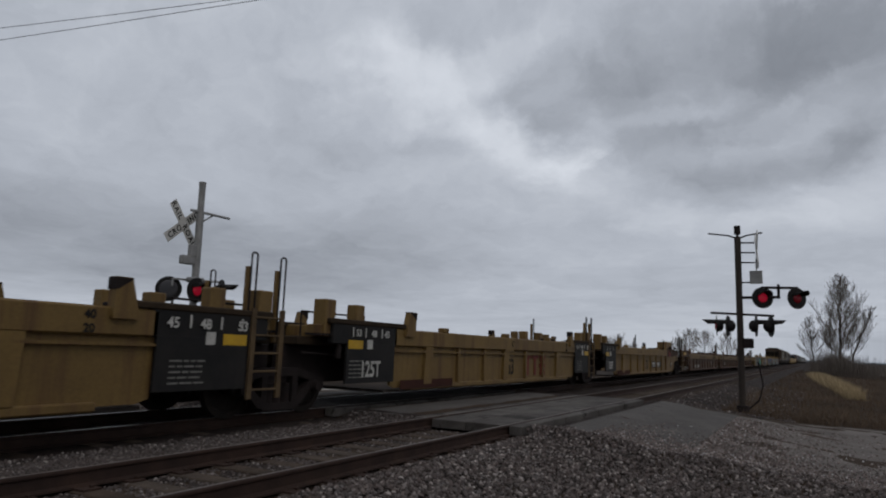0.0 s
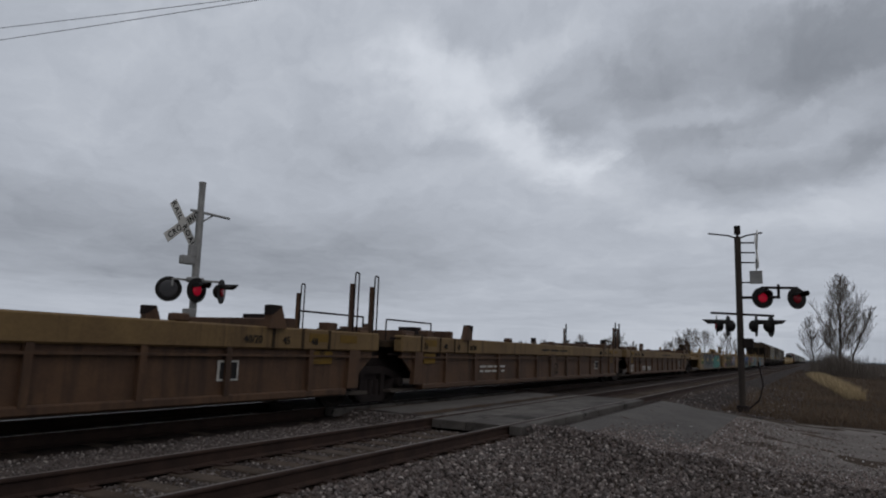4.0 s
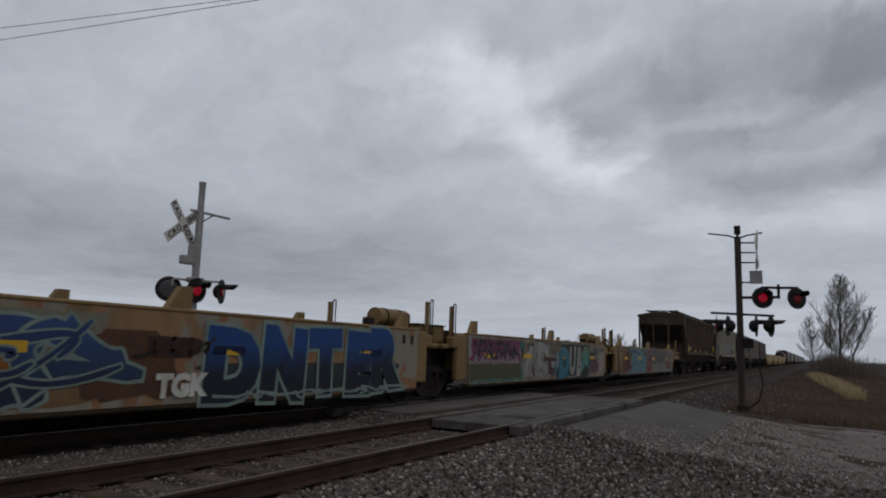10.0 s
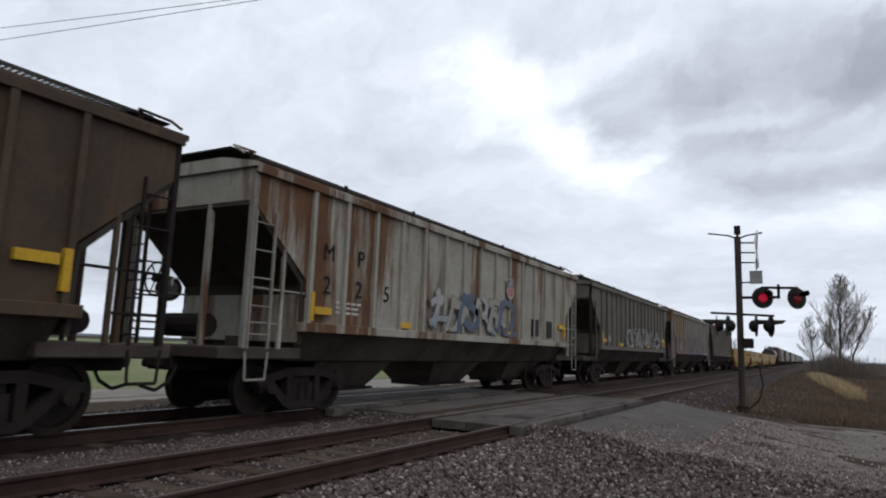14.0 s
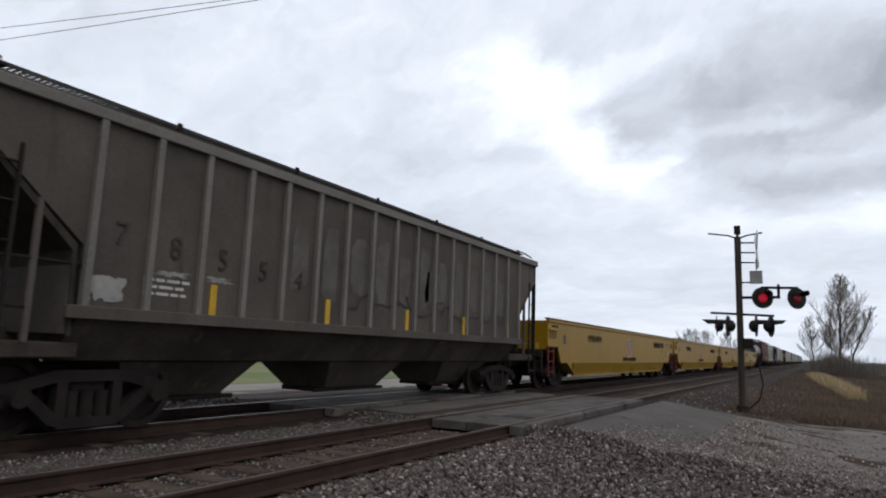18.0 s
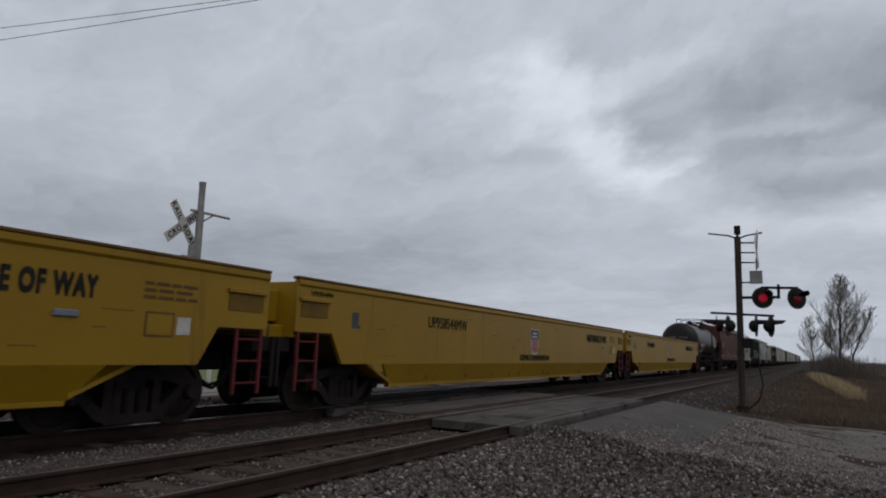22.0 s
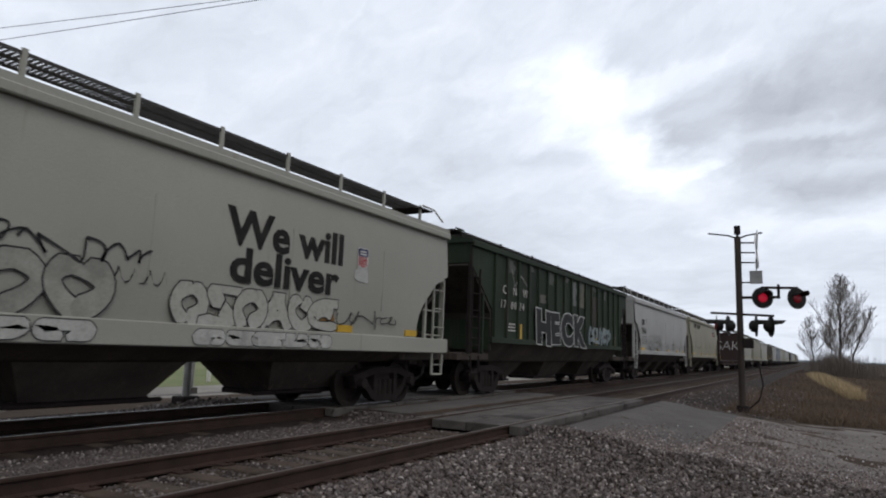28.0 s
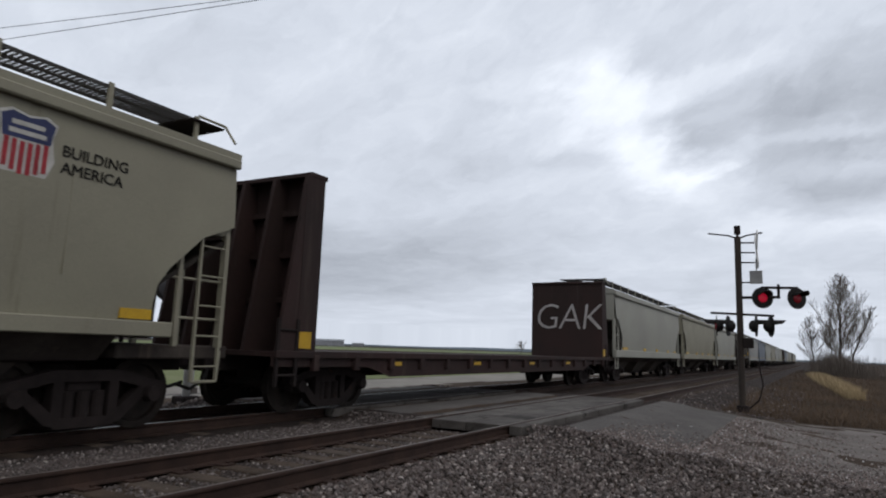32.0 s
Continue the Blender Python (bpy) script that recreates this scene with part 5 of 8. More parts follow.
def rib_hopper(s0, s1, mat, label, rib_mat=None, trim="iron", ribs=17, marks=(), upright=False):
    L = s1 - s0
    h = car("covered_hopper", label, "hopper car", s0)
    h["paint"] = mat
    side = [(0, 3.98), (0, 3.42), (1.36, 2.28), (1.4, 1.46), (L - 1.4, 1.46), (L - 1.36, 2.28), (L, 3.42), (L, 3.98)]
    body = part("body", prism(bmesh.new(), side, -HALF + 0.05, HALF - 0.05), mat, h)
    roof = prism_x(bmesh.new(), [(-HALF, 3.95), (-HALF, 4.03), (-0.75, 4.17), (0.75, 4.17), (HALF, 4.03), (HALF, 3.95)], -0.06, L + 0.06)
    part("roof", roof, mat, h)
    part("top_chord", boxes((0, L, -HALF - 0.03, -HALF + 0.06, 3.86, 4.0), (0, L, HALF - 0.06, HALF + 0.03, 3.86, 4.0), bevel=0.01), rib_mat or mat, h)
    part("side_sill", boxes((1.2, L - 1.2, -HALF - 0.03, -HALF + 0.06, 1.4, 1.56), (1.2, L - 1.2, HALF - 0.06, HALF + 0.03, 1.4, 1.56), bevel=0.01), mat, h)
    me = mesh_of("rib", prism_x(bmesh.new(), [(-0.03, 1.5), (0.06, 1.5), (0.06, 3.9), (-0.03, 3.9)], -0.045, 0.045))
    for q in (-1, 1):
        for k in range(ribs):
            x = 1.42 + (L - 2.84) * k / (ribs - 1)
            part("rib", me, rib_mat or mat, body, m=pose(x, q * (HALF - 0.01), 0, 0, 0, 0 if q < 0 else 180))
    me = mesh_of("end_rib", boxes((-0.03, 0.03, -0.05, 0.02, 3.45, 3.9)))
    span = (L - 2.8) / 3
    for k in range(3):
        bay(h, 1.4 + span * (k + 0.5), span + 0.02, 1.44, 0.36, 2.7)
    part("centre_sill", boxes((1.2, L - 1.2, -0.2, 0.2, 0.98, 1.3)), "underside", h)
    hopper_end(h, L, "rib", mat, trim)
    hatch_row(h, L, 4.17)
    running_board(h, L, 0.98, 4.33, "dark", 4.12, 7)
    for x in (1.9, L - 1.9):
        truck(h, x)
    plates = [(x, 1.54, 0.12, 0.46) for x in (3.3, 5.9, 8.56, 11.2, 13.9)] if upright else [(1.42, 1.6, 0.1, 0.5), (1.55, 1.72, 0.45, 0.13), (4.3, 1.6, 0.4, 0.12), (6.4, 1.6, 0.4, 0.12), (9.8, 1.6, 0.35, 0.12), (L - 2.05, 2.0, 0.5, 0.13), (L - 1.5, 1.7, 0.1, 0.5)]
    for fx, fz, w, hh in plates:
        part("reflector", boxes((fx, fx + w, -HALF - 0.03, -HALF + 0.06, fz, fz + hh)) if hh < w or not upright else boxes((fx, fx + w, -HALF + 0.03, -HALF + 0.055, fz, fz + hh)), "stripe_yellow", h)
    for fx in () if upright else (L - 3.2, L - 4.4):
        part("placard", boxes((fx, fx + 0.5, -HALF - 0.006, -HALF + 0.05, 1.68, 2.2)), "black", h)
    bars(h, "stencil", 2.2, -HALF + 0.045, 1.95, 0.75, 3, 0.09, "lettering_white", 0.04, int(s0))
    for mark in marks:
        mark(h, L)
    return h


def smooth_hopper(s0, s1, mat, label, trim=None, sill=None, marks=(), bays=3, bulge=0.07, rich=True, band=(-0.05, 1.1, 1.42)):
    L = s1 - s0
    trim = trim or mat
    h = car("covered_hopper", label, "hopper car", s0)
    h["paint"] = mat
    arch = [(0.0, 2.75), (0.40, 2.73), (0.55, 2.64), (1.12, 2.08), (1.2, 1.95), (1.24, 1.72), (1.25, 1.42)]
    side = [(0, 3.9)] + arch + [(L - x, z) for x, z in arch[::-1]] + [(L, 3.9)]
    bm = bmesh.new()
    core = prism(bm, side, -HALF + 0.06, HALF - 0.06)
    body = part("body", core, mat, h)
    # gently bowed side sheets in panels, with the seams between them
    bm = bmesh.new()
    n, m_ = 8, 10
    for q in (-1, 1):
        rows = []
        for i in range(m_ + 1):
            z = 1.42 + (3.86 - 1.42) * i / m_
            cut = 0.0 if z > 2.75 else float(np.interp(z, [p[1] for p in arch[::-1]], [p[0] for p in arch[::-1]]))
            y = q * (HALF - 0.05 + bulge * math.sin(math.pi * (i / m_)) ** 0.7)
            rows.append([bm.verts.new((cut + (L - 2 * cut) * j / n, y, z)) for j in range(n + 1)])
        for a, b in zip(rows, rows[1:]):
            for j in range(n):
                bm.faces.new((a[j], a[j + 1], b[j + 1], b[j]))
    part("side_sheet", bm, mat, body, smooth=True)
    seam = mesh_of("seam", boxes((-0.006, 0.006, -HALF - bulge + 0.048, -HALF, 1.9, 3.1)))
    if rich:
        for k in range(1, 6):
            part("seam", seam, trim, body, m=pose(L * k / 6, 0.0, 0))
    roof = prism_x(bmesh.new(), [(-HALF - 0.02, 3.88), (-HALF - 0.02, 4.02), (-1.1, 4.17), (-0.6, 4.28), (0.6, 4.28), (1.1, 4.17), (HALF + 0.02, 4.02), (HALF + 0.02, 3.88)], -0.03, L + 0.03)
    part("roof", roof, mat, h)
    part("top_chord", boxes((-0.02, L + 0.02, -HALF - 0.06, -HALF + 0.04, 3.78, 3.92), (-0.02, L + 0.02, HALF - 0.04, HALF + 0.06, 3.78, 3.92), bevel=0.02), trim, h)
    part("side_sill", boxes((band[0], L - band[0], -HALF - 0.05, -HALF + 0.1, band[1], band[2]), (band[0], L - band[0], HALF - 0.1, HALF + 0.05, band[1], band[2]), bevel=0.015), sill or mat, h)
    span = (L - 3.3) / bays
    for k in range(bays):
        bay(h, 1.65 + span * (k + 0.5), span + 0.02, band[1] + 0.04, 0.36, 2.25 if bays == 4 else 2.5)
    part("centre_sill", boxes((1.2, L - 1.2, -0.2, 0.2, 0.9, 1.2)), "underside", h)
    hopper_end(h, L, "smooth", mat, trim)
    hatch_row(h, L, 4.28, 6)
    running_board(h, L, 0.92, 4.56, "dark", 4.2, 11)
    for x in (1.75, L - 1.75):
        truck(h, x)
    for fx in (1.4, L * 0.36, L * 0.55, L * 0.75, L - 1.7):
        part("reflector", boxes((fx, fx + (0.85 if fx < 1.5 else 0.45), -HALF + 0.012, -HALF + 0.05, band[2] + 0.02, band[2] + 0.15)), "stripe_yellow", h)
    h["bulge"] = bulge
    for mark in marks:
        mark(h, L)
    return h


def skin(h, z, out):
    """How far a mark at that height lies out from the car's side plane: bowed sides say it themselves."""
    b = h.get("bulge")
    if b is None:
        return out
    u = min(max((z - 1.42) / 2.44, 0.0), 1.0)
    return -0.05 + b * math.sin(math.pi * u) ** 0.7 + 0.008


def mark_text(text, x, z, size, ink="lettering_black", **kw):
    return lambda h, L: letter(h, "lettering", text, x, -HALF - skin(h, min(max(z + size * 0.35, 1.7), 2.8 if z < 2.7 else z + 0.05), kw.get("out", 0.02)), z, size, ink, fat=kw.get("fat", 0.0), lean=kw.get("lean", 0.0), spacing=kw.get("spacing", 1.0), wide=kw.get("wide", 1.0), fit=kw.get("fit"))


def tag(text, x, z, size, fill, line, **kw):
    return lambda h, L: graffiti(h, text, x, -HALF - skin(h, z + size * 0.5, kw.pop("out", 0.006)), z, size, fill, line, **kw)


def patch(x, z, w, hh, colour, seed, out=0.0):
    return lambda h, L: splash(h, x, -HALF - skin(h, z, out), z, w, hh, colour, seed)


def swirl(x, z, w, hh, colour, seed, thick=0.05, turns=2.2, out=0.0):
    return lambda h, L: swoosh(h, x, -HALF - skin(h, z, out), z, w, hh, colour, seed, thick, turns)


def badge(x, z, hh, out=0.02):
    return lambda h, L: shield(h, x, -HALF - skin(h, z, out), z, hh)


def lines(x, z, w, rows, ink="stencil_grey", step=0.085, height=0.04, seed=1, out=0.02):
    return lambda h, L: bars(h, "stencil", x, -HALF - skin(h, z, out), z, w, rows, step, ink, height, seed)


BLACK = (0.02, 0.02, 0.022)


# ---- well cars ----
def hand_loop(parent, x, y, z0, z1, material, w=0.1):
    return part("hand_rail", path_rod(bmesh.new(), [(x, y, z0), (x, y, z1 - 0.03), (x + 0.03, y, z1), (x + w, y, z1), (x + w + 0.03, y, z1 - 0.03), (x + w + 0.03, y, z0 + 0.05), (x, y, z0)], 0.016), material, parent)


def worn_end(c, X, mat):
    """The rusted end of a yellow well: a tapered beam over the truck, a tall box above it and no stencil panel."""
    def span(a, b):
        return tuple(sorted((X(a), X(b))))
    for q in (-1, 1):
        y0, y1 = sorted((q * (HALF - 0.16), q * HALF))
        beam = part("side_beam", prism(bmesh.new(), [(X(4.25), 1.2), (X(4.25), 1.66), (X(0.45), 1.5), (X(0.45), 1.34), (X(2.4), 1.22)], y0, y1), "well_rust", c, "rust-brown tapered end beam")
        part("beam_lip", prism(bmesh.new(), [(X(4.2), 1.66), (X(4.2), 1.7), (X(0.4), 1.54), (X(0.4), 1.5)], *sorted((q * (HALF - 0.3), q * (HALF + 0.03)))), "well_grime", beam)
        part("end_sheet", prism(bmesh.new(), [(X(4.4), 0.36), (X(4.4), 1.22), (X(2.4), 1.24), (X(0.5), 1.36), (X(0.5), 0.98), (X(1.7), 0.92), (X(2.0), 0.5), (X(2.3), 0.36)], *sorted((q * (HALF - 0.1), q * (HALF - 0.05)))), mat, beam)
        part("container_guide", prism(bmesh.new(), [(X(4.55), 1.57), (X(4.12), 1.57), (X(4.12), 1.98), (X(4.28), 2.0)], *sorted((q * (HALF - 0.14), q * HALF))), mat, c)
    part("placard", boxes((*span(3.75, 3.0), -HALF - 0.01, -HALF, 1.2, 1.52)), paint((0.16, 0.022, 0.02)), c, "dull red placard")
    part("placard", boxes((*span(2.95, 2.7), -HALF + 0.04, -HALF + 0.052, 0.62, 0.9)), "black", c)
    part("placard", boxes((*span(2.9, 2.75), -HALF + 0.035, -HALF + 0.042, 0.68, 0.84)), "lettering_white", c)
    part("platform_box", boxes((*span(4.1, 2.65), -1.5, -0.95, 1.6, 2.06), bevel=0.02), mat, c)
    part("platform_box", boxes((*span(2.6, 2.3), -1.45, -1.0, 1.55, 1.72), bevel=0.02), "well_grime", c)
    for a, y in ((4.75, -1.42), (4.75, 1.42)):
        hand_loop(c, X(a), y, 1.57, 2.15, "iron", 0.16)


def boarding_end(c, L):
    """Ladder and tall grab posts at the leading corner of a tan well."""
    ladder(c, 0.42, 1.04, -HALF - 0.02, 0.34, 1.6, 5, "ladder_ochre", r=0.018, stile=0.045)
    for a in (0.3, 0.98):
        part("post", boxes((a - 0.05, a + 0.05, -1.4, -1.3, 1.2, 2.36), bevel=0.01), "steel", c)
        hand_loop(c, a + 0.1, -1.42, 1.3, 2.3, "iron", 0.09)
    for a in (1.9, 2.45):
        part("post", boxes((a - 0.04, a + 0.04, 1.2, 1.28, 1.3, 2.1), bevel=0.01), "iron", c)
        hand_loop(c, a + 0.08, 1.24, 1.4, 2.05, "iron", 0.09)


def well_end(c, X, sgn, mat, black, coupled, tall=True, open_side=True, worn=False):
    """Platform, guides, boxes, posts and ladder over the truck at one end; X maps a distance from the end."""
    def span(a, b):
        return tuple(sorted((X(a), X(b))))
    crest = 1.95 if black else 1.8
    part("end_platform", boxes((*span(0.15, 2.7), -1.2, 1.2, 1.18, 1.34), (*span(0.1, 1.2), -0.4, 0.4, 0.8, 1.18), bevel=0.02), "well_grime", c)
    # added dark boxes fill the gap behind the truck in place of deep shade
    for y in (-0.9, 0.75):
        part("frame_beam", boxes((*span(0.0, 2.7), y, y + 0.15, 0.5, 1.18), bevel=0.02), "iron", c)
    part("end_bulkhead", boxes((*span(2.62, 2.78), -1.4, 1.4, 0.6, 1.62), bevel=0.02), mat, c)
    if open_side:
        for row in ((*span(0.7, 2.8), -HALF, -HALF + 0.14, 1.22, 1.6), (*span(0.7, 2.8), HALF - 0.14, HALF, 1.22, 1.6)):
            part("side_beam", boxes(row, bevel=0.02), "black" if black else mat, c)
        for row in ((*span(0.6, 3.2), -HALF - 0.02, -HALF + 0.2, 1.58, 1.68), (*span(0.6, 3.2), HALF - 0.2, HALF + 0.02, 1.58, 1.68)):
            part("top_rail", boxes(row, bevel=0.02), "well_grime" if black else mat, c)
    for y in (-1, 1):
        bm = prism(bmesh.new(), [(X(3.05), 1.43), (X(3.42), 1.43), (X(3.42), crest), (X(3.2), crest)], y * HALF - 0.07, y * HALF + 0.07)
        part("container_guide", bm, mat if black else "well_tan", c)
        part("guide_tip", prism(bmesh.new(), [(X(3.18), crest - 0.01), (X(3.44), crest - 0.01), (X(3.44), crest - 0.16), (X(3.4), crest - 0.16)], y * HALF - 0.075, y * HALF + 0.075), "iron", c)
    for y in (-1.3, 1.3):
        part("wheel_box", boxes((*span(0.55, 0.85), y - 0.15, y + 0.15, 1.34, 2.02 if tall else 1.5), bevel=0.02), mat, c)
        part("wheel_box", boxes((*span(1.5, 1.78), y - 0.12, y + 0.12, 1.4, 1.98 if tall else 1.6), bevel=0.02), mat, c)
    for a, y in () if worn else ((0.4, -1.42), (1.05, -1.42)) if sgn < 0 else ((0.4, 1.42),):
        hand_loop(c, X(a), y, 1.3, 2.6, "iron", 0.09)
        part("post", boxes((*span(a - 0.05, a + 0.03), y + 0.03, y + 0.11, 1.2, 2.38), bevel=0.01), mat, c)
    if black:
        a, b = span(0.42, 1.04)
        if sgn < 0:
            ladder(c, a, b, -HALF - 0.02, 0.34, 1.72, 5, "ladder_ochre", r=0.018, stile=0.045)
        part("stencil_panel", boxes((*span(1.12, 2.72), -HALF - 0.005, -HALF + 0.05, 0.5, 1.24), bevel=0.006), "black", c, "black stencil panel")
        for k, q in enumerate((1.25, 1.65, 2.2)):
            part("bracket_mark", boxes((*span(q, q + 0.03), -HALF - 0.026, -HALF - 0.02, 1.36, 1.54)), "lettering_white", c)
        part("reflector", boxes((*span(1.15, 1.6), -HALF - 0.012, -HALF - 0.0, 1.14, 1.3)), "stripe_yellow", c)
        part("placard", boxes((*span(1.75, 1.92), -HALF - 0.012, -HALF, 1.14, 1.32)), "lettering_white", c)
        a, b = span(1.9, 2.5) if sgn < 0 else span(1.2, 1.7)
        bars(c, "stencil", a, -HALF - 0.006, 0.9, b - a, 5, 0.075, "chalk", 0.025, int(X(0) * 7) % 99)
    elif open_side:
        part("side_step", boxes((*span(0.7, 1.6), -HALF - 0.03, -HALF + 0.1, 0.95, 1.0), (*span(0.7, 0.76), -HALF, -HALF + 0.06, 0.95, 1.3), (*span(1.54, 1.6), -HALF, -HALF + 0.06, 0.95, 1.3)), mat, c)
        part("reflector", boxes((*span(1.3, 2.2), -HALF - 0.012, -HALF, 1.36, 1.5)), "stripe_yellow", c)
    for u, v, y0, y1, z0, z1, paint_ in ((0.5, 1.0, -1.4, -1.05, 1.34, 1.56, mat), (1.15, 1.5, -1.35, -0.9, 1.34, 1.5, "well_grime"), (1.7, 2.3, -1.3, -0.8, 1.34, 1.47, mat), (1.9, 2.05, -1.48, -1.4, 1.0, 1.4, "iron"), (0.9, 1.0, -1.5, -1.42, 0.95, 1.4, "iron"), (2.3, 2.6, -0.6, -0.1, 1.34, 1.7, "iron")):
        part("platform_fitting", boxes((*span(u, v), y0, y1, z0, z1), bevel=0.015), paint_, c)
    part("step_grating", boxes(*[(*span(0.3 + 0.09 * k, 0.33 + 0.09 * k), -1.5, -1.2, 1.36, 1.4) for k in range(18)]), "iron", c)
    part("brake_pipe", rods(((X(0.2), -1.25, 1.05), (X(2.6), -1.25, 0.95)), r=0.02), "iron", c)
    part("walkway_rail", path_rod(bmesh.new(), [(X(0.3), -1.1, 1.34), (X(0.3), -1.1, 1.78), (X(2.2), -1.1, 1.78), (X(2.2), -1.1, 1.6)], 0.018), "iron", c)
    if coupled:
        part("draft_sill", boxes((*span(-0.1, 1.2), -0.3, 0.3, 0.72, 1.0), bevel=0.02), "iron", c)
        coupler(c, X(0.05), sgn < 0)
        if not worn:
            brake_wheel(c, X(0.02), -1.2, 2.05 if black or sgn < 0 else 1.75, 0.31)
        part("brake_stand", boxes((*span(0.05, 0.3), -0.98, -0.62, 1.3, 1.75), *([(*span(0.06, 0.2), -1.15, -0.78, 1.72, 2.1)] if black or sgn < 0 and not worn else []), bevel=0.05), "well_grime", c)
        truck(c, X(1.15))
    else:
        part("articulation", boxes((*span(-0.02, 0.9), -0.32, 0.32, 0.84, 1.16), bevel=0.03), "iron", c)


def ribbed_well(s0, s1, mat, black, label, ends=(False, False), marks=(), middle=8.5, start=2.7, worn=False):
    """A container well with posts along its sides; ends: whether each end is coupled or shares a truck with its neighbour."""
    L = s1 - s0
    c = car("well_car", label, "well car", s0 + 0.12)
    L -= 0.24
    if black:
        a, b, ga, gb = start, L - 2.7, 0.75, 0.75
    else:
        a, b = (start, 0.3)[start < 3], L - (0.4 if ends[1] else 0.3)
        ga, gb = (0.75 if start > 3 else 0.95), (1.8 if ends[1] else 0.95)
    c["middle"], c["first"] = middle, a
    drop = 0 if black else 0.12
    spots = [middle + 1.44 * j for j in range(-8, 9) if a + ga - 0.2 < middle + 1.44 * j < b - gb + 0.2]
    if not black:
        spots = [x for x in spots if (x > 3.0 or start > 3) and (x < L - 3.0 or ends[1])]
        spots = ([1.05, 2.3] if start < 3 else []) + spots + ([] if ends[1] else [L - 2.3, L - 1.05])
    for q in (-1, 1):
        y0, y1 = sorted((q * (HALF - 0.13), q * (HALF - 0.08)))
        low = 0.36
        sheet_ = prism(bmesh.new(), [(a + 0.1, 1.24), (b - 0.1, 1.24), (b - 0.15, 0.97), (b - gb, low), (a + ga, low), (a + 0.15, 0.97)] if not black else [(a, 1.24), (b, 1.24), (b, 0.42), (b - 0.2, low), (a + 0.2, low), (a, 0.42)], y0, y1)
        side = part("side_sheet", sheet_, mat, c)
        y0, y1 = sorted((q * (HALF - 0.22), q * HALF))
        part("top_chord", boxes((a, b - 1.5 * worn, y0, y1, 1.22 - drop, 1.575 - drop), bevel=0.025), mat if black else "chord_tan", side)
        part("chord_lip", boxes((a, b, *sorted((q * (HALF - 0.1), q * (HALF - 0.01))), 1.10 - drop, 1.135 - drop)), mat, side)
        part("bottom_chord", boxes((a + ga, b - gb, *sorted((q * (HALF - 0.3), q * (HALF - 0.02))), 0.3, 0.42), bevel=0.02), mat, side)
        me = mesh_of("post", prism_x(bmesh.new(), [(0.0, 0.4), (0.09, 0.4), (0.09, 1.22), (0.0, 1.22)], -0.05, 0.05))
        big = mesh_of("post", prism(bmesh.new(), [(-0.16, 1.24), (0.16, 1.24), (0.12, 0.42), (-0.22, 0.42)], 0.0, 0.11))
        for k, x in enumerate(spots):
            part("post", big if x == middle or k in (0, len(spots) - 1) else me, mat, side, m=pose(x, -HALF + 0.01, 0) if q < 0 else pose(x, HALF - 0.01, 0, 0, 0, 180))
        part("rust_band", boxes((a + 0.3, a + 2.6, *sorted((q * (HALF - 0.015), q * (HALF - 0.012))), 0.33, 0.52)), "rust_red", side) if black else None
    part("well_floor", boxes((a, b, -1.3, 1.3, 0.26, 0.32)), "underside", c)
    for x in (middle - 3.6, middle, middle + 3.4):
        part("top_bracket", boxes((x - 0.1, x + 0.14, -HALF - 0.0, -HALF + 0.18, 1.57 - drop, 1.68 - drop), bevel=0.02), mat, c)
    part("lifting_pad", boxes(((a + b) / 2 - 0.3, (a + b) / 2 + 0.3, -HALF - 0.012, -HALF, 1.2 - drop, 1.26 - drop)), mat, c)
    well_end(c, lambda u: u if u < 2.3 or start < 3 else u + start - 2.7, 1, mat, black, ends[0], black, black or start > 3)
    if worn:
        worn_end(c, lambda u: L - u, mat)
    well_end(c, lambda u: L - u, -1, mat, black and not worn, ends[1], black and not worn, black and not worn, worn)
    if not ends[1]:
        truck(c, L + 0.12)
    for mark in marks:
        mark(c, L)
    return c


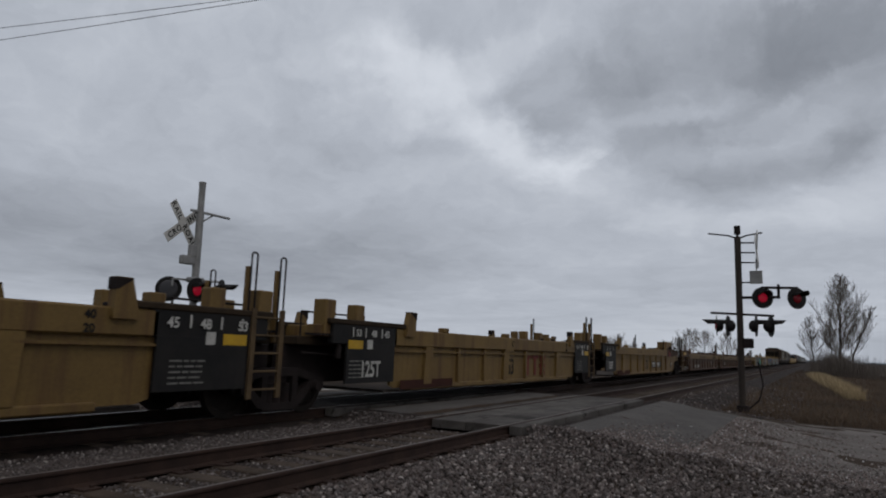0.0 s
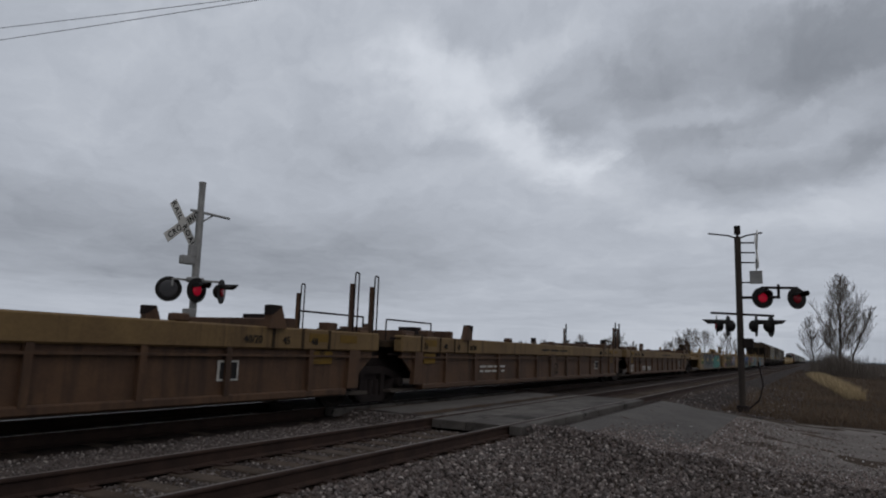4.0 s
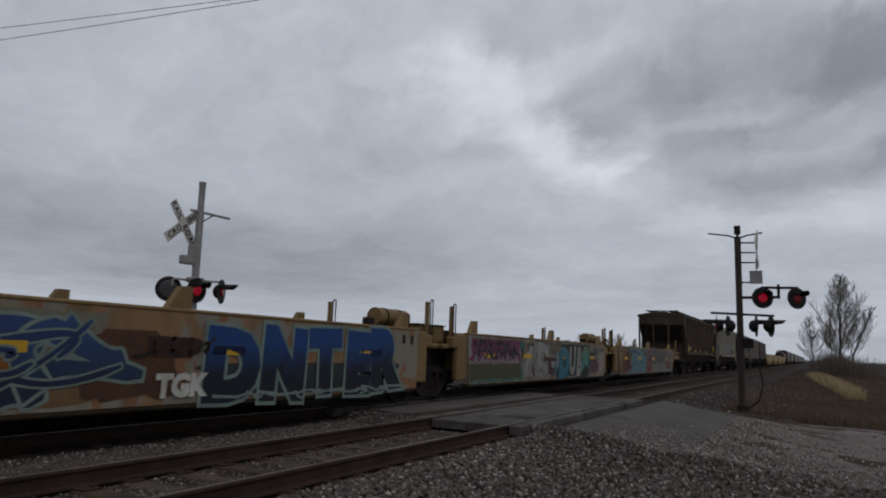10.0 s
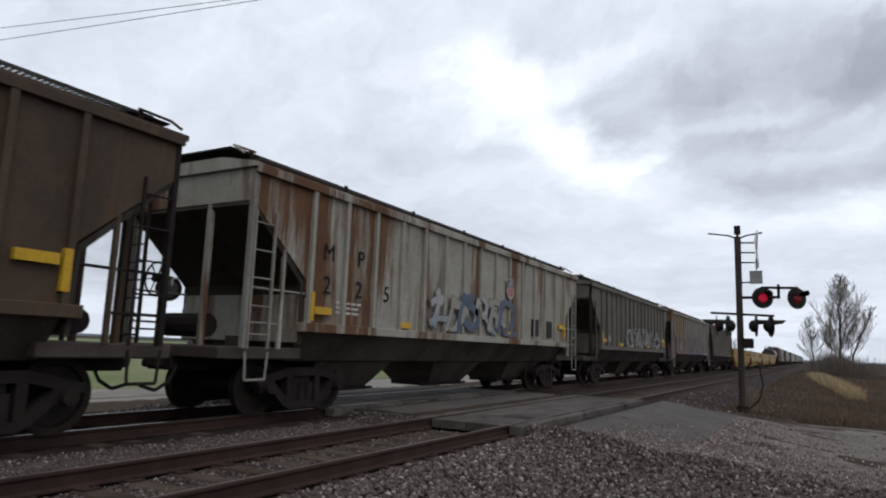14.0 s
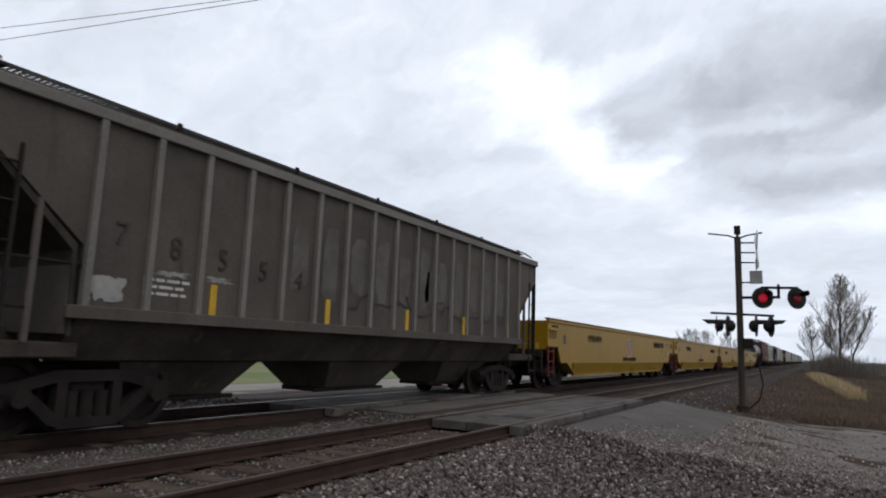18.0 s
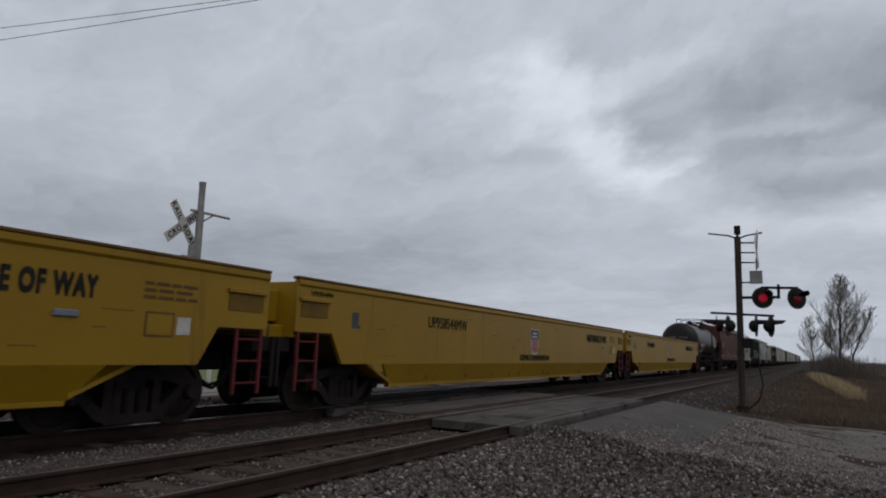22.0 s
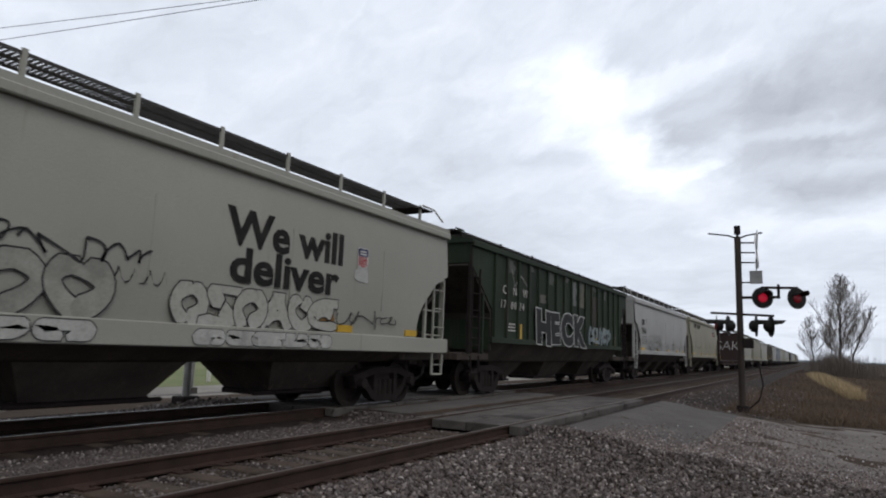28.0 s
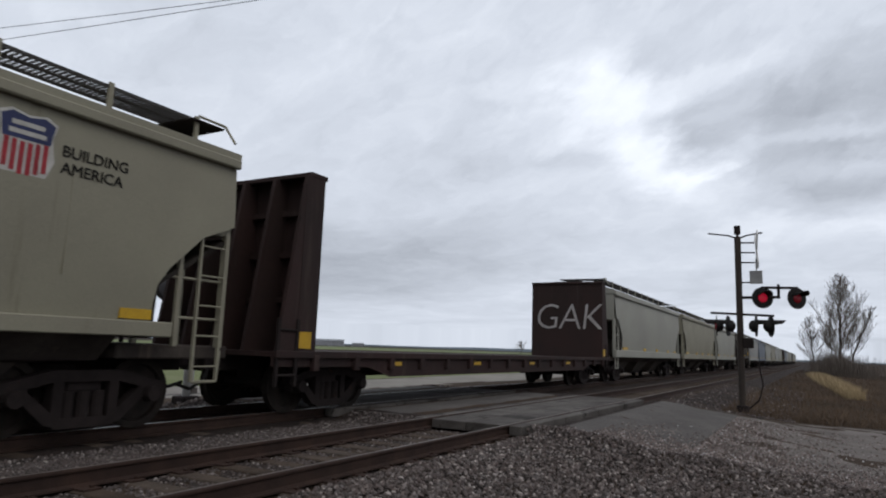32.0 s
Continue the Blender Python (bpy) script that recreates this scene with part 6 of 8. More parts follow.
def flat_well(s0, s1, label, ground, ends=(False, False), marks=(), tank=True, reach=(1.05, 1.2)):
    """A smooth-sided container well, its sides sprayed from end to end."""
    L = s1 - s0 - 0.2
    c = car("well_car", label, "well car", s0 + 0.1)
    a, b = reach[0], L - reach[1]
    mat = "well_ochre"
    for q in (-1, 1):
        y0, y1 = sorted((q * (HALF - 0.1), q * (HALF - 0.003)))
        side = part("side_sheet", prism(bmesh.new(), [(a, 1.57), (b, 1.57), (b, 0.34), (a + 0.1, 0.34)], y0, y1), ground if q < 0 else mat, c)
        part("top_chord", boxes((a, b, *sorted((q * (HALF - 0.16), q * (HALF + 0.012))), 1.56, 1.62), bevel=0.02), mat, side)
        part("bottom_chord", boxes((a + 0.1, b, *sorted((q * (HALF - 0.3), q * (HALF - 0.006))), 0.27, 0.345), bevel=0.02), "well_grime", side)
        for x in (a + 0.35, (a + b) / 2, b - 0.55):
            part("container_guide", prism(bmesh.new(), [(x - 0.24, 1.6), (x + 0.16, 1.6), (x + 0.16, 1.93), (x - 0.02, 1.93)], *sorted((q * (HALF - 0.14), q * (HALF - 0.02)))), mat, side)
        # slots are not cut: black plates give the dark of their openings
        for x in (a + 0.28, a + 0.62, b - 0.62, b - 0.3):
            part("slot", boxes((x, x + 0.11, *sorted((q * (HALF - 0.03), q * (HALF + 0.004))), 1.28, 1.46), bevel=0.003), "black", side)
    part("well_floor", boxes((a, b, -1.3, 1.3, 0.24, 0.3)), "underside", c)
    for e, sgn in ((0.0, 1), (L, -1)):
        X = lambda u: e + sgn * u
        sp = lambda u, v: tuple(sorted((X(u), X(v))))
        k = reach[0] if sgn > 0 else reach[1]
        part("end_platform", boxes((*sp(0.05, k + 0.1), -1.25, 1.25, 1.15, 1.33), bevel=0.03), "well_grime", c)
        if k > 2:
            part("platform_beam", boxes((*sp(0.3, k - 0.6), -HALF + 0.06, -HALF + 0.2, 1.05, 1.22), (*sp(0.3, k - 0.6), -HALF + 0.06, -HALF + 0.14, 1.4, 1.5), bevel=0.02), mat, c)
            part("gusset", prism(bmesh.new(), [(X(k), 1.57), (X(k - 0.55), 1.3), (X(k - 0.75), 1.1), (X(k - 0.1), 0.36), (X(k), 0.36)], -HALF + 0.02, -HALF + 0.1), mat, c)
        part("end_frame", boxes((*sp(k - 0.5, k), -HALF + 0.05, -HALF + 0.2, 0.45, 1.56), (*sp(k - 0.75, k - 0.4), -HALF + 0.05, -HALF + 0.25, 1.22, 1.5), (*sp(0.0, k - 0.7), -HALF + 0.15, -HALF + 0.3, 1.2, 1.32), bevel=0.03), mat, c)
        # dark filler boxes behind the truck, standing in for the shadow under the end
        for y in (-0.9, 0.75):
            part("frame_beam", boxes((*sp(0.0, k), y, y + 0.15, 0.45, 1.15), bevel=0.02), "iron", c)
        part("end_gusset", prism(bmesh.new(), [(X(k - 0.5), 1.15), (X(k), 1.15), (X(k), 0.45), (X(k - 0.2), 0.45)], HALF - 0.2, HALF - 0.05), mat, c)
        part("end_frame", boxes((*sp(k - 0.95, k), HALF - 0.25, HALF - 0.05, 1.1, 1.56), bevel=0.03), mat, c)
        part("end_wall", boxes((*sp(k - 0.1, k), -1.4, 1.4, 0.5, 1.6)), mat, c)
        for u, y, z in ((0.55, -1.3, 2.3),) if sgn > 0 else ((0.35, -1.3, 2.32), (0.75, 1.25, 2.3)):
            part("post", boxes((*sp(u, u + 0.08), y, y + 0.09, 1.3, z - 0.05), bevel=0.01), mat, c)
            hand_loop(c, X(u + 0.02), y - 0.03, 1.35, z, "iron", 0.08)
        part("equipment_box", boxes((*sp(0.02, 0.5), -1.12, -0.5, 1.33, 1.74), bevel=0.03), mat, c)
        part("equipment_box", boxes((*sp(0.62, 1.0), -1.05, -0.3, 1.33, 1.66), bevel=0.03), "well_grime", c)
        part("box_lid", boxes((*sp(0.0, 0.54), -1.15, -0.47, 1.735, 1.765), bevel=0.01), "iron", c)
        ec = ends[0] if sgn > 0 else ends[1]
        if ec:
            part("draft_sill", boxes((*sp(-0.15, 1.2), -0.3, 0.3, 0.72, 1.05), bevel=0.02), "iron", c)
            coupler(c, X(0.0), sgn < 0)
            truck(c, X(1.3))
        else:
            part("articulation", boxes((*sp(-0.02, 0.9), -0.35, 0.35, 0.8, 1.15), bevel=0.03), "iron", c)
    if not ends[1]:
        truck(c, L + 0.1)
    if tank:
        x = b - 0.95
        t = part("air_tank", rod(bmesh.new(), (x, -1.0, 1.83), (x + 1.1, -1.0, 1.83), 0.19, 16), mat, c)
        part("tank_strap", rods(((x + 0.25, -1.0, 1.83), (x + 0.3, -1.0, 1.83)), ((x + 0.8, -1.0, 1.83), (x + 0.85, -1.0, 1.83)), r=0.2, n=16), "iron", t)
        for row in ((x + 1.12, x + 1.3, -1.1, -0.85, 1.64, 1.95), (x - 0.3, x - 0.1, -1.1, -0.9, 1.62, 1.8)):
            part("valve", boxes(row, bevel=0.03), "iron", c)
    for x in (a + 0.9, a + 3.6, a + 6.8, b - 2.0):
        part("reflector", boxes((x, x + 0.62, -HALF - 0.017, -HALF - 0.001, 1.0, 1.13)), "stripe_yellow", c)
    for mark in marks:
        mark(c, L)
    return c


# ---- yellow work cars ----
def work_car(s0, s1, number, front=True):
    L = s1 - s0
    c = car("work_gondola", "bright yellow high-sided work car with black lettering and red ladders", "gondola car", s0)
    out = [(0, 2.28), (0, 1.4), (0.98, 1.4), (1.3, 0.86)]
    side = out + [(L - x, z) for x, z in out[::-1]]
    for q in (-1, 1):
        body = part("side_sheet", prism(bmesh.new(), side, *sorted((q * (HALF - 0.07), q * HALF))), "mw_yellow", c)
        part("top_lip", boxes((0, L, *sorted((q * (HALF - 0.12), q * (HALF + 0.035))), 2.29, 2.335), bevel=0.01), "mw_lip", body)
        part("upper_fold", prism_x(bmesh.new(), [(q * HALF, 2.16), (q * (HALF + 0.03), 2.2), (q * (HALF + 0.03), 2.28), (q * HALF, 2.28)], 0.02, L - 0.02), "mw_yellow", body)
        bm = bmesh.new()
        ring = [[bm.verts.new((x, q * (HALF - dy - t), z)) for x, dy, z in ((2.66, 0.0, 0.862), (L - 2.66, 0.0, 0.862), (L - 3.05, 0.13, 0.43), (3.05, 0.13, 0.43))] for t in (0.0, 0.05)]
        bm.faces.new(ring[0]), bm.faces.new(ring[1][::-1])
        for k in range(4):
            bm.faces.new((ring[0][k], ring[0][(k + 1) % 4], ring[1][(k + 1) % 4], ring[1][k]))
        part("lower_panel", bm, "mw_yellow", body)
        part("sill_angle", boxes((3.05, L - 3.05, *sorted((q * (HALF - 0.24), q * (HALF - 0.12))), 0.38, 0.45), bevel=0.01), "mw_yellow", body)
    part("floor", boxes((2.9, L - 2.9, -1.34, 1.34, 0.44, 0.5), (0.1, 3.0, -1.46, 1.46, 1.36, 1.42), (L - 3.0, L - 0.1, -1.46, 1.46, 1.36, 1.42)), "underside", c)
    for e, sgn in ((0.0, 1), (L, -1)):
        X = lambda u: e + sgn * u
        sp = lambda u, v: tuple(sorted((X(u), X(v))))
        ew = part("end_wall", boxes((*sp(0.02, 0.1), -HALF + 0.07, HALF - 0.07, 1.3, 2.24), bevel=0.01), "mw_yellow", c)
        part("end_panel", boxes((*sp(-0.22, 0.02), -1.1, -0.3, 1.55, 2.1), (*sp(-0.22, 0.02), 0.3, 1.1, 1.55, 2.1), (*sp(-0.3, 0.02), -1.25, 1.25, 1.28, 1.5), bevel=0.02), "mw_yellow", ew)
        # a flat plate in darker yellow: the pocket's shade is colour, not depth
        part("pocket", boxes((*sp(0.12, 0.82), -HALF - 0.012, -HALF + 0.004, 1.66, 1.92)), "mw_pocket", c, "side pocket, its recess shown by a darker yellow plate")
        part("pocket_cap", boxes((*sp(0.08, 0.86), -HALF - 0.05, -HALF, 1.92, 1.99), bevel=0.01), "mw_yellow", c)
        part("end_slope", prism(bmesh.new(), [(X(1.0), 1.38), (X(3.05), 0.46), (X(3.05), 0.52), (X(1.05), 1.42)], -1.44, 1.44), "mw_yellow", c)
        part("draft_sill", boxes((*sp(-0.3, 3.0), -0.3, 0.3, 0.72, 1.05), bevel=0.02), "iron", c)
        part("end_sill", boxes((*sp(-0.28, 0.1), -1.35, 1.35, 1.05, 1.3), bevel=0.02), "iron", c)
        a, b = sp(0.1, 0.6)
        ladder(c, a, b, -HALF + 0.02, 0.42, 1.4, 3, "red_paint", r=0.018, stile=0.028)
        end_ladder(c, X(-0.26), -1.42, -0.98, 0.5, 1.3, 3, "iron")
        coupler(c, X(-0.3), sgn < 0)
        truck(c, X(1.95))
    rnd = random.Random(int(s0))
    for k in range(18):
        x, w, z = rnd.uniform(2.2, L - 2.8), rnd.uniform(0.12, 0.5), rnd.uniform(1.0, 2.1)
        part("scuff", boxes((x, x + w, -HALF - 0.002, -HALF + 0.002, z, z + rnd.uniform(0.008, 0.018))), "mw_pocket", c)
    for k in range(8):
        x, h_ = rnd.uniform(3.4, L - 3.6), rnd.uniform(0.1, 0.22)
        part("scuff", prism(bmesh.new(), [(x, 0.52), (x + 0.025, 0.52), (x + 0.05, 0.52 + h_), (x + 0.03, 0.52 + h_)], -HALF + 0.07, -HALF + 0.13), "mw_lip", c, "rubbed upright scrape")
    letter(c, "lettering", number, 4.35, -HALF - 0.006, 1.66, 0.36, "lettering_black", fat=0.004, wide=0.88)
    letter(c, "lettering", number, 0.35, -HALF - 0.006, 2.03, 0.12, "lettering_black", wide=0.85)
    shield(c, 10.87, -HALF - 0.004, 1.5, 0.78)
    letter(c, "lettering", "KEEPING COMMUNITIES SAFE", 9.72, -HALF - 0.006, 0.95, 0.225, "lettering_black", fat=0.008, lean=0.12, wide=0.83)
    letter(c, "lettering", "MAINTENANCE OF WAY", 16.28, -HALF - 0.006, 1.67, 0.37, "lettering_black", fat=0.017, spacing=1.14, fit=2.68)
    bars(c, "stencil", L - 2.25, -HALF - 0.006, 1.9, 0.85, 3, 0.09, "mw_lip", 0.04, int(s0))
    part("blue_decal", prism(bmesh.new(), [(1.55, 1.82), (1.75, 1.82), (1.75, 1.58), (1.82, 1.58), (1.82, 1.52), (1.55, 1.52)], -HALF - 0.005, -HALF), paint((0.075, 0.09, 0.11)), c)
    part("data_panel", boxes((L - 2.2, L - 1.75, -HALF - 0.005, -HALF, 1.22, 1.55)), "mw_lip", c)
    part("data_panel", boxes((L - 2.17, L - 1.78, -HALF - 0.009, -HALF - 0.004, 1.25, 1.52)), "mw_yellow", c)
    part("placard", boxes((L - 1.7, L - 1.48, -HALF - 0.005, -HALF, 1.26, 1.5)), "lettering_white", c)
    part("tie_down", boxes((L - 3.4, L - 3.1, -HALF - 0.03, -HALF, 1.42, 1.5), bevel=0.01), "blue_grey", c)
    return c


# ---- tank car ----
def tank_car(s0, s1):
    L = s1 - s0
    c = car("tank_car", "glossy black tank car with white lettering and yellow reflectors", "tank car", s0)
    R, zc = 1.40, 2.47
    bm = bmesh.new()
    rings = []
    prof = [(0.0, 0.0), (0.016, 0.35), (0.07, 0.75), (0.17, 1.08), (0.33, 1.3), (0.55, 1.39), (0.8, R)]
    prof = prof + [(L - x, r) for x, r in prof[::-1]]
    for x, r in prof:
        rings.append([bm.verts.new((x, max(r, 0.001) * math.cos(math.tau * k / 48), zc + max(r, 0.001) * math.sin(math.tau * k / 48))) for k in range(48)])
    for p, q in zip(rings, rings[1:]):
        for k in range(48):
            bm.faces.new((p[k], p[(k + 1) % 48], q[(k + 1) % 48], q[k]))
    shell = part("tank", bm, "tank_black", c, smooth=True)
    for x in (0.8, L * 0.62, L * 0.64, L - 0.8):
        bm = bmesh.new()
        a = [[bm.verts.new((x + dx, (R + 0.008) * math.cos(math.tau * k / 48), zc + (R + 0.008) * math.sin(math.tau * k / 48))) for k in range(48)] for dx in (-0.02, 0.02)]
        for k in range(48):
            bm.faces.new((a[0][k], a[0][(k + 1) % 48], a[1][(k + 1) % 48], a[1][k]))
        part("weld_band", bm, "tank_black", shell)
    part("bottom_sill", boxes((-0.2, L + 0.2, -0.35, 0.35, 0.8, 1.1), bevel=0.02), "iron", c)
    part("side_rail", rods(((0.6, -HALF + 0.05, 1.33), (L - 0.6, -HALF + 0.05, 1.33)), ((0.6, -HALF + 0.08, 0.98), (L - 0.6, -HALF + 0.08, 0.98)), ((3.2, -HALF + 0.05, 0.72), (L - 3.2, -HALF + 0.05, 0.72)), r=0.03), "iron", c)
    part("bolster_saddle", boxes((1.35, 1.95, -1.3, 1.3, 0.9, 1.7), (L - 1.95, L - 1.35, -1.3, 1.3, 0.9, 1.7), bevel=0.04), "iron", c)
    hangers = bmesh.new()
    for k in range(9):
        x = 3.3 + (L - 6.6) * k / 8
        box(hangers, x, x + 0.05, -HALF + 0.05, -HALF + 0.1, 0.6, 1.35)
    part("hanger", hangers, "iron", c)
    part("outlet_valve", boxes((L / 2 - 0.2, L / 2 + 0.2, -0.3, 0.3, 0.4, 1.1), (L / 2 - 0.1, L / 2 + 0.1, -0.9, -0.3, 0.62, 0.78), bevel=0.03), "iron", c)
    # platform, dome and guard rail on top
    top = zc + R
    d = rod(bmesh.new(), (L * 0.46, 0, top - 0.1), (L * 0.46, 0, top + 0.22), 0.3, 20)
    dome = part("manway", d, "tank_black", c)
    part("manway_lid", rod(bmesh.new(), (L * 0.46, 0, top + 0.22), (L * 0.46, 0, top + 0.36), 0.33, 20, 0.12), "iron", dome)
    part("valve_housing", rod(bmesh.new(), (L * 0.55, -0.1, top - 0.1), (L * 0.55, -0.1, top + 0.2), 0.42, 16, 0.3), "iron", c)
    part("relief_valve", rod(bmesh.new(), (L * 0.40, -0.15, top - 0.1), (L * 0.40, -0.15, top + 0.3), 0.06, 10), "iron", c)
    x0, x1, z1 = L * 0.41, L * 0.61, top + 0.5
    rail_pts = [(x0, -0.95, z1), (x1, -0.95, z1), (x1, 0.95, z1), (x0, 0.95, z1), (x0, -0.95, z1)]
    bm = path_rod(bmesh.new(), rail_pts, 0.024)
    for x, y in ((x0, -0.95), (x0 + 0.7, -0.95), (x1 - 0.7, -0.95), (x1, -0.95), (x0, 0.95), (x1, 0.95)):
        rod(bm, (x, y, top - 0.45), (x, y, z1), 0.024)
    part("guard_rail", bm, "iron", c, "black safety railing on the tank top")
    part("platform", boxes((x0, x1, -0.95, -0.5, top - 0.22, top - 0.18), (x0, x1, 0.5, 0.95, top - 0.22, top - 0.18)), "iron", c)
    ladder(c, L * 0.57, L * 0.57 + 0.42, -HALF - 0.02, 0.9, top - 0.3, 10, "iron", r=0.014, stile=0.018)
    # markings follow the curve: set on flat bands tangent to the shell
    def tangent(z):
        sn = (z - zc) / R
        return -R * math.sqrt(max(0, 1 - sn * sn)) - 0.012, math.degrees(math.asin(sn))
    for text, x, z, size in (("FPAX  931131", 1.62, 2.05, 0.4),):
        me = words(text, size, 0.008).copy()
        for v in me.vertices:
            v.co = (x + v.co.x * 0.82, v.co.y + tangent(z + v.co.z)[0] + 0.005, z + v.co.z)
        part("lettering", me, "lettering_white", c)
    part("head_lettering", boxes(*[(-0.012, 0.06, -0.62 + 0.17 * k, -0.5 + 0.17 * k, zc + 0.18, zc + 0.3) for k in range(8) if k != 4], *[(-0.008, 0.06, -0.4 + 0.2 * k, -0.26 + 0.2 * k, zc - 0.02, zc + 0.04) for k in range(4)]), "chalk", c)
    for k, (x, z, w) in enumerate(((2.0, 1.84, 1.6), (1.9, 1.7, 2.1), (L - 1.6, 2.3, 0.8), (L - 1.6, 2.18, 0.8))):
        y, an = tangent(z)
        bars(c, "stencil", x, y, z, w, 1, 0.1, "lettering_white", 0.07, k)
    for x, z, w, hh in ((1.18, 2.3, 0.1, 0.55), (4.05, 2.15, 0.06, 0.3), (5.8, 2.1, 0.06, 0.3), (L - 2.3, 2.2, 0.4, 0.2)):
        y, an = tangent(z + hh / 2)
        part("reflector", boxes((x, x + w, -0.012, 0.0, -hh / 2, hh / 2)), "stripe_yellow", c, m=pose(0, y - 0.004, z + hh / 2, an * 0.8))
    for e, sgn in ((0.0, 1), (L, -1)):
        X = lambda u: e + sgn * u
        sp = lambda u, v: tuple(sorted((X(u), X(v))))
        part("end_platform", boxes((*sp(-0.3, 0.9), -1.4, 1.4, 1.1, 1.18)), "iron", c)
        part("end_rail", path_rod(bmesh.new(), [(X(-0.28), -1.4, 1.1), (X(-0.28), -1.4, 2.0), (X(-0.28), 1.4, 2.0), (X(-0.28), 1.4, 1.1)], 0.022), "iron", c)
        coupler(c, X(-0.35), sgn < 0)
        truck(c, X(1.65))
    return c


# ---- bulkhead flat car ----
def bulkhead_flat(s0, s1):
    L = s1 - s0
    c = car("bulkhead_flatcar", "empty oxide-brown flat car with tall braced bulkheads", "flat car", s0)
    part("deck", boxes((0, L, -HALF, HALF, 0.98, 1.06)), "oxide", c)
    for q in (-1, 1):
        part("side_sill", prism(bmesh.new(), [(0, 1.06), (L, 1.06), (L, 0.82), (L - 2.6, 0.8), (L - 3.4, 0.6), (3.4, 0.6), (2.6, 0.8), (0, 0.82)], *sorted((q * (HALF - 0.06), q * (HALF - 0.02)))), "oxide", c)
        part("stake_rail", boxes((0, L, *sorted((q * HALF, q * (HALF + 0.05))), 0.96, 1.08), bevel=0.01), "oxide", c)
        me = mesh_of("stake_pocket", boxes((-0.08, 0.08, -0.05, 0.05, 0.74, 1.02), bevel=0.015))
        for k in range(16):
            part("stake_pocket", me, "oxide", c, m=pose(1.0 + (L - 2.0) * k / 15, q * (HALF + 0.01), 0))
    for e, sgn in ((0.0, 1), (L, -1)):
        X = lambda u: e + sgn * u
        sp = lambda u, v: tuple(sorted((X(u), X(v))))
        b = part("bulkhead", prism_x(bmesh.new(), [(-HALF, 1.06), (HALF, 1.06), (HALF, 4.12), (0.5, 4.2), (-0.5, 4.2), (-HALF, 4.12)], *sp(0.86, 0.98)), "oxide", c, "tall steel end bulkhead")
        part("bulkhead_cap", boxes((*sp(0.6, 1.04), -HALF - 0.02, HALF + 0.02, 4.1, 4.18), bevel=0.01), "oxide", b)
        for y in (-1.5, -0.75, 0, 0.75, 1.5):
            part("brace", prism(bmesh.new(), [(X(0.86), 1.06), (X(0.05), 1.06), (X(0.12), 1.5), (X(0.52), 4.1), (X(0.86), 4.1)], y - 0.035, y + 0.035), "oxide", b)
        for z in (1.9, 2.7, 3.45):
            part("girt", boxes((*sp(0.74, 0.88), -1.48, 1.48, z, z + 0.1)), "oxide", b)
        part("side_plate", boxes((*sp(0.5, 0.98), -HALF - 0.012, -HALF, 1.06, 4.12)), "oxide", b)
        part("draft_sill", boxes((*sp(-0.3, 1.2), -0.3, 0.3, 0.7, 1.0), bevel=0.02), "iron", c)
        ladder(c, *sp(0.05, 0.5), -HALF - 0.02, 0.5, 1.6, 3, "iron")
        part("reflector", boxes((*sp(0.55, 0.85), -HALF - 0.02, -HALF - 0.01, 1.12, 1.4)), "stripe_yellow", c)
        coupler(c, X(-0.3), sgn < 0)
        truck(c, X(2.0))
    part("centre_sill", boxes((1, L - 1, -0.3, 0.3, 0.55, 0.98)), "iron", c)
    for x in (3.4, 7.2, 11, 14.4):
        part("reflector", boxes((x, x + 0.4, -HALF + 0.008, -HALF + 0.03, 0.82, 0.9)), "stripe_yellow", c)
    g = words("GAK", 1.55, -0.02, 0.12, 0.92).copy()
    top = part("graffiti", g, paint((0.5, 0.47, 0.46)), c, "white sprayed letters on the bulkhead", pose(L - 1.0, 1.42, 2.2, 0, 0, -90) @ Matrix.Diagonal((0.98, 1, 1, 1)))
    return c


# ---- the train, from the front to the rear ----
def grounds(name, a, b, c, scale, seed):
    """A sprayed-over ground: bands and clouds of three paints over the old yellow."""
    m, nt, bsdf = nodes_of(name)
    co = nt.nodes.new("ShaderNodeTexCoord").outputs["Object"]
    mp = nt.nodes.new("ShaderNodeMapping")
    mp.inputs["Location"].default_value = (seed * 7.3, 0, seed * 3.1)
    nt.links.new(co, mp.inputs[0])
    n1 = noise_node(nt, mp.outputs[0], scale, 3, 0.45, 1.2)
    n2 = noise_node(nt, mp.outputs[0], scale * 1.9, 3, 0.5, 1.6)
    col = blend(nt, steps(nt, n1, 0.46, 0.5), a, b)
    col = blend(nt, steps(nt, n2, 0.56, 0.6), col, c)
    dirt = noise_node(nt, stretch(nt, co, (1.5, 1.5, 0.3)), 2.0, 5)
    col = blend(nt, steps(nt, dirt, 0.5, 0.85), col, (0.09, 0.06, 0.04))
    nt.links.new(col, bsdf.inputs["Base Color"])
    bsdf.inputs["Roughness"].default_value = 0.65
    return m


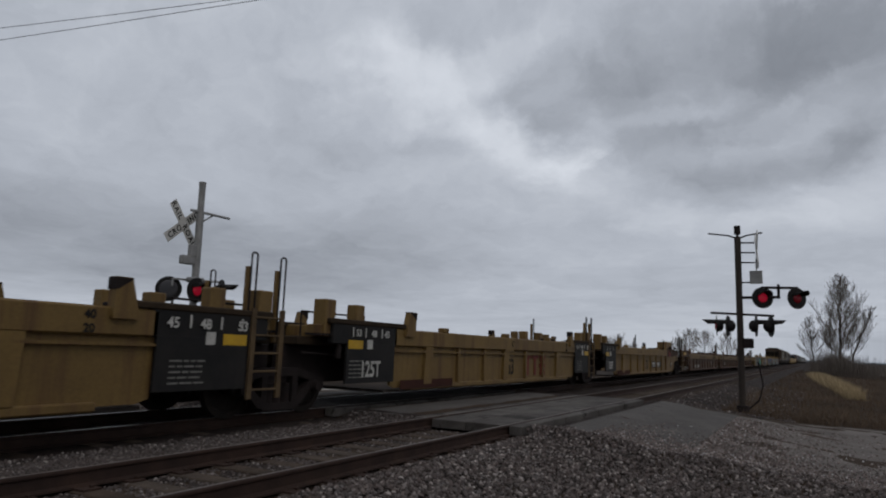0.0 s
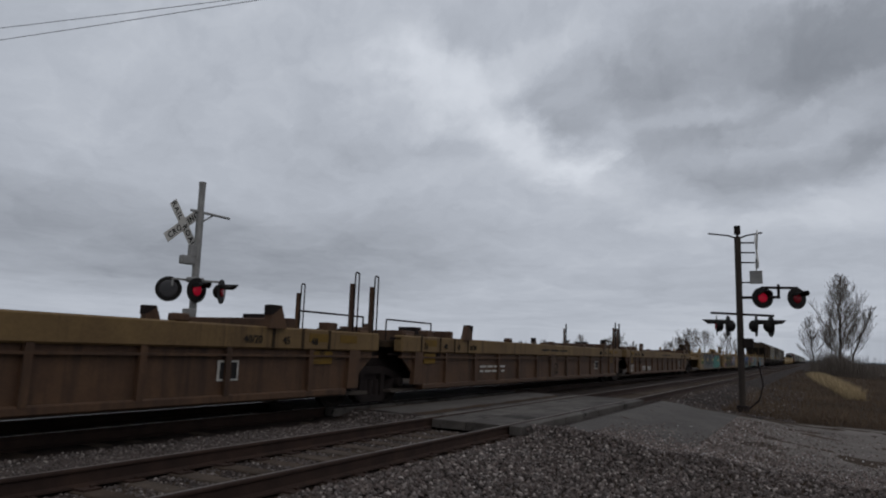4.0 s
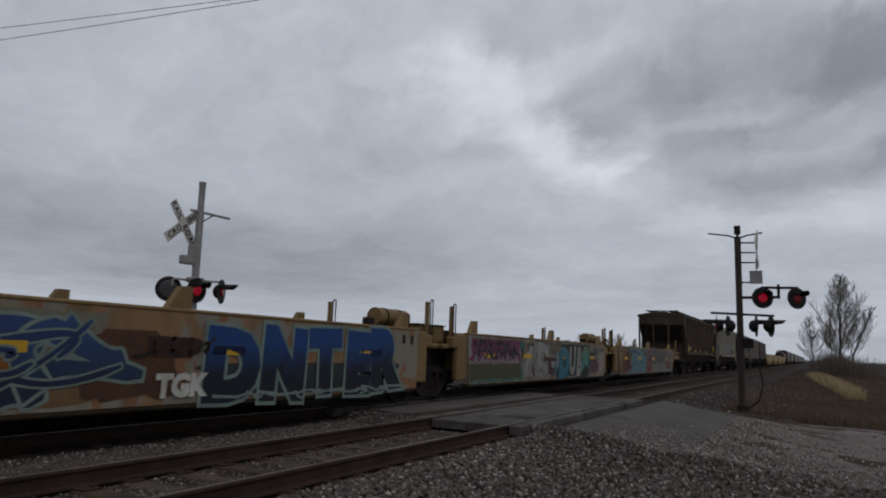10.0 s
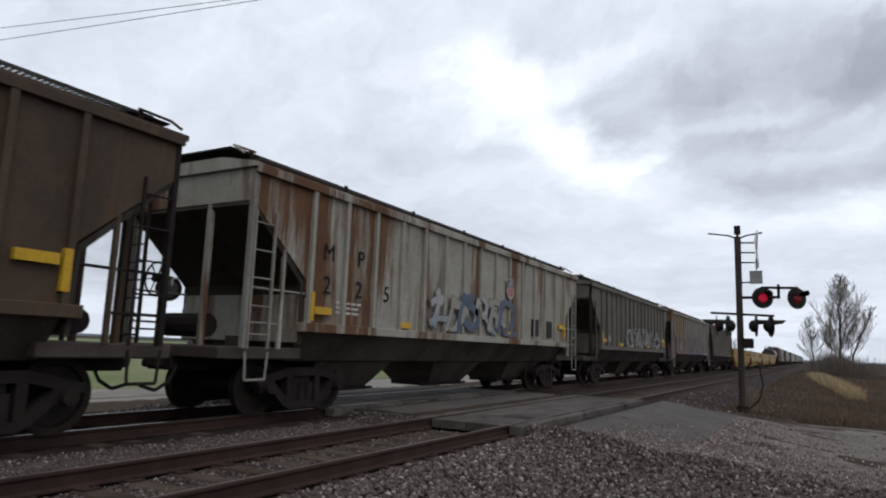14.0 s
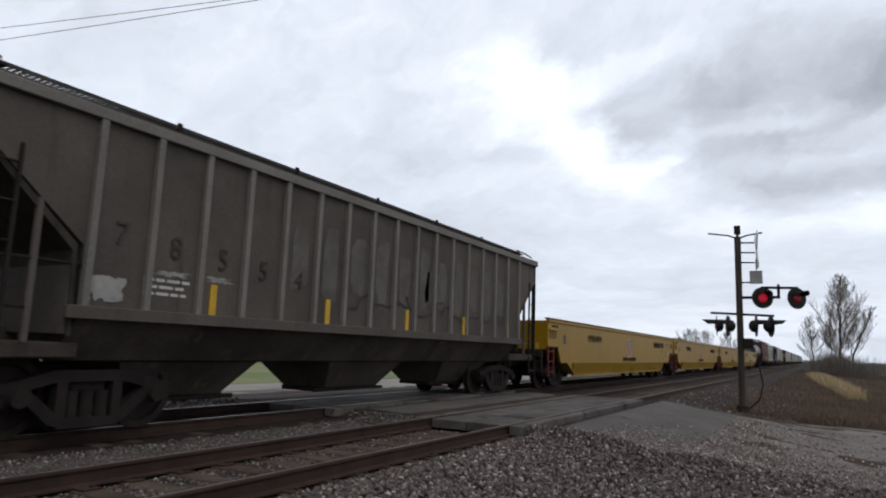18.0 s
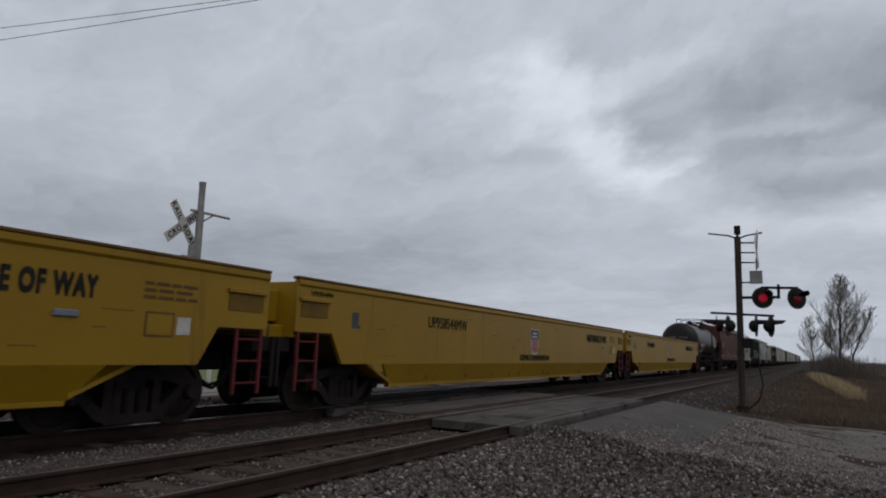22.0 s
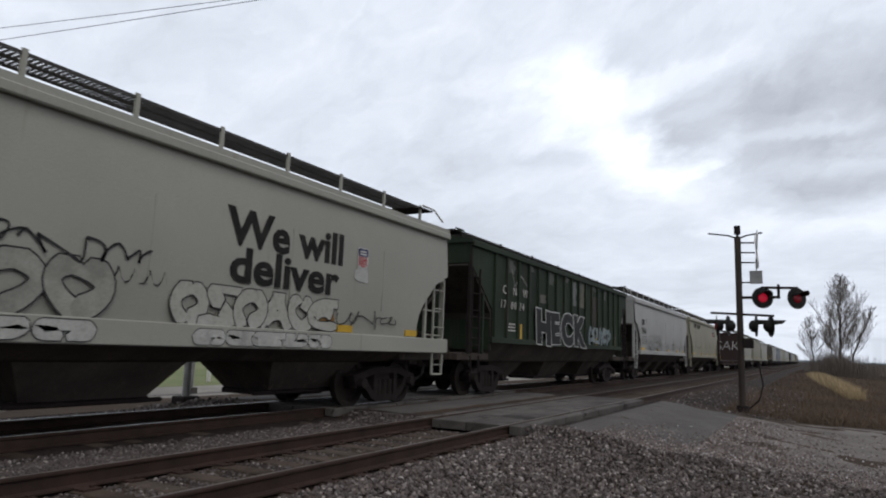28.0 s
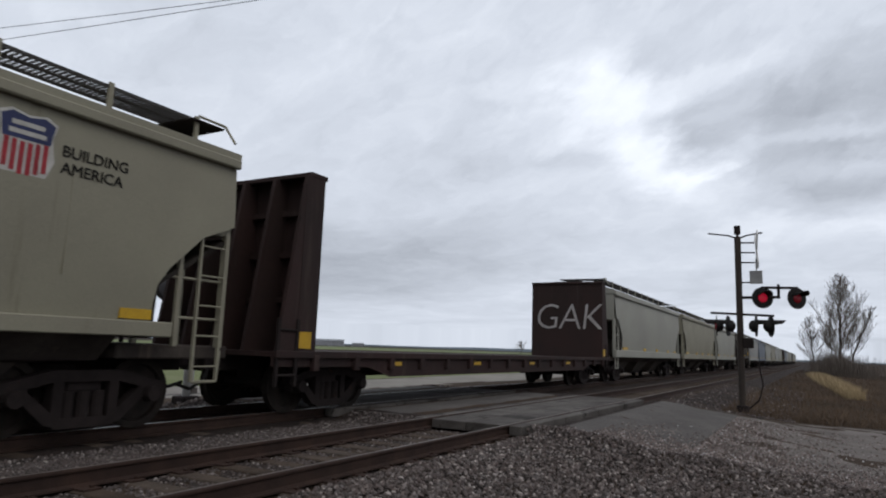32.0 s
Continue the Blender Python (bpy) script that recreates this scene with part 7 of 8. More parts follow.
WELL_LABEL = "faded yellow container well car with black stencil panels"
std = [lambda c, L: letter(c, "lettering", "53", c["middle"] + 0.18, -HALF + 0.075, 0.55, 0.62, "lettering_black", fat=0.012, wide=0.75),
       lambda c, L: letter(c, "lettering", "45", L - 2.6, -HALF - 0.024, 1.36, 0.2, "lettering_white", fat=0.004),
       lambda c, L: letter(c, "lettering", "48", L - 2.05, -HALF - 0.024, 1.36, 0.2, "lettering_white", fat=0.004),
       lambda c, L: letter(c, "lettering", "53", L - 1.35, -HALF - 0.024, 1.36, 0.2, "lettering_white", fat=0.004),
       lambda c, L: letter(c, "lettering", "53", 1.35, -HALF - 0.024, 1.38, 0.18, "lettering_white", fat=0.004),
       lambda c, L: letter(c, "lettering", "48", 1.85, -HALF - 0.024, 1.38, 0.18, "lettering_white", fat=0.004),
       lambda c, L: letter(c, "lettering", "45", 2.3, -HALF - 0.024, 1.38, 0.18, "lettering_white", fat=0.004),
       lambda c, L: letter(c, "lettering", "40", L - 3.75, -HALF - 0.006, 1.42, 0.15, "lettering_black", fat=0.004),
       lambda c, L: letter(c, "lettering", "20", L - 3.75, -HALF - 0.006, 1.25, 0.15, "lettering_black", fat=0.004)]
tons = [lambda c, L: letter(c, "lettering", "125T", 1.55, -HALF - 0.012, 0.62, 0.42, "lettering_white", fat=0.008, wide=0.75)]
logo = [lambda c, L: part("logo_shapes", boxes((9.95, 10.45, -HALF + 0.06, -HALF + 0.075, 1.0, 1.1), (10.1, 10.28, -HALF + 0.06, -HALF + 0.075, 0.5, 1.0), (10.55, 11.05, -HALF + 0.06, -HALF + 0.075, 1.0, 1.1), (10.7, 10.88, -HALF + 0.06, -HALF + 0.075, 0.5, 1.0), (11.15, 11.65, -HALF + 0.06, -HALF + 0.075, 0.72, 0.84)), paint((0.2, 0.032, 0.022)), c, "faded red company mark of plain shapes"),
        lambda c, L: part("logo_bar", prism(prism(bmesh.new(), [(11.15, 1.1), (11.32, 1.1), (11.68, 0.5), (11.51, 0.5)], -HALF + 0.058, -HALF + 0.07), [(11.51, 1.1), (11.68, 1.1), (11.32, 0.5), (11.15, 0.5)], -HALF + 0.054, -HALF + 0.066), paint((0.2, 0.032, 0.022)), c),
        lambda c, L: letter(c, "lettering", "C", 8.8, -HALF - 0.006, 1.33, 0.22, "lettering_black", fat=0.004)]

ribbed_well(-9.0, 8.6, "well_yellow", True, WELL_LABEL, (False, False), std)
ribbed_well(8.6, 26.1, "well_yellow", True, WELL_LABEL, (False, False), std + tons + logo)
ribbed_well(26.1, 44.8, "well_yellow", True, WELL_LABEL, (False, True), [lambda c, L: letter(c, "lettering", "53", c["middle"] + 0.5, -HALF + 0.075, 0.55, 0.62, "lettering_black", fat=0.012, wide=0.75)] + tons + [
    lambda c, L: part("number_panel", boxes((10.36, 11.3, -HALF + 0.055, -HALF + 0.07, 0.6, 0.92), (11.46, 12.7, -HALF + 0.055, -HALF + 0.07, 0.6, 0.92)), "black", c),
    lambda c, L: letter(c, "lettering", "DTTX", 10.4, -HALF + 0.05, 0.65, 0.31, "lettering_white", fat=0.008, wide=0.98),
    lambda c, L: letter(c, "lettering", "730341", 11.5, -HALF + 0.05, 0.65, 0.31, "lettering_white", fat=0.008, wide=0.98),
    lambda c, L: letter(c, "lettering", "B", 7.5, -HALF - 0.006, 1.33, 0.22, "lettering_black", fat=0.004),
    ], worn=True)
BROWN = "weathered tan container well car with posts along its sides"
num = lambda at: [lambda c, L: letter(c, "lettering", "DTTX", at + 0.05, -HALF + 0.05, 0.48, 0.28, "lettering_white", fat=0.006, lean=0.15, wide=0.95),
                  lambda c, L: letter(c, "lettering", "729509", at + 1.2, -HALF + 0.05, 0.48, 0.28, "lettering_white", fat=0.006, lean=0.15, wide=0.95)]
tan_std = [*[lambda c, L, x=x, w=w: letter(c, "lettering", w, x, -HALF - 0.008, 1.19, 0.17, "lettering_black", fat=0.003) if x > c["first"] else None for x, w in ((1.2, "53"), (2.1, "48"), (2.75, "45"), (3.42, "40/20"))],
           *[lambda c, L, u=u, w=w: letter(c, "lettering", w, L - u, -HALF - 0.008, 1.19, 0.17, "lettering_black", fat=0.003) for u, w in ((3.9, "40/20"), (3.05, "45"), (2.35, "48"))],
           lambda c, L: letter(c, "lettering", "53", c["middle"] + 0.25, -HALF + 0.075, 0.5, 0.5, "lettering_black", fat=0.012, wide=0.8),
           lambda c, L: [part("chord_strap", boxes((x, x + 0.07, -HALF - 0.006, -HALF, 1.11, 1.45)), "well_grime", c) for x in (1.05, 1.9, 2.6, 3.3, L - 3.3, L - 2.6, L - 1.9) if x > c["first"]],
           lambda c, L: [part("reflector", boxes((x, x + 0.5, -HALF - 0.008, -HALF, 1.24, 1.38)), "mw_pocket", c) for x in (1.25, L - 2.4, L - 1.55) if x > c["first"]],
           lambda c, L: [part("reflector", boxes((x, x + 0.5, -HALF + 0.05, -HALF + 0.09, 0.86, 1.08)), "mw_pocket", c) for x in (1.3, L - 2.2) if x > c["first"]], lambda c, L: part("placard", boxes((L - 4.3, L - 3.9, -HALF + 0.06, -HALF + 0.075, 0.62, 0.92)), "lettering_white", c),
           lambda c, L: part("placard", boxes((L - 4.26, L - 3.94, -HALF + 0.05, -HALF + 0.065, 0.65, 0.89)), "black", c),
           lambda c, L: bars(c, "stencil", 8.5, -HALF - 0.003, 1.24, 2.6, 1, 0.1, "lettering_black", 0.06, 5)]
ribbed_well(44.8, 64.9, "well_tan", False, BROWN, (True, False), tan_std + num(6.32) + [boarding_end], middle=11.4, start=3.2)
ribbed_well(64.9, 84.0, "well_tan", False, BROWN, (False, False), tan_std + [lambda c, L: bars(c, "stencil", 4.2, -HALF + 0.07, 0.75, 1.6, 2, 0.12, "lettering_white", 0.05, 9)], middle=9.6)
ribbed_well(84.0, 102.8, "well_tan", False, BROWN, (False, True), tan_std + num(3.68) + [lambda c, L: letter(c, "lettering", "125T", 1.18, -HALF + 0.055, 0.45, 0.42, "lettering_white", fat=0.008, wide=0.75),
    lambda c, L: letter(c, "lettering", "B", 3.03, -HALF - 0.008, 0.82, 0.25, "lettering_black", fat=0.004)], middle=8.96)

SPRAYED = "smooth-sided tan well car covered in sprayed letters"
MINT, NIGHT = (0.22, 0.30, 0.27), (0.014, 0.02, 0.045)
flat_well(102.8, 121.2, SPRAYED, grounds("grey_spray", (0.24, 0.16, 0.07), (0.19, 0.13, 0.06), (0.13, 0.09, 0.05), 0.5, 1), (True, False),
          [patch(5.5, 0.95, 1.6, 0.5, (0.08, 0.14, 0.03), 8), block(5.9, 11.3, 0.38, 0.95, fade((0.13, 0.13, 0.135), (0.155, 0.155, 0.16)), 3), block(6.2, 11.3, 0.8, 1.54, (0.02, 0.021, 0.024), 4, 0.0015),
           wild(5.9, 11.0, 0.42, 1.52, [fade((0.19, 0.195, 0.20), (0.14, 0.14, 0.145)), (0.165, 0.17, 0.175), (0.18, 0.18, 0.185)], (0.012, 0.012, 0.014), 21, 6, 0.17, 0.04, lap=1.25), scrawl(5.0, 8.0, 1.12, 1.52, (0.014, 0.014, 0.016), 9, 5, 0.018), wild(6.6, 11.1, 0.7, 1.1, [(0.16, 0.26, 0.26), (0.012, 0.012, 0.014)], (0.012, 0.012, 0.014), 6, 7, 0.03, 0.012, out=0.016),
           block(11.0, 16.0, 0.36, 1.55, fade((0.085, 0.028, 0.04), (0.012, 0.012, 0.014)), 2, 0.0008), wild(11.2, 15.3, 0.38, 1.52, [fade((0.075, 0.27, 0.235), (0.05, 0.23, 0.195)), (0.065, 0.25, 0.215)], (0.012, 0.012, 0.014), 8, 5, 0.22, 0.024, lap=1.5),
           patch(15.7, 0.98, 0.8, 0.8, (0.15, 0.07, 0.05), 5), scrawl(15.0, 16.2, 1.1, 1.5, (0.014, 0.014, 0.016), 4, 9)], reach=(4.15, 1.7))
flat_well(121.2, 136.1, SPRAYED, grounds("ochre_spray", (0.27, 0.185, 0.075), (0.20, 0.13, 0.055), (0.13, 0.085, 0.045), 0.7, 2), (False, False),
          [patch(2.2, 0.6, 1.4, 0.36, (0.15, 0.05, 0.10), 6), patch(3.1, 1.0, 1.8, 0.7, (0.2, 0.115, 0.03), 9), scrawl(1.7, 2.8, 1.15, 1.5, (0.03, 0.026, 0.02), 4, 11, 0.012), block(3.0, 6.9, 0.42, 1.5, fade((0.16, 0.125, 0.06), (0.045, 0.045, 0.028)), 7),
           wild(2.9, 6.7, 0.40, 1.5, [fade((0.03, 0.034, 0.022), (0.05, 0.055, 0.012)), (0.016, 0.016, 0.014), fade((0.15, 0.14, 0.06), (0.025, 0.03, 0.018))], (0.24, 0.23, 0.085), 31, 7, 0.12, 0.026, (0.012, 0.012, 0.012), lap=1.6), wild(3.0, 6.6, 0.42, 1.45, [(0.014, 0.014, 0.012)], (0.2, 0.19, 0.07), 33, 5, 0.05, 0.016, out=0.012, lap=1.3),
           wild(6.5, 7.7, 0.45, 1.2, [(0.09, 0.03, 0.03), (0.07, 0.03, 0.06)], (0.13, 0.05, 0.035), 37, 2, 0.08, 0.02, out=0.004), patch(6.9, 0.6, 0.9, 0.4, (0.06, 0.03, 0.07), 4), block(7.5, 7.95, 0.4, 1.52, (0.014, 0.013, 0.013), 2),
           wild(7.85, 10.9, 0.42, 1.5, [fade((0.23, 0.23, 0.30), (0.02, 0.02, 0.024), 0.5, 0.95)], (0.014, 0.014, 0.012), 13, 5, 0.17, 0.028, lap=1.4), scrawl(8.0, 10.9, 0.75, 1.35, (0.26, 0.26, 0.22), 4, 14, 0.012, 0.016), scrawl(10.9, 12.9, 1.2, 1.5, (0.02, 0.018, 0.016), 8, 5, 0.014), scrawl(10.8, 12.6, 0.6, 1.1, (0.2, 0.03, 0.03), 5, 15, 0.012),
           mark_text("125-T", 0.9, 0.45, 0.24, "lettering_white", lean=0.2, out=0.002)], tank=False)
flat_well(136.1, 151.0, SPRAYED, grounds("mint_spray", (0.23, 0.13, 0.06), (0.21, 0.19, 0.15), (0.22, 0.10, 0.045), 0.8, 3), (False, False),
          [block(2.0, 6.2, 0.38, 1.5, fade((0.17, 0.16, 0.12), (0.16, 0.09, 0.045)), 2), wild(1.9, 6.0, 0.40, 1.52, [fade((0.03, 0.06, 0.17), NIGHT), fade((0.035, 0.07, 0.18), (0.014, 0.028, 0.05)), (0.02, 0.04, 0.11)], MINT, 47, 5, 0.15, 0.045, lap=1.5), wild(2.2, 5.8, 0.5, 1.4, [fade((0.02, 0.045, 0.13), NIGHT)], MINT, 49, 4, 0.05, 0.026, out=0.011, lap=1.5),
           patch(3.4, 1.0, 0.5, 0.25, (0.24, 0.09, 0.013), 3, 0.02), patch(4.9, 0.85, 0.4, 0.2, (0.24, 0.09, 0.013), 9, 0.018), patch(6.6, 0.85, 1.3, 0.9, (0.10, 0.042, 0.022), 3), patch(7.2, 1.1, 0.9, 0.3, (0.05, 0.022, 0.014), 7, 0.004), scrawl(6.6, 7.9, 0.9, 1.25, (0.03, 0.016, 0.012), 5, 21, 0.03), mark_text("TGK", 6.95, 0.45, 0.4, "lettering_white", fat=0.025, lean=0.05, out=0.016),
           block(7.7, 12.7, 0.38, 0.9, fade((0.05, 0.05, 0.05), (0.02, 0.03, 0.034)), 5), tag("DNTER", 7.65, 0.42, 1.38, fade((0.016, 0.055, 0.19), (0.012, 0.016, 0.026), 0.3, 0.75), MINT, fit=5.2, fat=0.12, gap=-0.07, jump=0.02, edge=0.06, lean=0.0), scrawl(7.9, 12.7, 0.34, 0.46, MINT, 9, 5, 0.025, 0.016)])
flat_well(151.0, 165.7, SPRAYED, grounds("rose_spray", (0.21, 0.19, 0.15), (0.17, 0.14, 0.10), (0.24, 0.22, 0.19), 0.8, 4), (False, False),
          [block(1.2, 4.45, 0.86, 1.52, fade((0.15, 0.04, 0.09), (0.19, 0.045, 0.11), 0.9, 1.4), 3), block(1.2, 4.45, 0.42, 0.86, fade((0.07, 0.07, 0.035), (0.03, 0.07, 0.045), 0.2, 0.6), 4), spikes(1.3, 4.3, 0.88, 1.2, (0.29, 0.27, 0.27), 9), wild(1.5, 4.3, 0.95, 1.48, [(0.03, 0.016, 0.026)], (0.25, 0.2, 0.21), 12, 5, 0.05, 0.012, out=0.011), block(1.2, 4.6, 0.36, 0.44, (0.04, 0.17, 0.15), 1, 0.004),
           block(4.47, 4.62, 0.4, 1.52, (0.05, 0.2, 0.19), 5, 0.004), block(4.62, 7.7, 0.42, 1.52, fade((0.17, 0.13, 0.085), (0.25, 0.24, 0.225)), 6), patch(5.2, 0.62, 0.7, 0.34, (0.09, 0.055, 0.035), 3, 0.003), patch(5.6, 1.35, 1.3, 0.24, (0.09, 0.075, 0.05), 5, 0.003), patch(6.9, 1.3, 0.7, 0.3, (0.2, 0.13, 0.04), 4, 0.003), wild(4.6, 7.6, 0.44, 1.52, [fade((0.29, 0.285, 0.275), (0.245, 0.24, 0.225)), (0.275, 0.27, 0.255)], (0.02, 0.018, 0.018), 52, 5, 0.19, 0.016, lap=1.7),
           block(6.3, 7.45, 0.9, 1.06, (0.10, 0.035, 0.028), 8, 0.016), block(6.75, 7.1, 0.5, 0.95, (0.11, 0.04, 0.032), 11, 0.0165), scrawl(6.9, 7.6, 0.42, 0.8, (0.012, 0.012, 0.012), 3, 8, 0.014, 0.02), wild(6.9, 7.9, 1.1, 1.54, [(0.2, 0.16, 0.10)], (0.02, 0.018, 0.018), 3, 2, 0.08, 0.016, out=0.012),
           block(7.55, 11.3, 0.4, 1.53, fade((0.035, 0.03, 0.02), (0.015, 0.07, 0.10)), 9), tag("D", 7.65, 0.44, 1.3, fade((0.07, 0.2, 0.24), (0.03, 0.15, 0.21)), BLACK, fit=1.35, fat=0.13), wild(7.5, 8.5, 0.5, 1.3, [fade((0.07, 0.2, 0.24), (0.03, 0.15, 0.21))], BLACK, 66, 2, 0.1, 0.02, out=0.006), tag("UB", 8.8, 0.46, 1.28, (0.31, 0.31, 0.295), BLACK, fit=1.4, fat=0.08), tag("S", 10.1, 0.42, 1.32, fade((0.16, 0.17, 0.10), (0.07, 0.21, 0.19)), BLACK, fit=1.1, fat=0.13),
           patch(11.9, 0.72, 1.1, 0.5, (0.13, 0.07, 0.085), 2), scrawl(11.35, 12.4, 1.1, 1.5, (0.03, 0.06, 0.10), 4, 71, 0.03), scrawl(11.3, 12.3, 0.86, 1.1, (0.03, 0.03, 0.04), 5, 7)])
flat_well(165.7, 182.7, SPRAYED, grounds("pale_grey_spray", (0.15, 0.145, 0.14), (0.13, 0.125, 0.12), (0.17, 0.165, 0.155), 0.5, 5), (False, True),
          [block(1.1, 2.3, 0.36, 1.55, fade((0.22, 0.145, 0.065), (0.13, 0.065, 0.035)), 1), patch(2.4, 0.8, 1.4, 0.7, (0.15, 0.05, 0.035), 7, 0.002), wild(2.0, 3.3, 0.5, 1.45, [(0.17, 0.045, 0.011), (0.03, 0.018, 0.016), fade((0.24, 0.13, 0.03), (0.14, 0.03, 0.025))], BLACK, 9, 3, 0.1, 0.011), scrawl(2.2, 3.4, 1.15, 1.52, (0.02, 0.02, 0.035), 4, 91, 0.026),
           block(3.0, 6.6, 0.36, 1.55, fade((0.125, 0.22, 0.255), (0.09, 0.185, 0.225)), 2, 0.001), wild(3.1, 6.5, 0.5, 1.52, [fade((0.125, 0.22, 0.255), (0.09, 0.185, 0.225))], (0.2, 0.3, 0.34), 16, 4, 0.2, 0.014, lap=1.2), scrawl(3.2, 6.4, 1.12, 1.5, (0.012, 0.014, 0.016), 6, 92, 0.03, 0.014), scrawl(3.4, 6.0, 0.7, 1.1, (0.012, 0.014, 0.016), 4, 93, 0.014, 0.014),
           block(6.5, 7.8, 0.38, 1.5, fade((0.19, 0.11, 0.115), (0.17, 0.045, 0.035), 0.6, 1.0), 3), scrawl(6.6, 7.9, 0.8, 1.46, (0.02, 0.016, 0.018), 5, 94, 0.026, 0.012), wild(7.8, 11.4, 0.82, 1.52, [(0.15, 0.145, 0.14), (0.135, 0.13, 0.125)], (0.03, 0.028, 0.022), 24, 5, 0.14, 0.02), scrawl(8.8, 11.0, 0.95, 1.2, (0.10, 0.085, 0.03), 7, 95, 0.02, 0.014), scrawl(9.0, 11.5, 0.6, 0.74, (0.22, 0.2, 0.19), 8, 96, 0.01),
           patch(12.4, 0.72, 1.5, 0.5, (0.16, 0.075, 0.05), 5), scrawl(11.6, 13.0, 1.05, 1.5, (0.014, 0.014, 0.016), 5, 97, 0.022)], tank=False, reach=(1.05, 3.3))


def patched_grey():
    """Old grey paint, rust-brown in its first panels, with clouds of violet and blue overspray low on the side."""
    m, nt, bsdf = nodes_of("patched_grey_paint")
    co = nt.nodes.new("ShaderNodeTexCoord").outputs["Object"]
    sep = nt.nodes.new("ShaderNodeSeparateXYZ")
    nt.links.new(co, sep.inputs[0])
    broad, fine_ = noise_node(nt, co, 0.9, 5, 0.6, 0.3), noise_node(nt, co, 26, 4, 0.7)
    col = blend(nt, steps(nt, broad, 0.35, 0.7), (0.255, 0.26, 0.24), (0.18, 0.18, 0.165))
    rust = noise_node(nt, stretch(nt, co, (1.6, 1.6, 0.14)), 1.6, 6, 0.7, 0.4)
    col = blend(nt, steps(nt, rust, 0.56, 0.72), col, (0.17, 0.095, 0.05))
    old = blend(nt, steps(nt, rust, 0.4, 0.65), (0.22, 0.135, 0.06), (0.12, 0.06, 0.035))
    col = blend(nt, steps(nt, sep.outputs["X"], 5.05, 4.95), col, old)
    low = nt.nodes.new("ShaderNodeMath")
    low.operation = "MULTIPLY"
    nt.links.new(steps(nt, sep.outputs["Z"], 2.75, 1.9), low.inputs[0])
    nt.links.new(steps(nt, noise_node(nt, co, 1.3, 4, 0.6, 0.8), 0.42, 0.7), low.inputs[1])
    edge_ = nt.nodes.new("ShaderNodeMath")
    edge_.operation = "MULTIPLY_ADD"
    nt.links.new(noise_node(nt, co, 1.1, 4, 0.6, 0.6), edge_.inputs[0])
    edge_.inputs[1].default_value = 1.1
    nt.links.new(sep.outputs["Z"], edge_.inputs[2])
    slate = nt.nodes.new("ShaderNodeMath")
    slate.operation = "MULTIPLY"
    nt.links.new(steps(nt, edge_.outputs[0], 3.4, 3.1), slate.inputs[0])
    reach = nt.nodes.new("ShaderNodeMath")
    reach.operation = "MULTIPLY"
    nt.links.new(steps(nt, sep.outputs["X"], 5.0, 5.5), reach.inputs[0])
    nt.links.new(steps(nt, sep.outputs["X"], 11.9, 11.5), reach.inputs[1])
    nt.links.new(reach.outputs[0], slate.inputs[1])
    col = blend(nt, slate.outputs[0], col, blend(nt, steps(nt, noise_node(nt, co, 1.7, 4), 0.4, 0.7), (0.085, 0.085, 0.10), (0.13, 0.13, 0.14)))
    col = blend(nt, low.outputs[0], col, blend(nt, steps(nt, noise_node(nt, co, 2.1, 3), 0.42, 0.6), (0.20, 0.11, 0.27), (0.10, 0.10, 0.17)))
    col = blend(nt, steps(nt, fine_, 0.35, 0.8), col, blend(nt, 0.3, col, (0.03, 0.026, 0.022)))
    nt.links.new(col, bsdf.inputs["Base Color"])
    bsdf.inputs["Roughness"].default_value = 0.75
    bsdf.inputs["Specular IOR Level"].default_value = 0.25
    return m


def rust_panels():
    """Old pale grey sheets, some gone over to orange-brown rust, with streaks that run down from the roof."""
    m, nt, bsdf = nodes_of("rust_panelled_paint")
    co = nt.nodes.new("ShaderNodeTexCoord").outputs["Object"]
    pale = blend(nt, steps(nt, noise_node(nt, co, 1.2, 5, 0.6, 0.3), 0.35, 0.7), (0.36, 0.355, 0.315), (0.26, 0.25, 0.215))
    rust = blend(nt, steps(nt, noise_node(nt, co, 3.0, 5, 0.65, 0.4), 0.35, 0.7), (0.14, 0.07, 0.036), (0.09, 0.048, 0.03))
    across = noise_node(nt, stretch(nt, co, (0.85, 0.85, 0.12)), 1.0, 2, 0.5, 0.3)
    runs = noise_node(nt, stretch(nt, co, (3.4, 3.4, 0.3)), 1.5, 6, 0.7, 0.5)
    both = nt.nodes.new("ShaderNodeMath")
    both.operation = "MULTIPLY_ADD"
    nt.links.new(runs, both.inputs[0])
    both.inputs[1].default_value = 0.6
    nt.links.new(across, both.inputs[2])
    col = blend(nt, steps(nt, both.outputs[0], 0.79, 0.93), pale, rust)
    grime = noise_node(nt, co, 22, 4, 0.7)
    col = blend(nt, steps(nt, grime, 0.4, 0.8), col, blend(nt, 0.35, col, (0.03, 0.024, 0.02)))
    nt.links.new(col, bsdf.inputs["Base Color"])
    bsdf.inputs["Roughness"].default_value = 0.8
    bsdf.inputs["Specular IOR Level"].default_value = 0.2
    return m


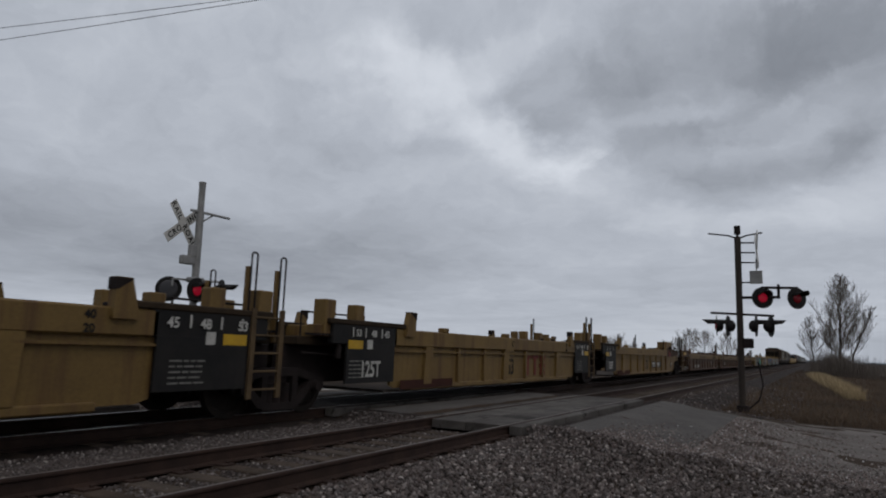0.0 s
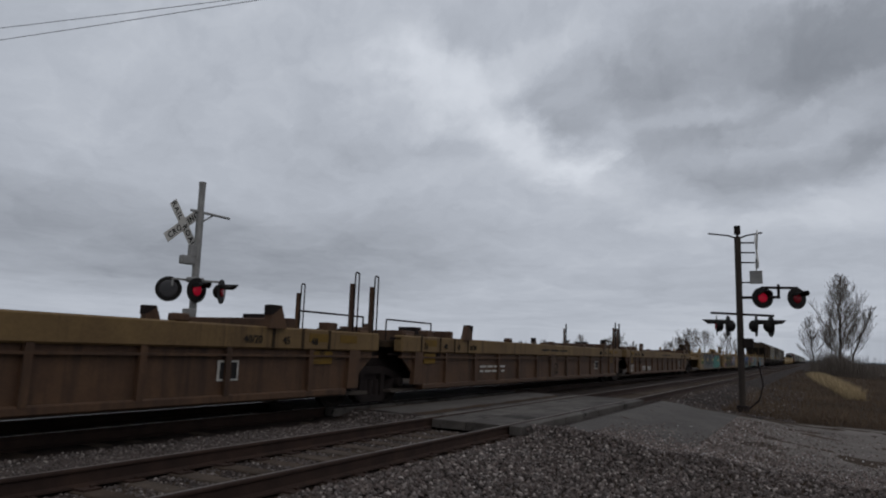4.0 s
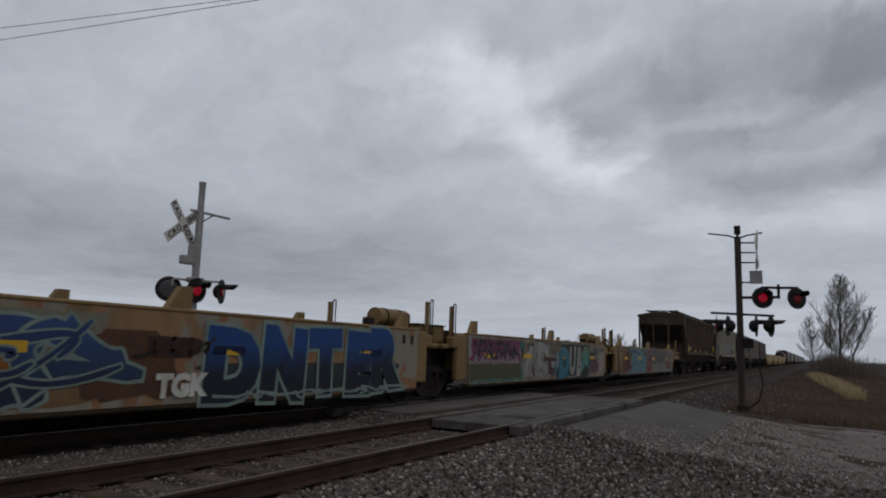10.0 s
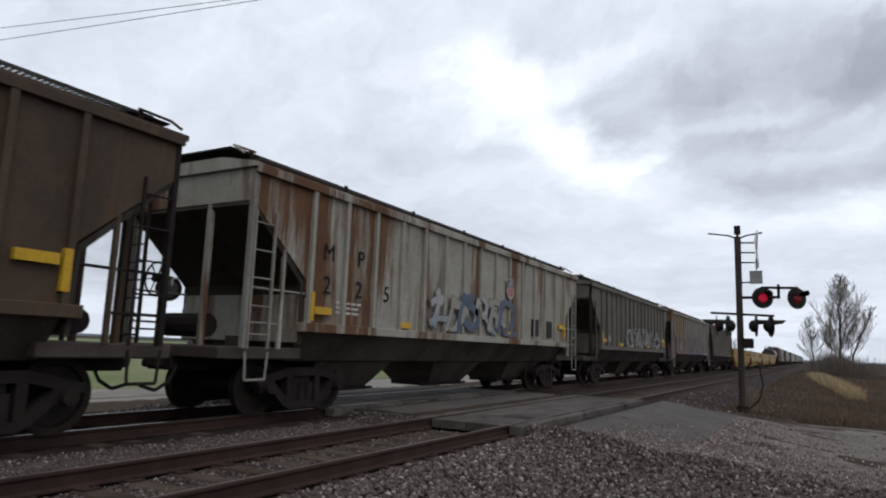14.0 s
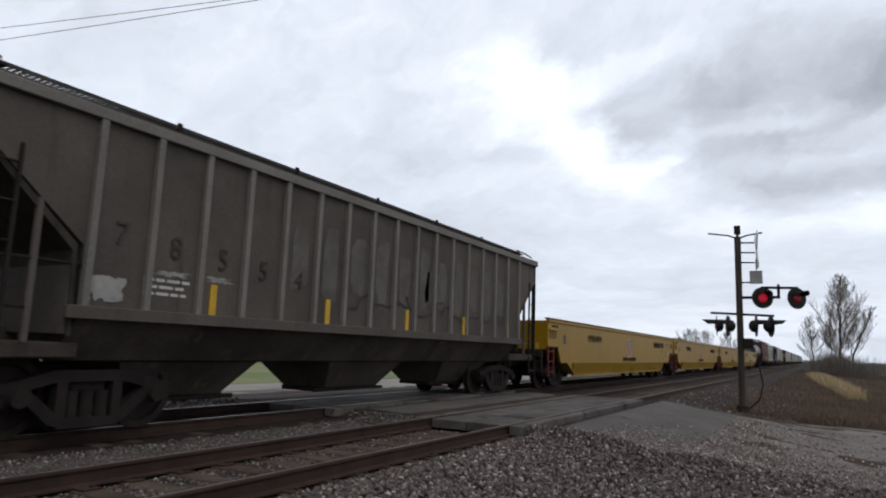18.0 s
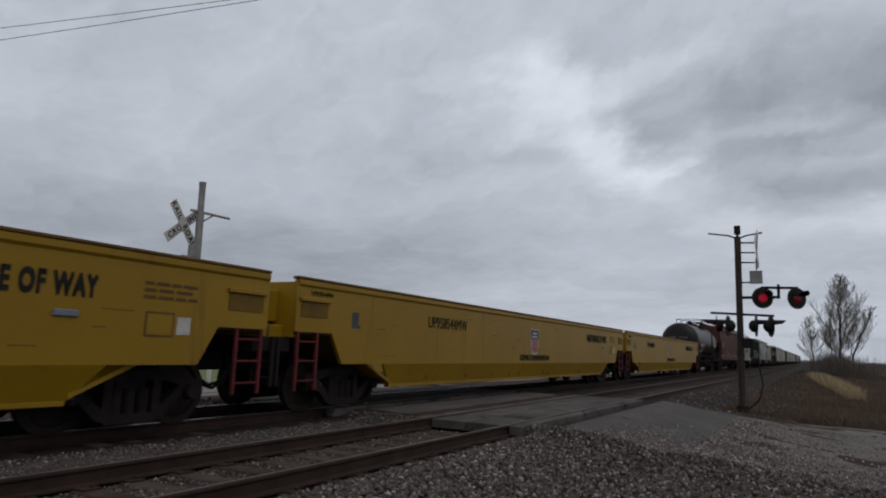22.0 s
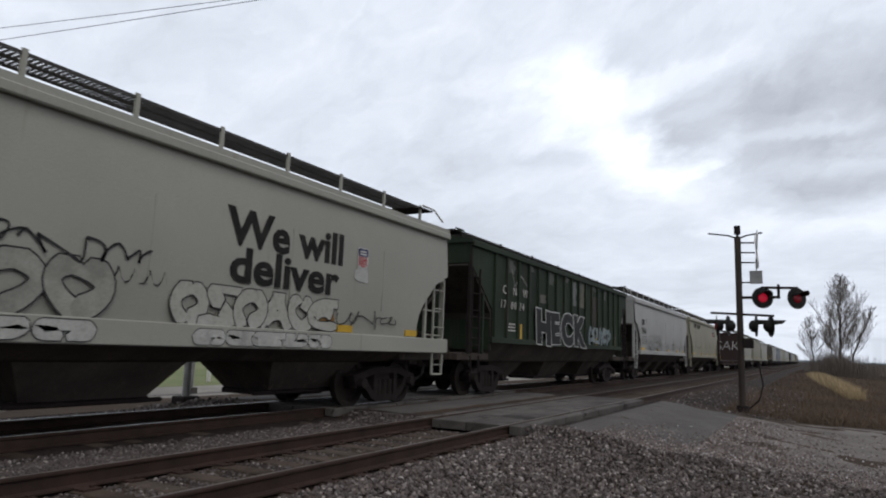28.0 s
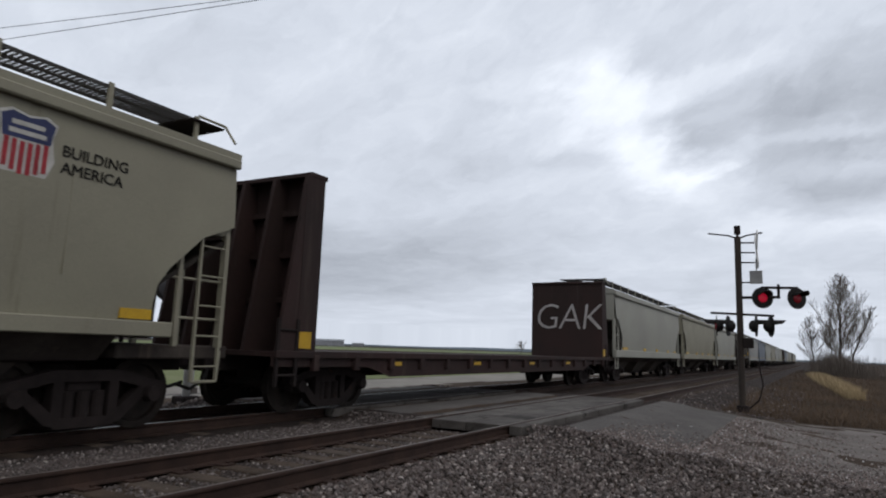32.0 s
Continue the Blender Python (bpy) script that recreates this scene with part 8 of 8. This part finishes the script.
M["rusty_grey"] = rust_panels()
M["soot"] = surface("faded_black_paint", (0.035, 0.031, 0.027), (0.07, 0.062, 0.053), 0.85, 0, 5, 30)
M["patched_grey"] = patched_grey()
rib_hopper(183.95, 200.1, "brown_hopper", "soot-brown ribbed covered hopper with yellow reflectors", marks=[patch(9.3, 2.75, 2.2, 1.0, (0.055, 0.045, 0.038), 4, -0.04), *[patch(x, z, 0.5, h_, (0.13, 0.115, 0.1), k, -0.045) for k, (x, z, h_) in enumerate(((2.85, 1.85, 0.3), (3.65, 2.05, 0.16), (4.5, 2.05, 0.14)))], *[patch(1.85 + 0.83 * k, 2.0 + 0.5 * (k % 3), 0.4, 1.2 + 0.4 * (k % 2), (0.10, 0.062, 0.036), 20 + k, -0.0465) for k in range(0, 16, 2)]])
rib_hopper(201.5, 217.7, "rusty_grey", "grey covered hopper streaked with heavy rust and old graffiti", trim="pale_grey", ribs=15, marks=[
    mark_text("M", 1.74, 2.7, 0.44, out=-0.03), mark_text("P", 2.76, 2.7, 0.44, out=-0.03), *[mark_text(ch, 1.78 + 0.95 * k, 2.1, 0.46, out=-0.03) for k, ch in enumerate("225")], wild(5.5, 10.0, 1.62, 2.6, [fade((0.33, 0.34, 0.34), (0.15, 0.19, 0.25), 1.5, 2.2), fade((0.29, 0.27, 0.24), (0.30, 0.31, 0.32), 1.5, 2.2), (0.10, 0.14, 0.22)], (0.15, 0.155, 0.17), 101, 6, 0.11, 0.02, out=0.03, lap=1.3), badge(9.95, 2.95, 0.55, 0.03)])
rib_hopper(219.6, 235.2, "dark_grey", "sooty dark hopper with white sprayed letters along the side", marks=[wild(5.2, 12.5, 1.62, 2.5, [(0.20, 0.20, 0.2), (0.06, 0.06, 0.06)], (0.42, 0.42, 0.41), 103, 7, 0.1, 0.03, out=0.03, lap=1.2), swirl(4.8, 2.1, 8.5, 0.8, (0.42, 0.42, 0.41), 3, 0.04, 6, 0.032)])
rib_hopper(236.8, 253.0, "patched_grey", "pale grey ribbed hopper with rust stains and purple overspray", rib_mat="pale_grey", trim="pale_grey", marks=[
    *[mark_text(ch, 1.7 + 0.835 * k, 2.75, 0.42, out=-0.03) for k, ch in enumerate("UP")], *[mark_text(ch, 1.7 + 0.835 * k, 2.15, 0.48, out=-0.03) for k, ch in enumerate("8154")], block(9.9, 10.45, 3.0, 3.36, (0.03, 0.03, 0.03), 2, -0.046), block(9.95, 10.4, 2.6, 2.97, (0.42, 0.42, 0.4), 3, -0.046), mark_text("J  C", 12.9, 2.0, 0.32, out=-0.03), *[patch(10.05 + 0.835 * i + 0.12 * (k % 2), 2.05 + 0.42 * k, 0.2 + 0.09 * ((i + k) % 3), 0.22 + 0.08 * ((i * k) % 3), (0.19, 0.15, 0.115), 70 + 5 * i + k, -0.0465) for i in range(4) for k in range(4) if (i + 2 * k) % 5]], upright=True)
M["rib_grey"] = surface("grey_rib_paint", (0.21, 0.198, 0.18), (0.15, 0.14, 0.126), 0.8, 0, 0.8, 20, streak=(0.10, 0.09, 0.08), amount=0.3)
rib_hopper(254.5, 270.6, "sooty", "dusty grey-brown ribbed hopper with faded lettering", rib_mat="rib_grey", marks=[patch(9.7, 2.55, 0.7, 0.75, (0.115, 0.105, 0.09), 3, -0.046), *[mark_text(ch, 1.72 + 0.83 * k, 2.35 - 0.06 * k, 0.44, "soot", out=-0.03) for k, ch in enumerate("78554")],
    *[patch(1.84 + 0.828 * k, 2.7 - 0.05 * (k % 3), 0.42, 1.1 + 0.3 * (k % 2), (0.122, 0.11, 0.097), 30 + k, -0.046) for k in range(4, 15)], *[scrawl(1.6 + 0.828 * k, 2.15 + 0.828 * k, 1.85, 2.25, (0.05, 0.043, 0.037), 1, 60 + k, 0.03, -0.04) for k in range(6, 15)], *[block(1.62 + 0.83 * k, 2.02 + 0.83 * k, 2.02, 2.12, (0.33, 0.32, 0.3), 40 + k, -0.044) for k in (1, 2)], block(1.5, 1.95, 1.62, 1.95, (0.34, 0.34, 0.32), 44, -0.044)], upright=True)

for s0, s1, number in ((271.65, 293.45, "UP958545MW"), (294.1, 315.95, "UP958558MW"), (316.6, 338.35, "UP958544MW"), (339.0, 360.8, "UP958460MW")):
    work_car(s0, s1, number)
tank_car(361.7, 373.2)

smooth_hopper(374.6, 390.4, "maroon", "maroon covered hopper with scratched graffiti along the sill", marks=[mark_text("NDYX", 1.5, 2.55, 0.24, "lettering_white"), mark_text("843463", 1.5, 2.3, 0.24, "lettering_white"), wild(3.6, 8.0, 1.46, 2.0, [(0.12, 0.05, 0.045)], (0.36, 0.33, 0.31), 91, 6, 0.05, 0.02), wild(10.0, 12.6, 1.46, 2.1, [(0.1, 0.045, 0.04)], (0.34, 0.31, 0.29), 93, 4, 0.06, 0.02)])
smooth_hopper(391.2, 407.25, "light_grey", "light grey covered hopper with black lettering and bubble graffiti", sill="light_grey", marks=[
    mark_text("UP", 1.95, 2.78, 0.62, fat=0.006, out=0.05), mark_text("90602", 1.75, 2.12, 0.52, fat=0.004, out=0.05), wild(3.4, 7.5, 1.4, 2.12, [(0.37, 0.37, 0.325), (0.345, 0.345, 0.305)], BLACK, 61, 5, 0.16, 0.022, out=0.05, lap=1.2, kinds=(3, 3, 1, 3, 3)), wild(4.3, 7.4, 1.14, 1.38, [(0.5, 0.5, 0.47)], BLACK, 64, 4, 0.09, 0.014, out=0.056, kinds=(3, 1, 3, 3)), swirl(7.45, 1.98, 0.9, 0.2, BLACK, 5, 0.016, 4, 0.05),
    patch(4.9, 1.75, 0.2, 0.35, (0.34, 0.13, 0.03), 3, 0.08), mark_text("We will", 9.28, 2.66, 0.78, fat=0.022, fit=2.75, out=0.055), mark_text("deliver", 9.36, 2.1, 0.74, fat=0.022, fit=2.6, out=0.055), wild(8.4, 11.9, 1.42, 2.0, [fade((0.36, 0.36, 0.32), (0.45, 0.45, 0.42), 1.2, 1.6)], BLACK, 67, 6, 0.12, 0.018, out=0.05, lap=1.15, kinds=(3, 0, 3, 4, 3, 1)),
    wild(8.8, 11.8, 1.14, 1.36, [(0.5, 0.5, 0.47)], BLACK, 68, 5, 0.1, 0.01, out=0.055, kinds=(3, 3, 1)), scrawl(12.0, 13.9, 1.55, 1.9, (0.03, 0.028, 0.026), 7, 69, 0.014, 0.05), patch(11.7, 1.75, 0.4, 0.5, (0.3, 0.16, 0.05), 3, 0.05), scrawl(6.0, 8.2, 2.05, 2.4, (0.02, 0.02, 0.02), 6, 70, 0.02, 0.05), lines(2.0, 1.95, 1.0, 4, seed=4, out=0.05), badge(12.65, 2.86, 0.4, 0.045), patch(12.65, 2.55, 0.42, 0.3, (0.5, 0.5, 0.48), 4, 0.045)])
rib_hopper(408.6, 424.6, "green", "dark green ribbed hopper with large white and pale blue graffiti", marks=[
    mark_text("C  N  W", 1.95, 2.8, 0.36, "lettering_white", spacing=1.5, out=-0.02), mark_text("17  80 74", 1.8, 2.4, 0.32, "lettering_white", spacing=1.4, out=-0.02), tag("HECK", 4.3, 1.54, 1.34, (0.006, 0.006, 0.0065), (0.6, 0.6, 0.59), fit=5.3, fat=0.09, edge=0.035, lean=-0.1, jump=0.03, out=0.03),
    wild(10.0, 12.9, 1.55, 2.25, [(0.17, 0.24, 0.26), (0.28, 0.33, 0.34)], (0.38, 0.40, 0.40), 74, 5, 0.07, 0.02, out=0.03, lap=1.3), block(4.9, 5.5, 2.75, 3.05, (0.15, 0.14, 0.12), 3, -0.045), block(8.15, 8.6, 2.9, 3.8, (0.16, 0.17, 0.16), 6, -0.045), block(9.0, 9.6, 2.9, 3.85, (0.15, 0.145, 0.115), 5, -0.045), *[block(1.6 + 0.82 * k, 1.6 + 0.82 * k + 0.3 + 0.1 * (k % 3), 3.3 + 0.12 * (k % 4), 3.86, (0.09, 0.095, 0.082), 50 + k, -0.046) for k in range(1, 15, 2)], scrawl(2.6, 3.2, 3.0, 3.7, (0.22, 0.22, 0.2), 1, 77, 0.03, -0.04), patch(11.0, 2.9, 0.5, 1.2, (0.05, 0.038, 0.03), 6, -0.046)], upright=True)
smooth_hopper(426.2, 441.3, "cool_grey", "cool grey covered hopper with yellow reflectors and thin black tags", bays=4, band=(1.0, 1.28, 1.47), sill="cool_grey", marks=[
    mark_text("CMO", 1.36, 2.76, 0.4, fat=0.006, fit=0.72, out=0.05), mark_text("113164", 1.34, 2.34, 0.38, fat=0.006, fit=1.0, out=0.05), lines(1.5, 2.15, 1.0, 4, seed=7, step=0.11, out=0.05), wild(3.0, 6.3, 1.56, 2.32, [M["cool_grey"]], (0.02, 0.02, 0.02), 57, 6, 0.09, 0.02, out=0.05, lap=1.35), scrawl(6.0, 6.6, 1.6, 2.25, (0.03, 0.03, 0.03), 2, 58, 0.014, 0.05),
    scrawl(7.5, 8.5, 1.52, 1.95, (0.03, 0.03, 0.03), 4, 81, 0.018, 0.055), scrawl(11.4, 13.5, 1.55, 2.0, (0.03, 0.03, 0.03), 7, 83, 0.018, 0.055), lines(9.6, 1.95, 0.9, 5, seed=9, out=0.05)])
smooth_hopper(442.6, 457.6, "beige", "beige covered hopper with a striped shield badge", bays=3, band=(0.95, 1.22, 1.42), sill="beige", marks=[
    mark_text("CMO  101384", 1.84, 3.36, 0.47, fat=0.008, fit=2.98, out=0.05), badge(11.93, 3.25, 0.74, 0.06), mark_text("BUILDING", 12.33, 3.26, 0.19, fat=0.002, out=0.055), mark_text("AMERICA", 12.33, 3.06, 0.19, fat=0.002, out=0.055), lines(3.2, 1.95, 0.6, 2, seed=2, out=0.05), lines(4.2, 1.95, 0.6, 2, seed=3, out=0.05)])
bulkhead_flat(458.65, 478.45)
smooth_hopper(479.6, 495.3, "light_grey", "light grey covered hopper well down the train", rich=False)
tail = ("beige", "light_grey", "dark_grey", "cool_grey", "blue_grey", "light_grey", "beige", "cool_grey", "light_grey", "sooty", "blue_grey", "cool_grey", "beige", "light_grey", "dark_grey", "light_grey", "beige", "cool_grey")
s = 496.8
for k, mat in enumerate(tail):
    if mat in ("dark_grey", "sooty"):
        rib_hopper(s, s + 16.0, mat, "grimy ribbed covered hopper far down the train", ribs=13)
    else:
        smooth_hopper(s, s + 15.8, mat, "plain covered hopper far down the train", rich=False)
    s += 17.3

DECK_OB = cloud_deck()


def motions():
    times = [0, 1, 2, 3, 4, 5, 6, 7, 8, 9, 10, 11, 12] + list(range(14, 33, 2))
    for ob, s in CARS:
        walk(ob, [(t, pose(s - travelled(t), Y2, 0)) for t in times])
    walk(DECK_OB, [(t, pose(72 * t / 32, -85 * t / 32, DECK)) for t in (0, 8, 16, 24, 32)])


motions()
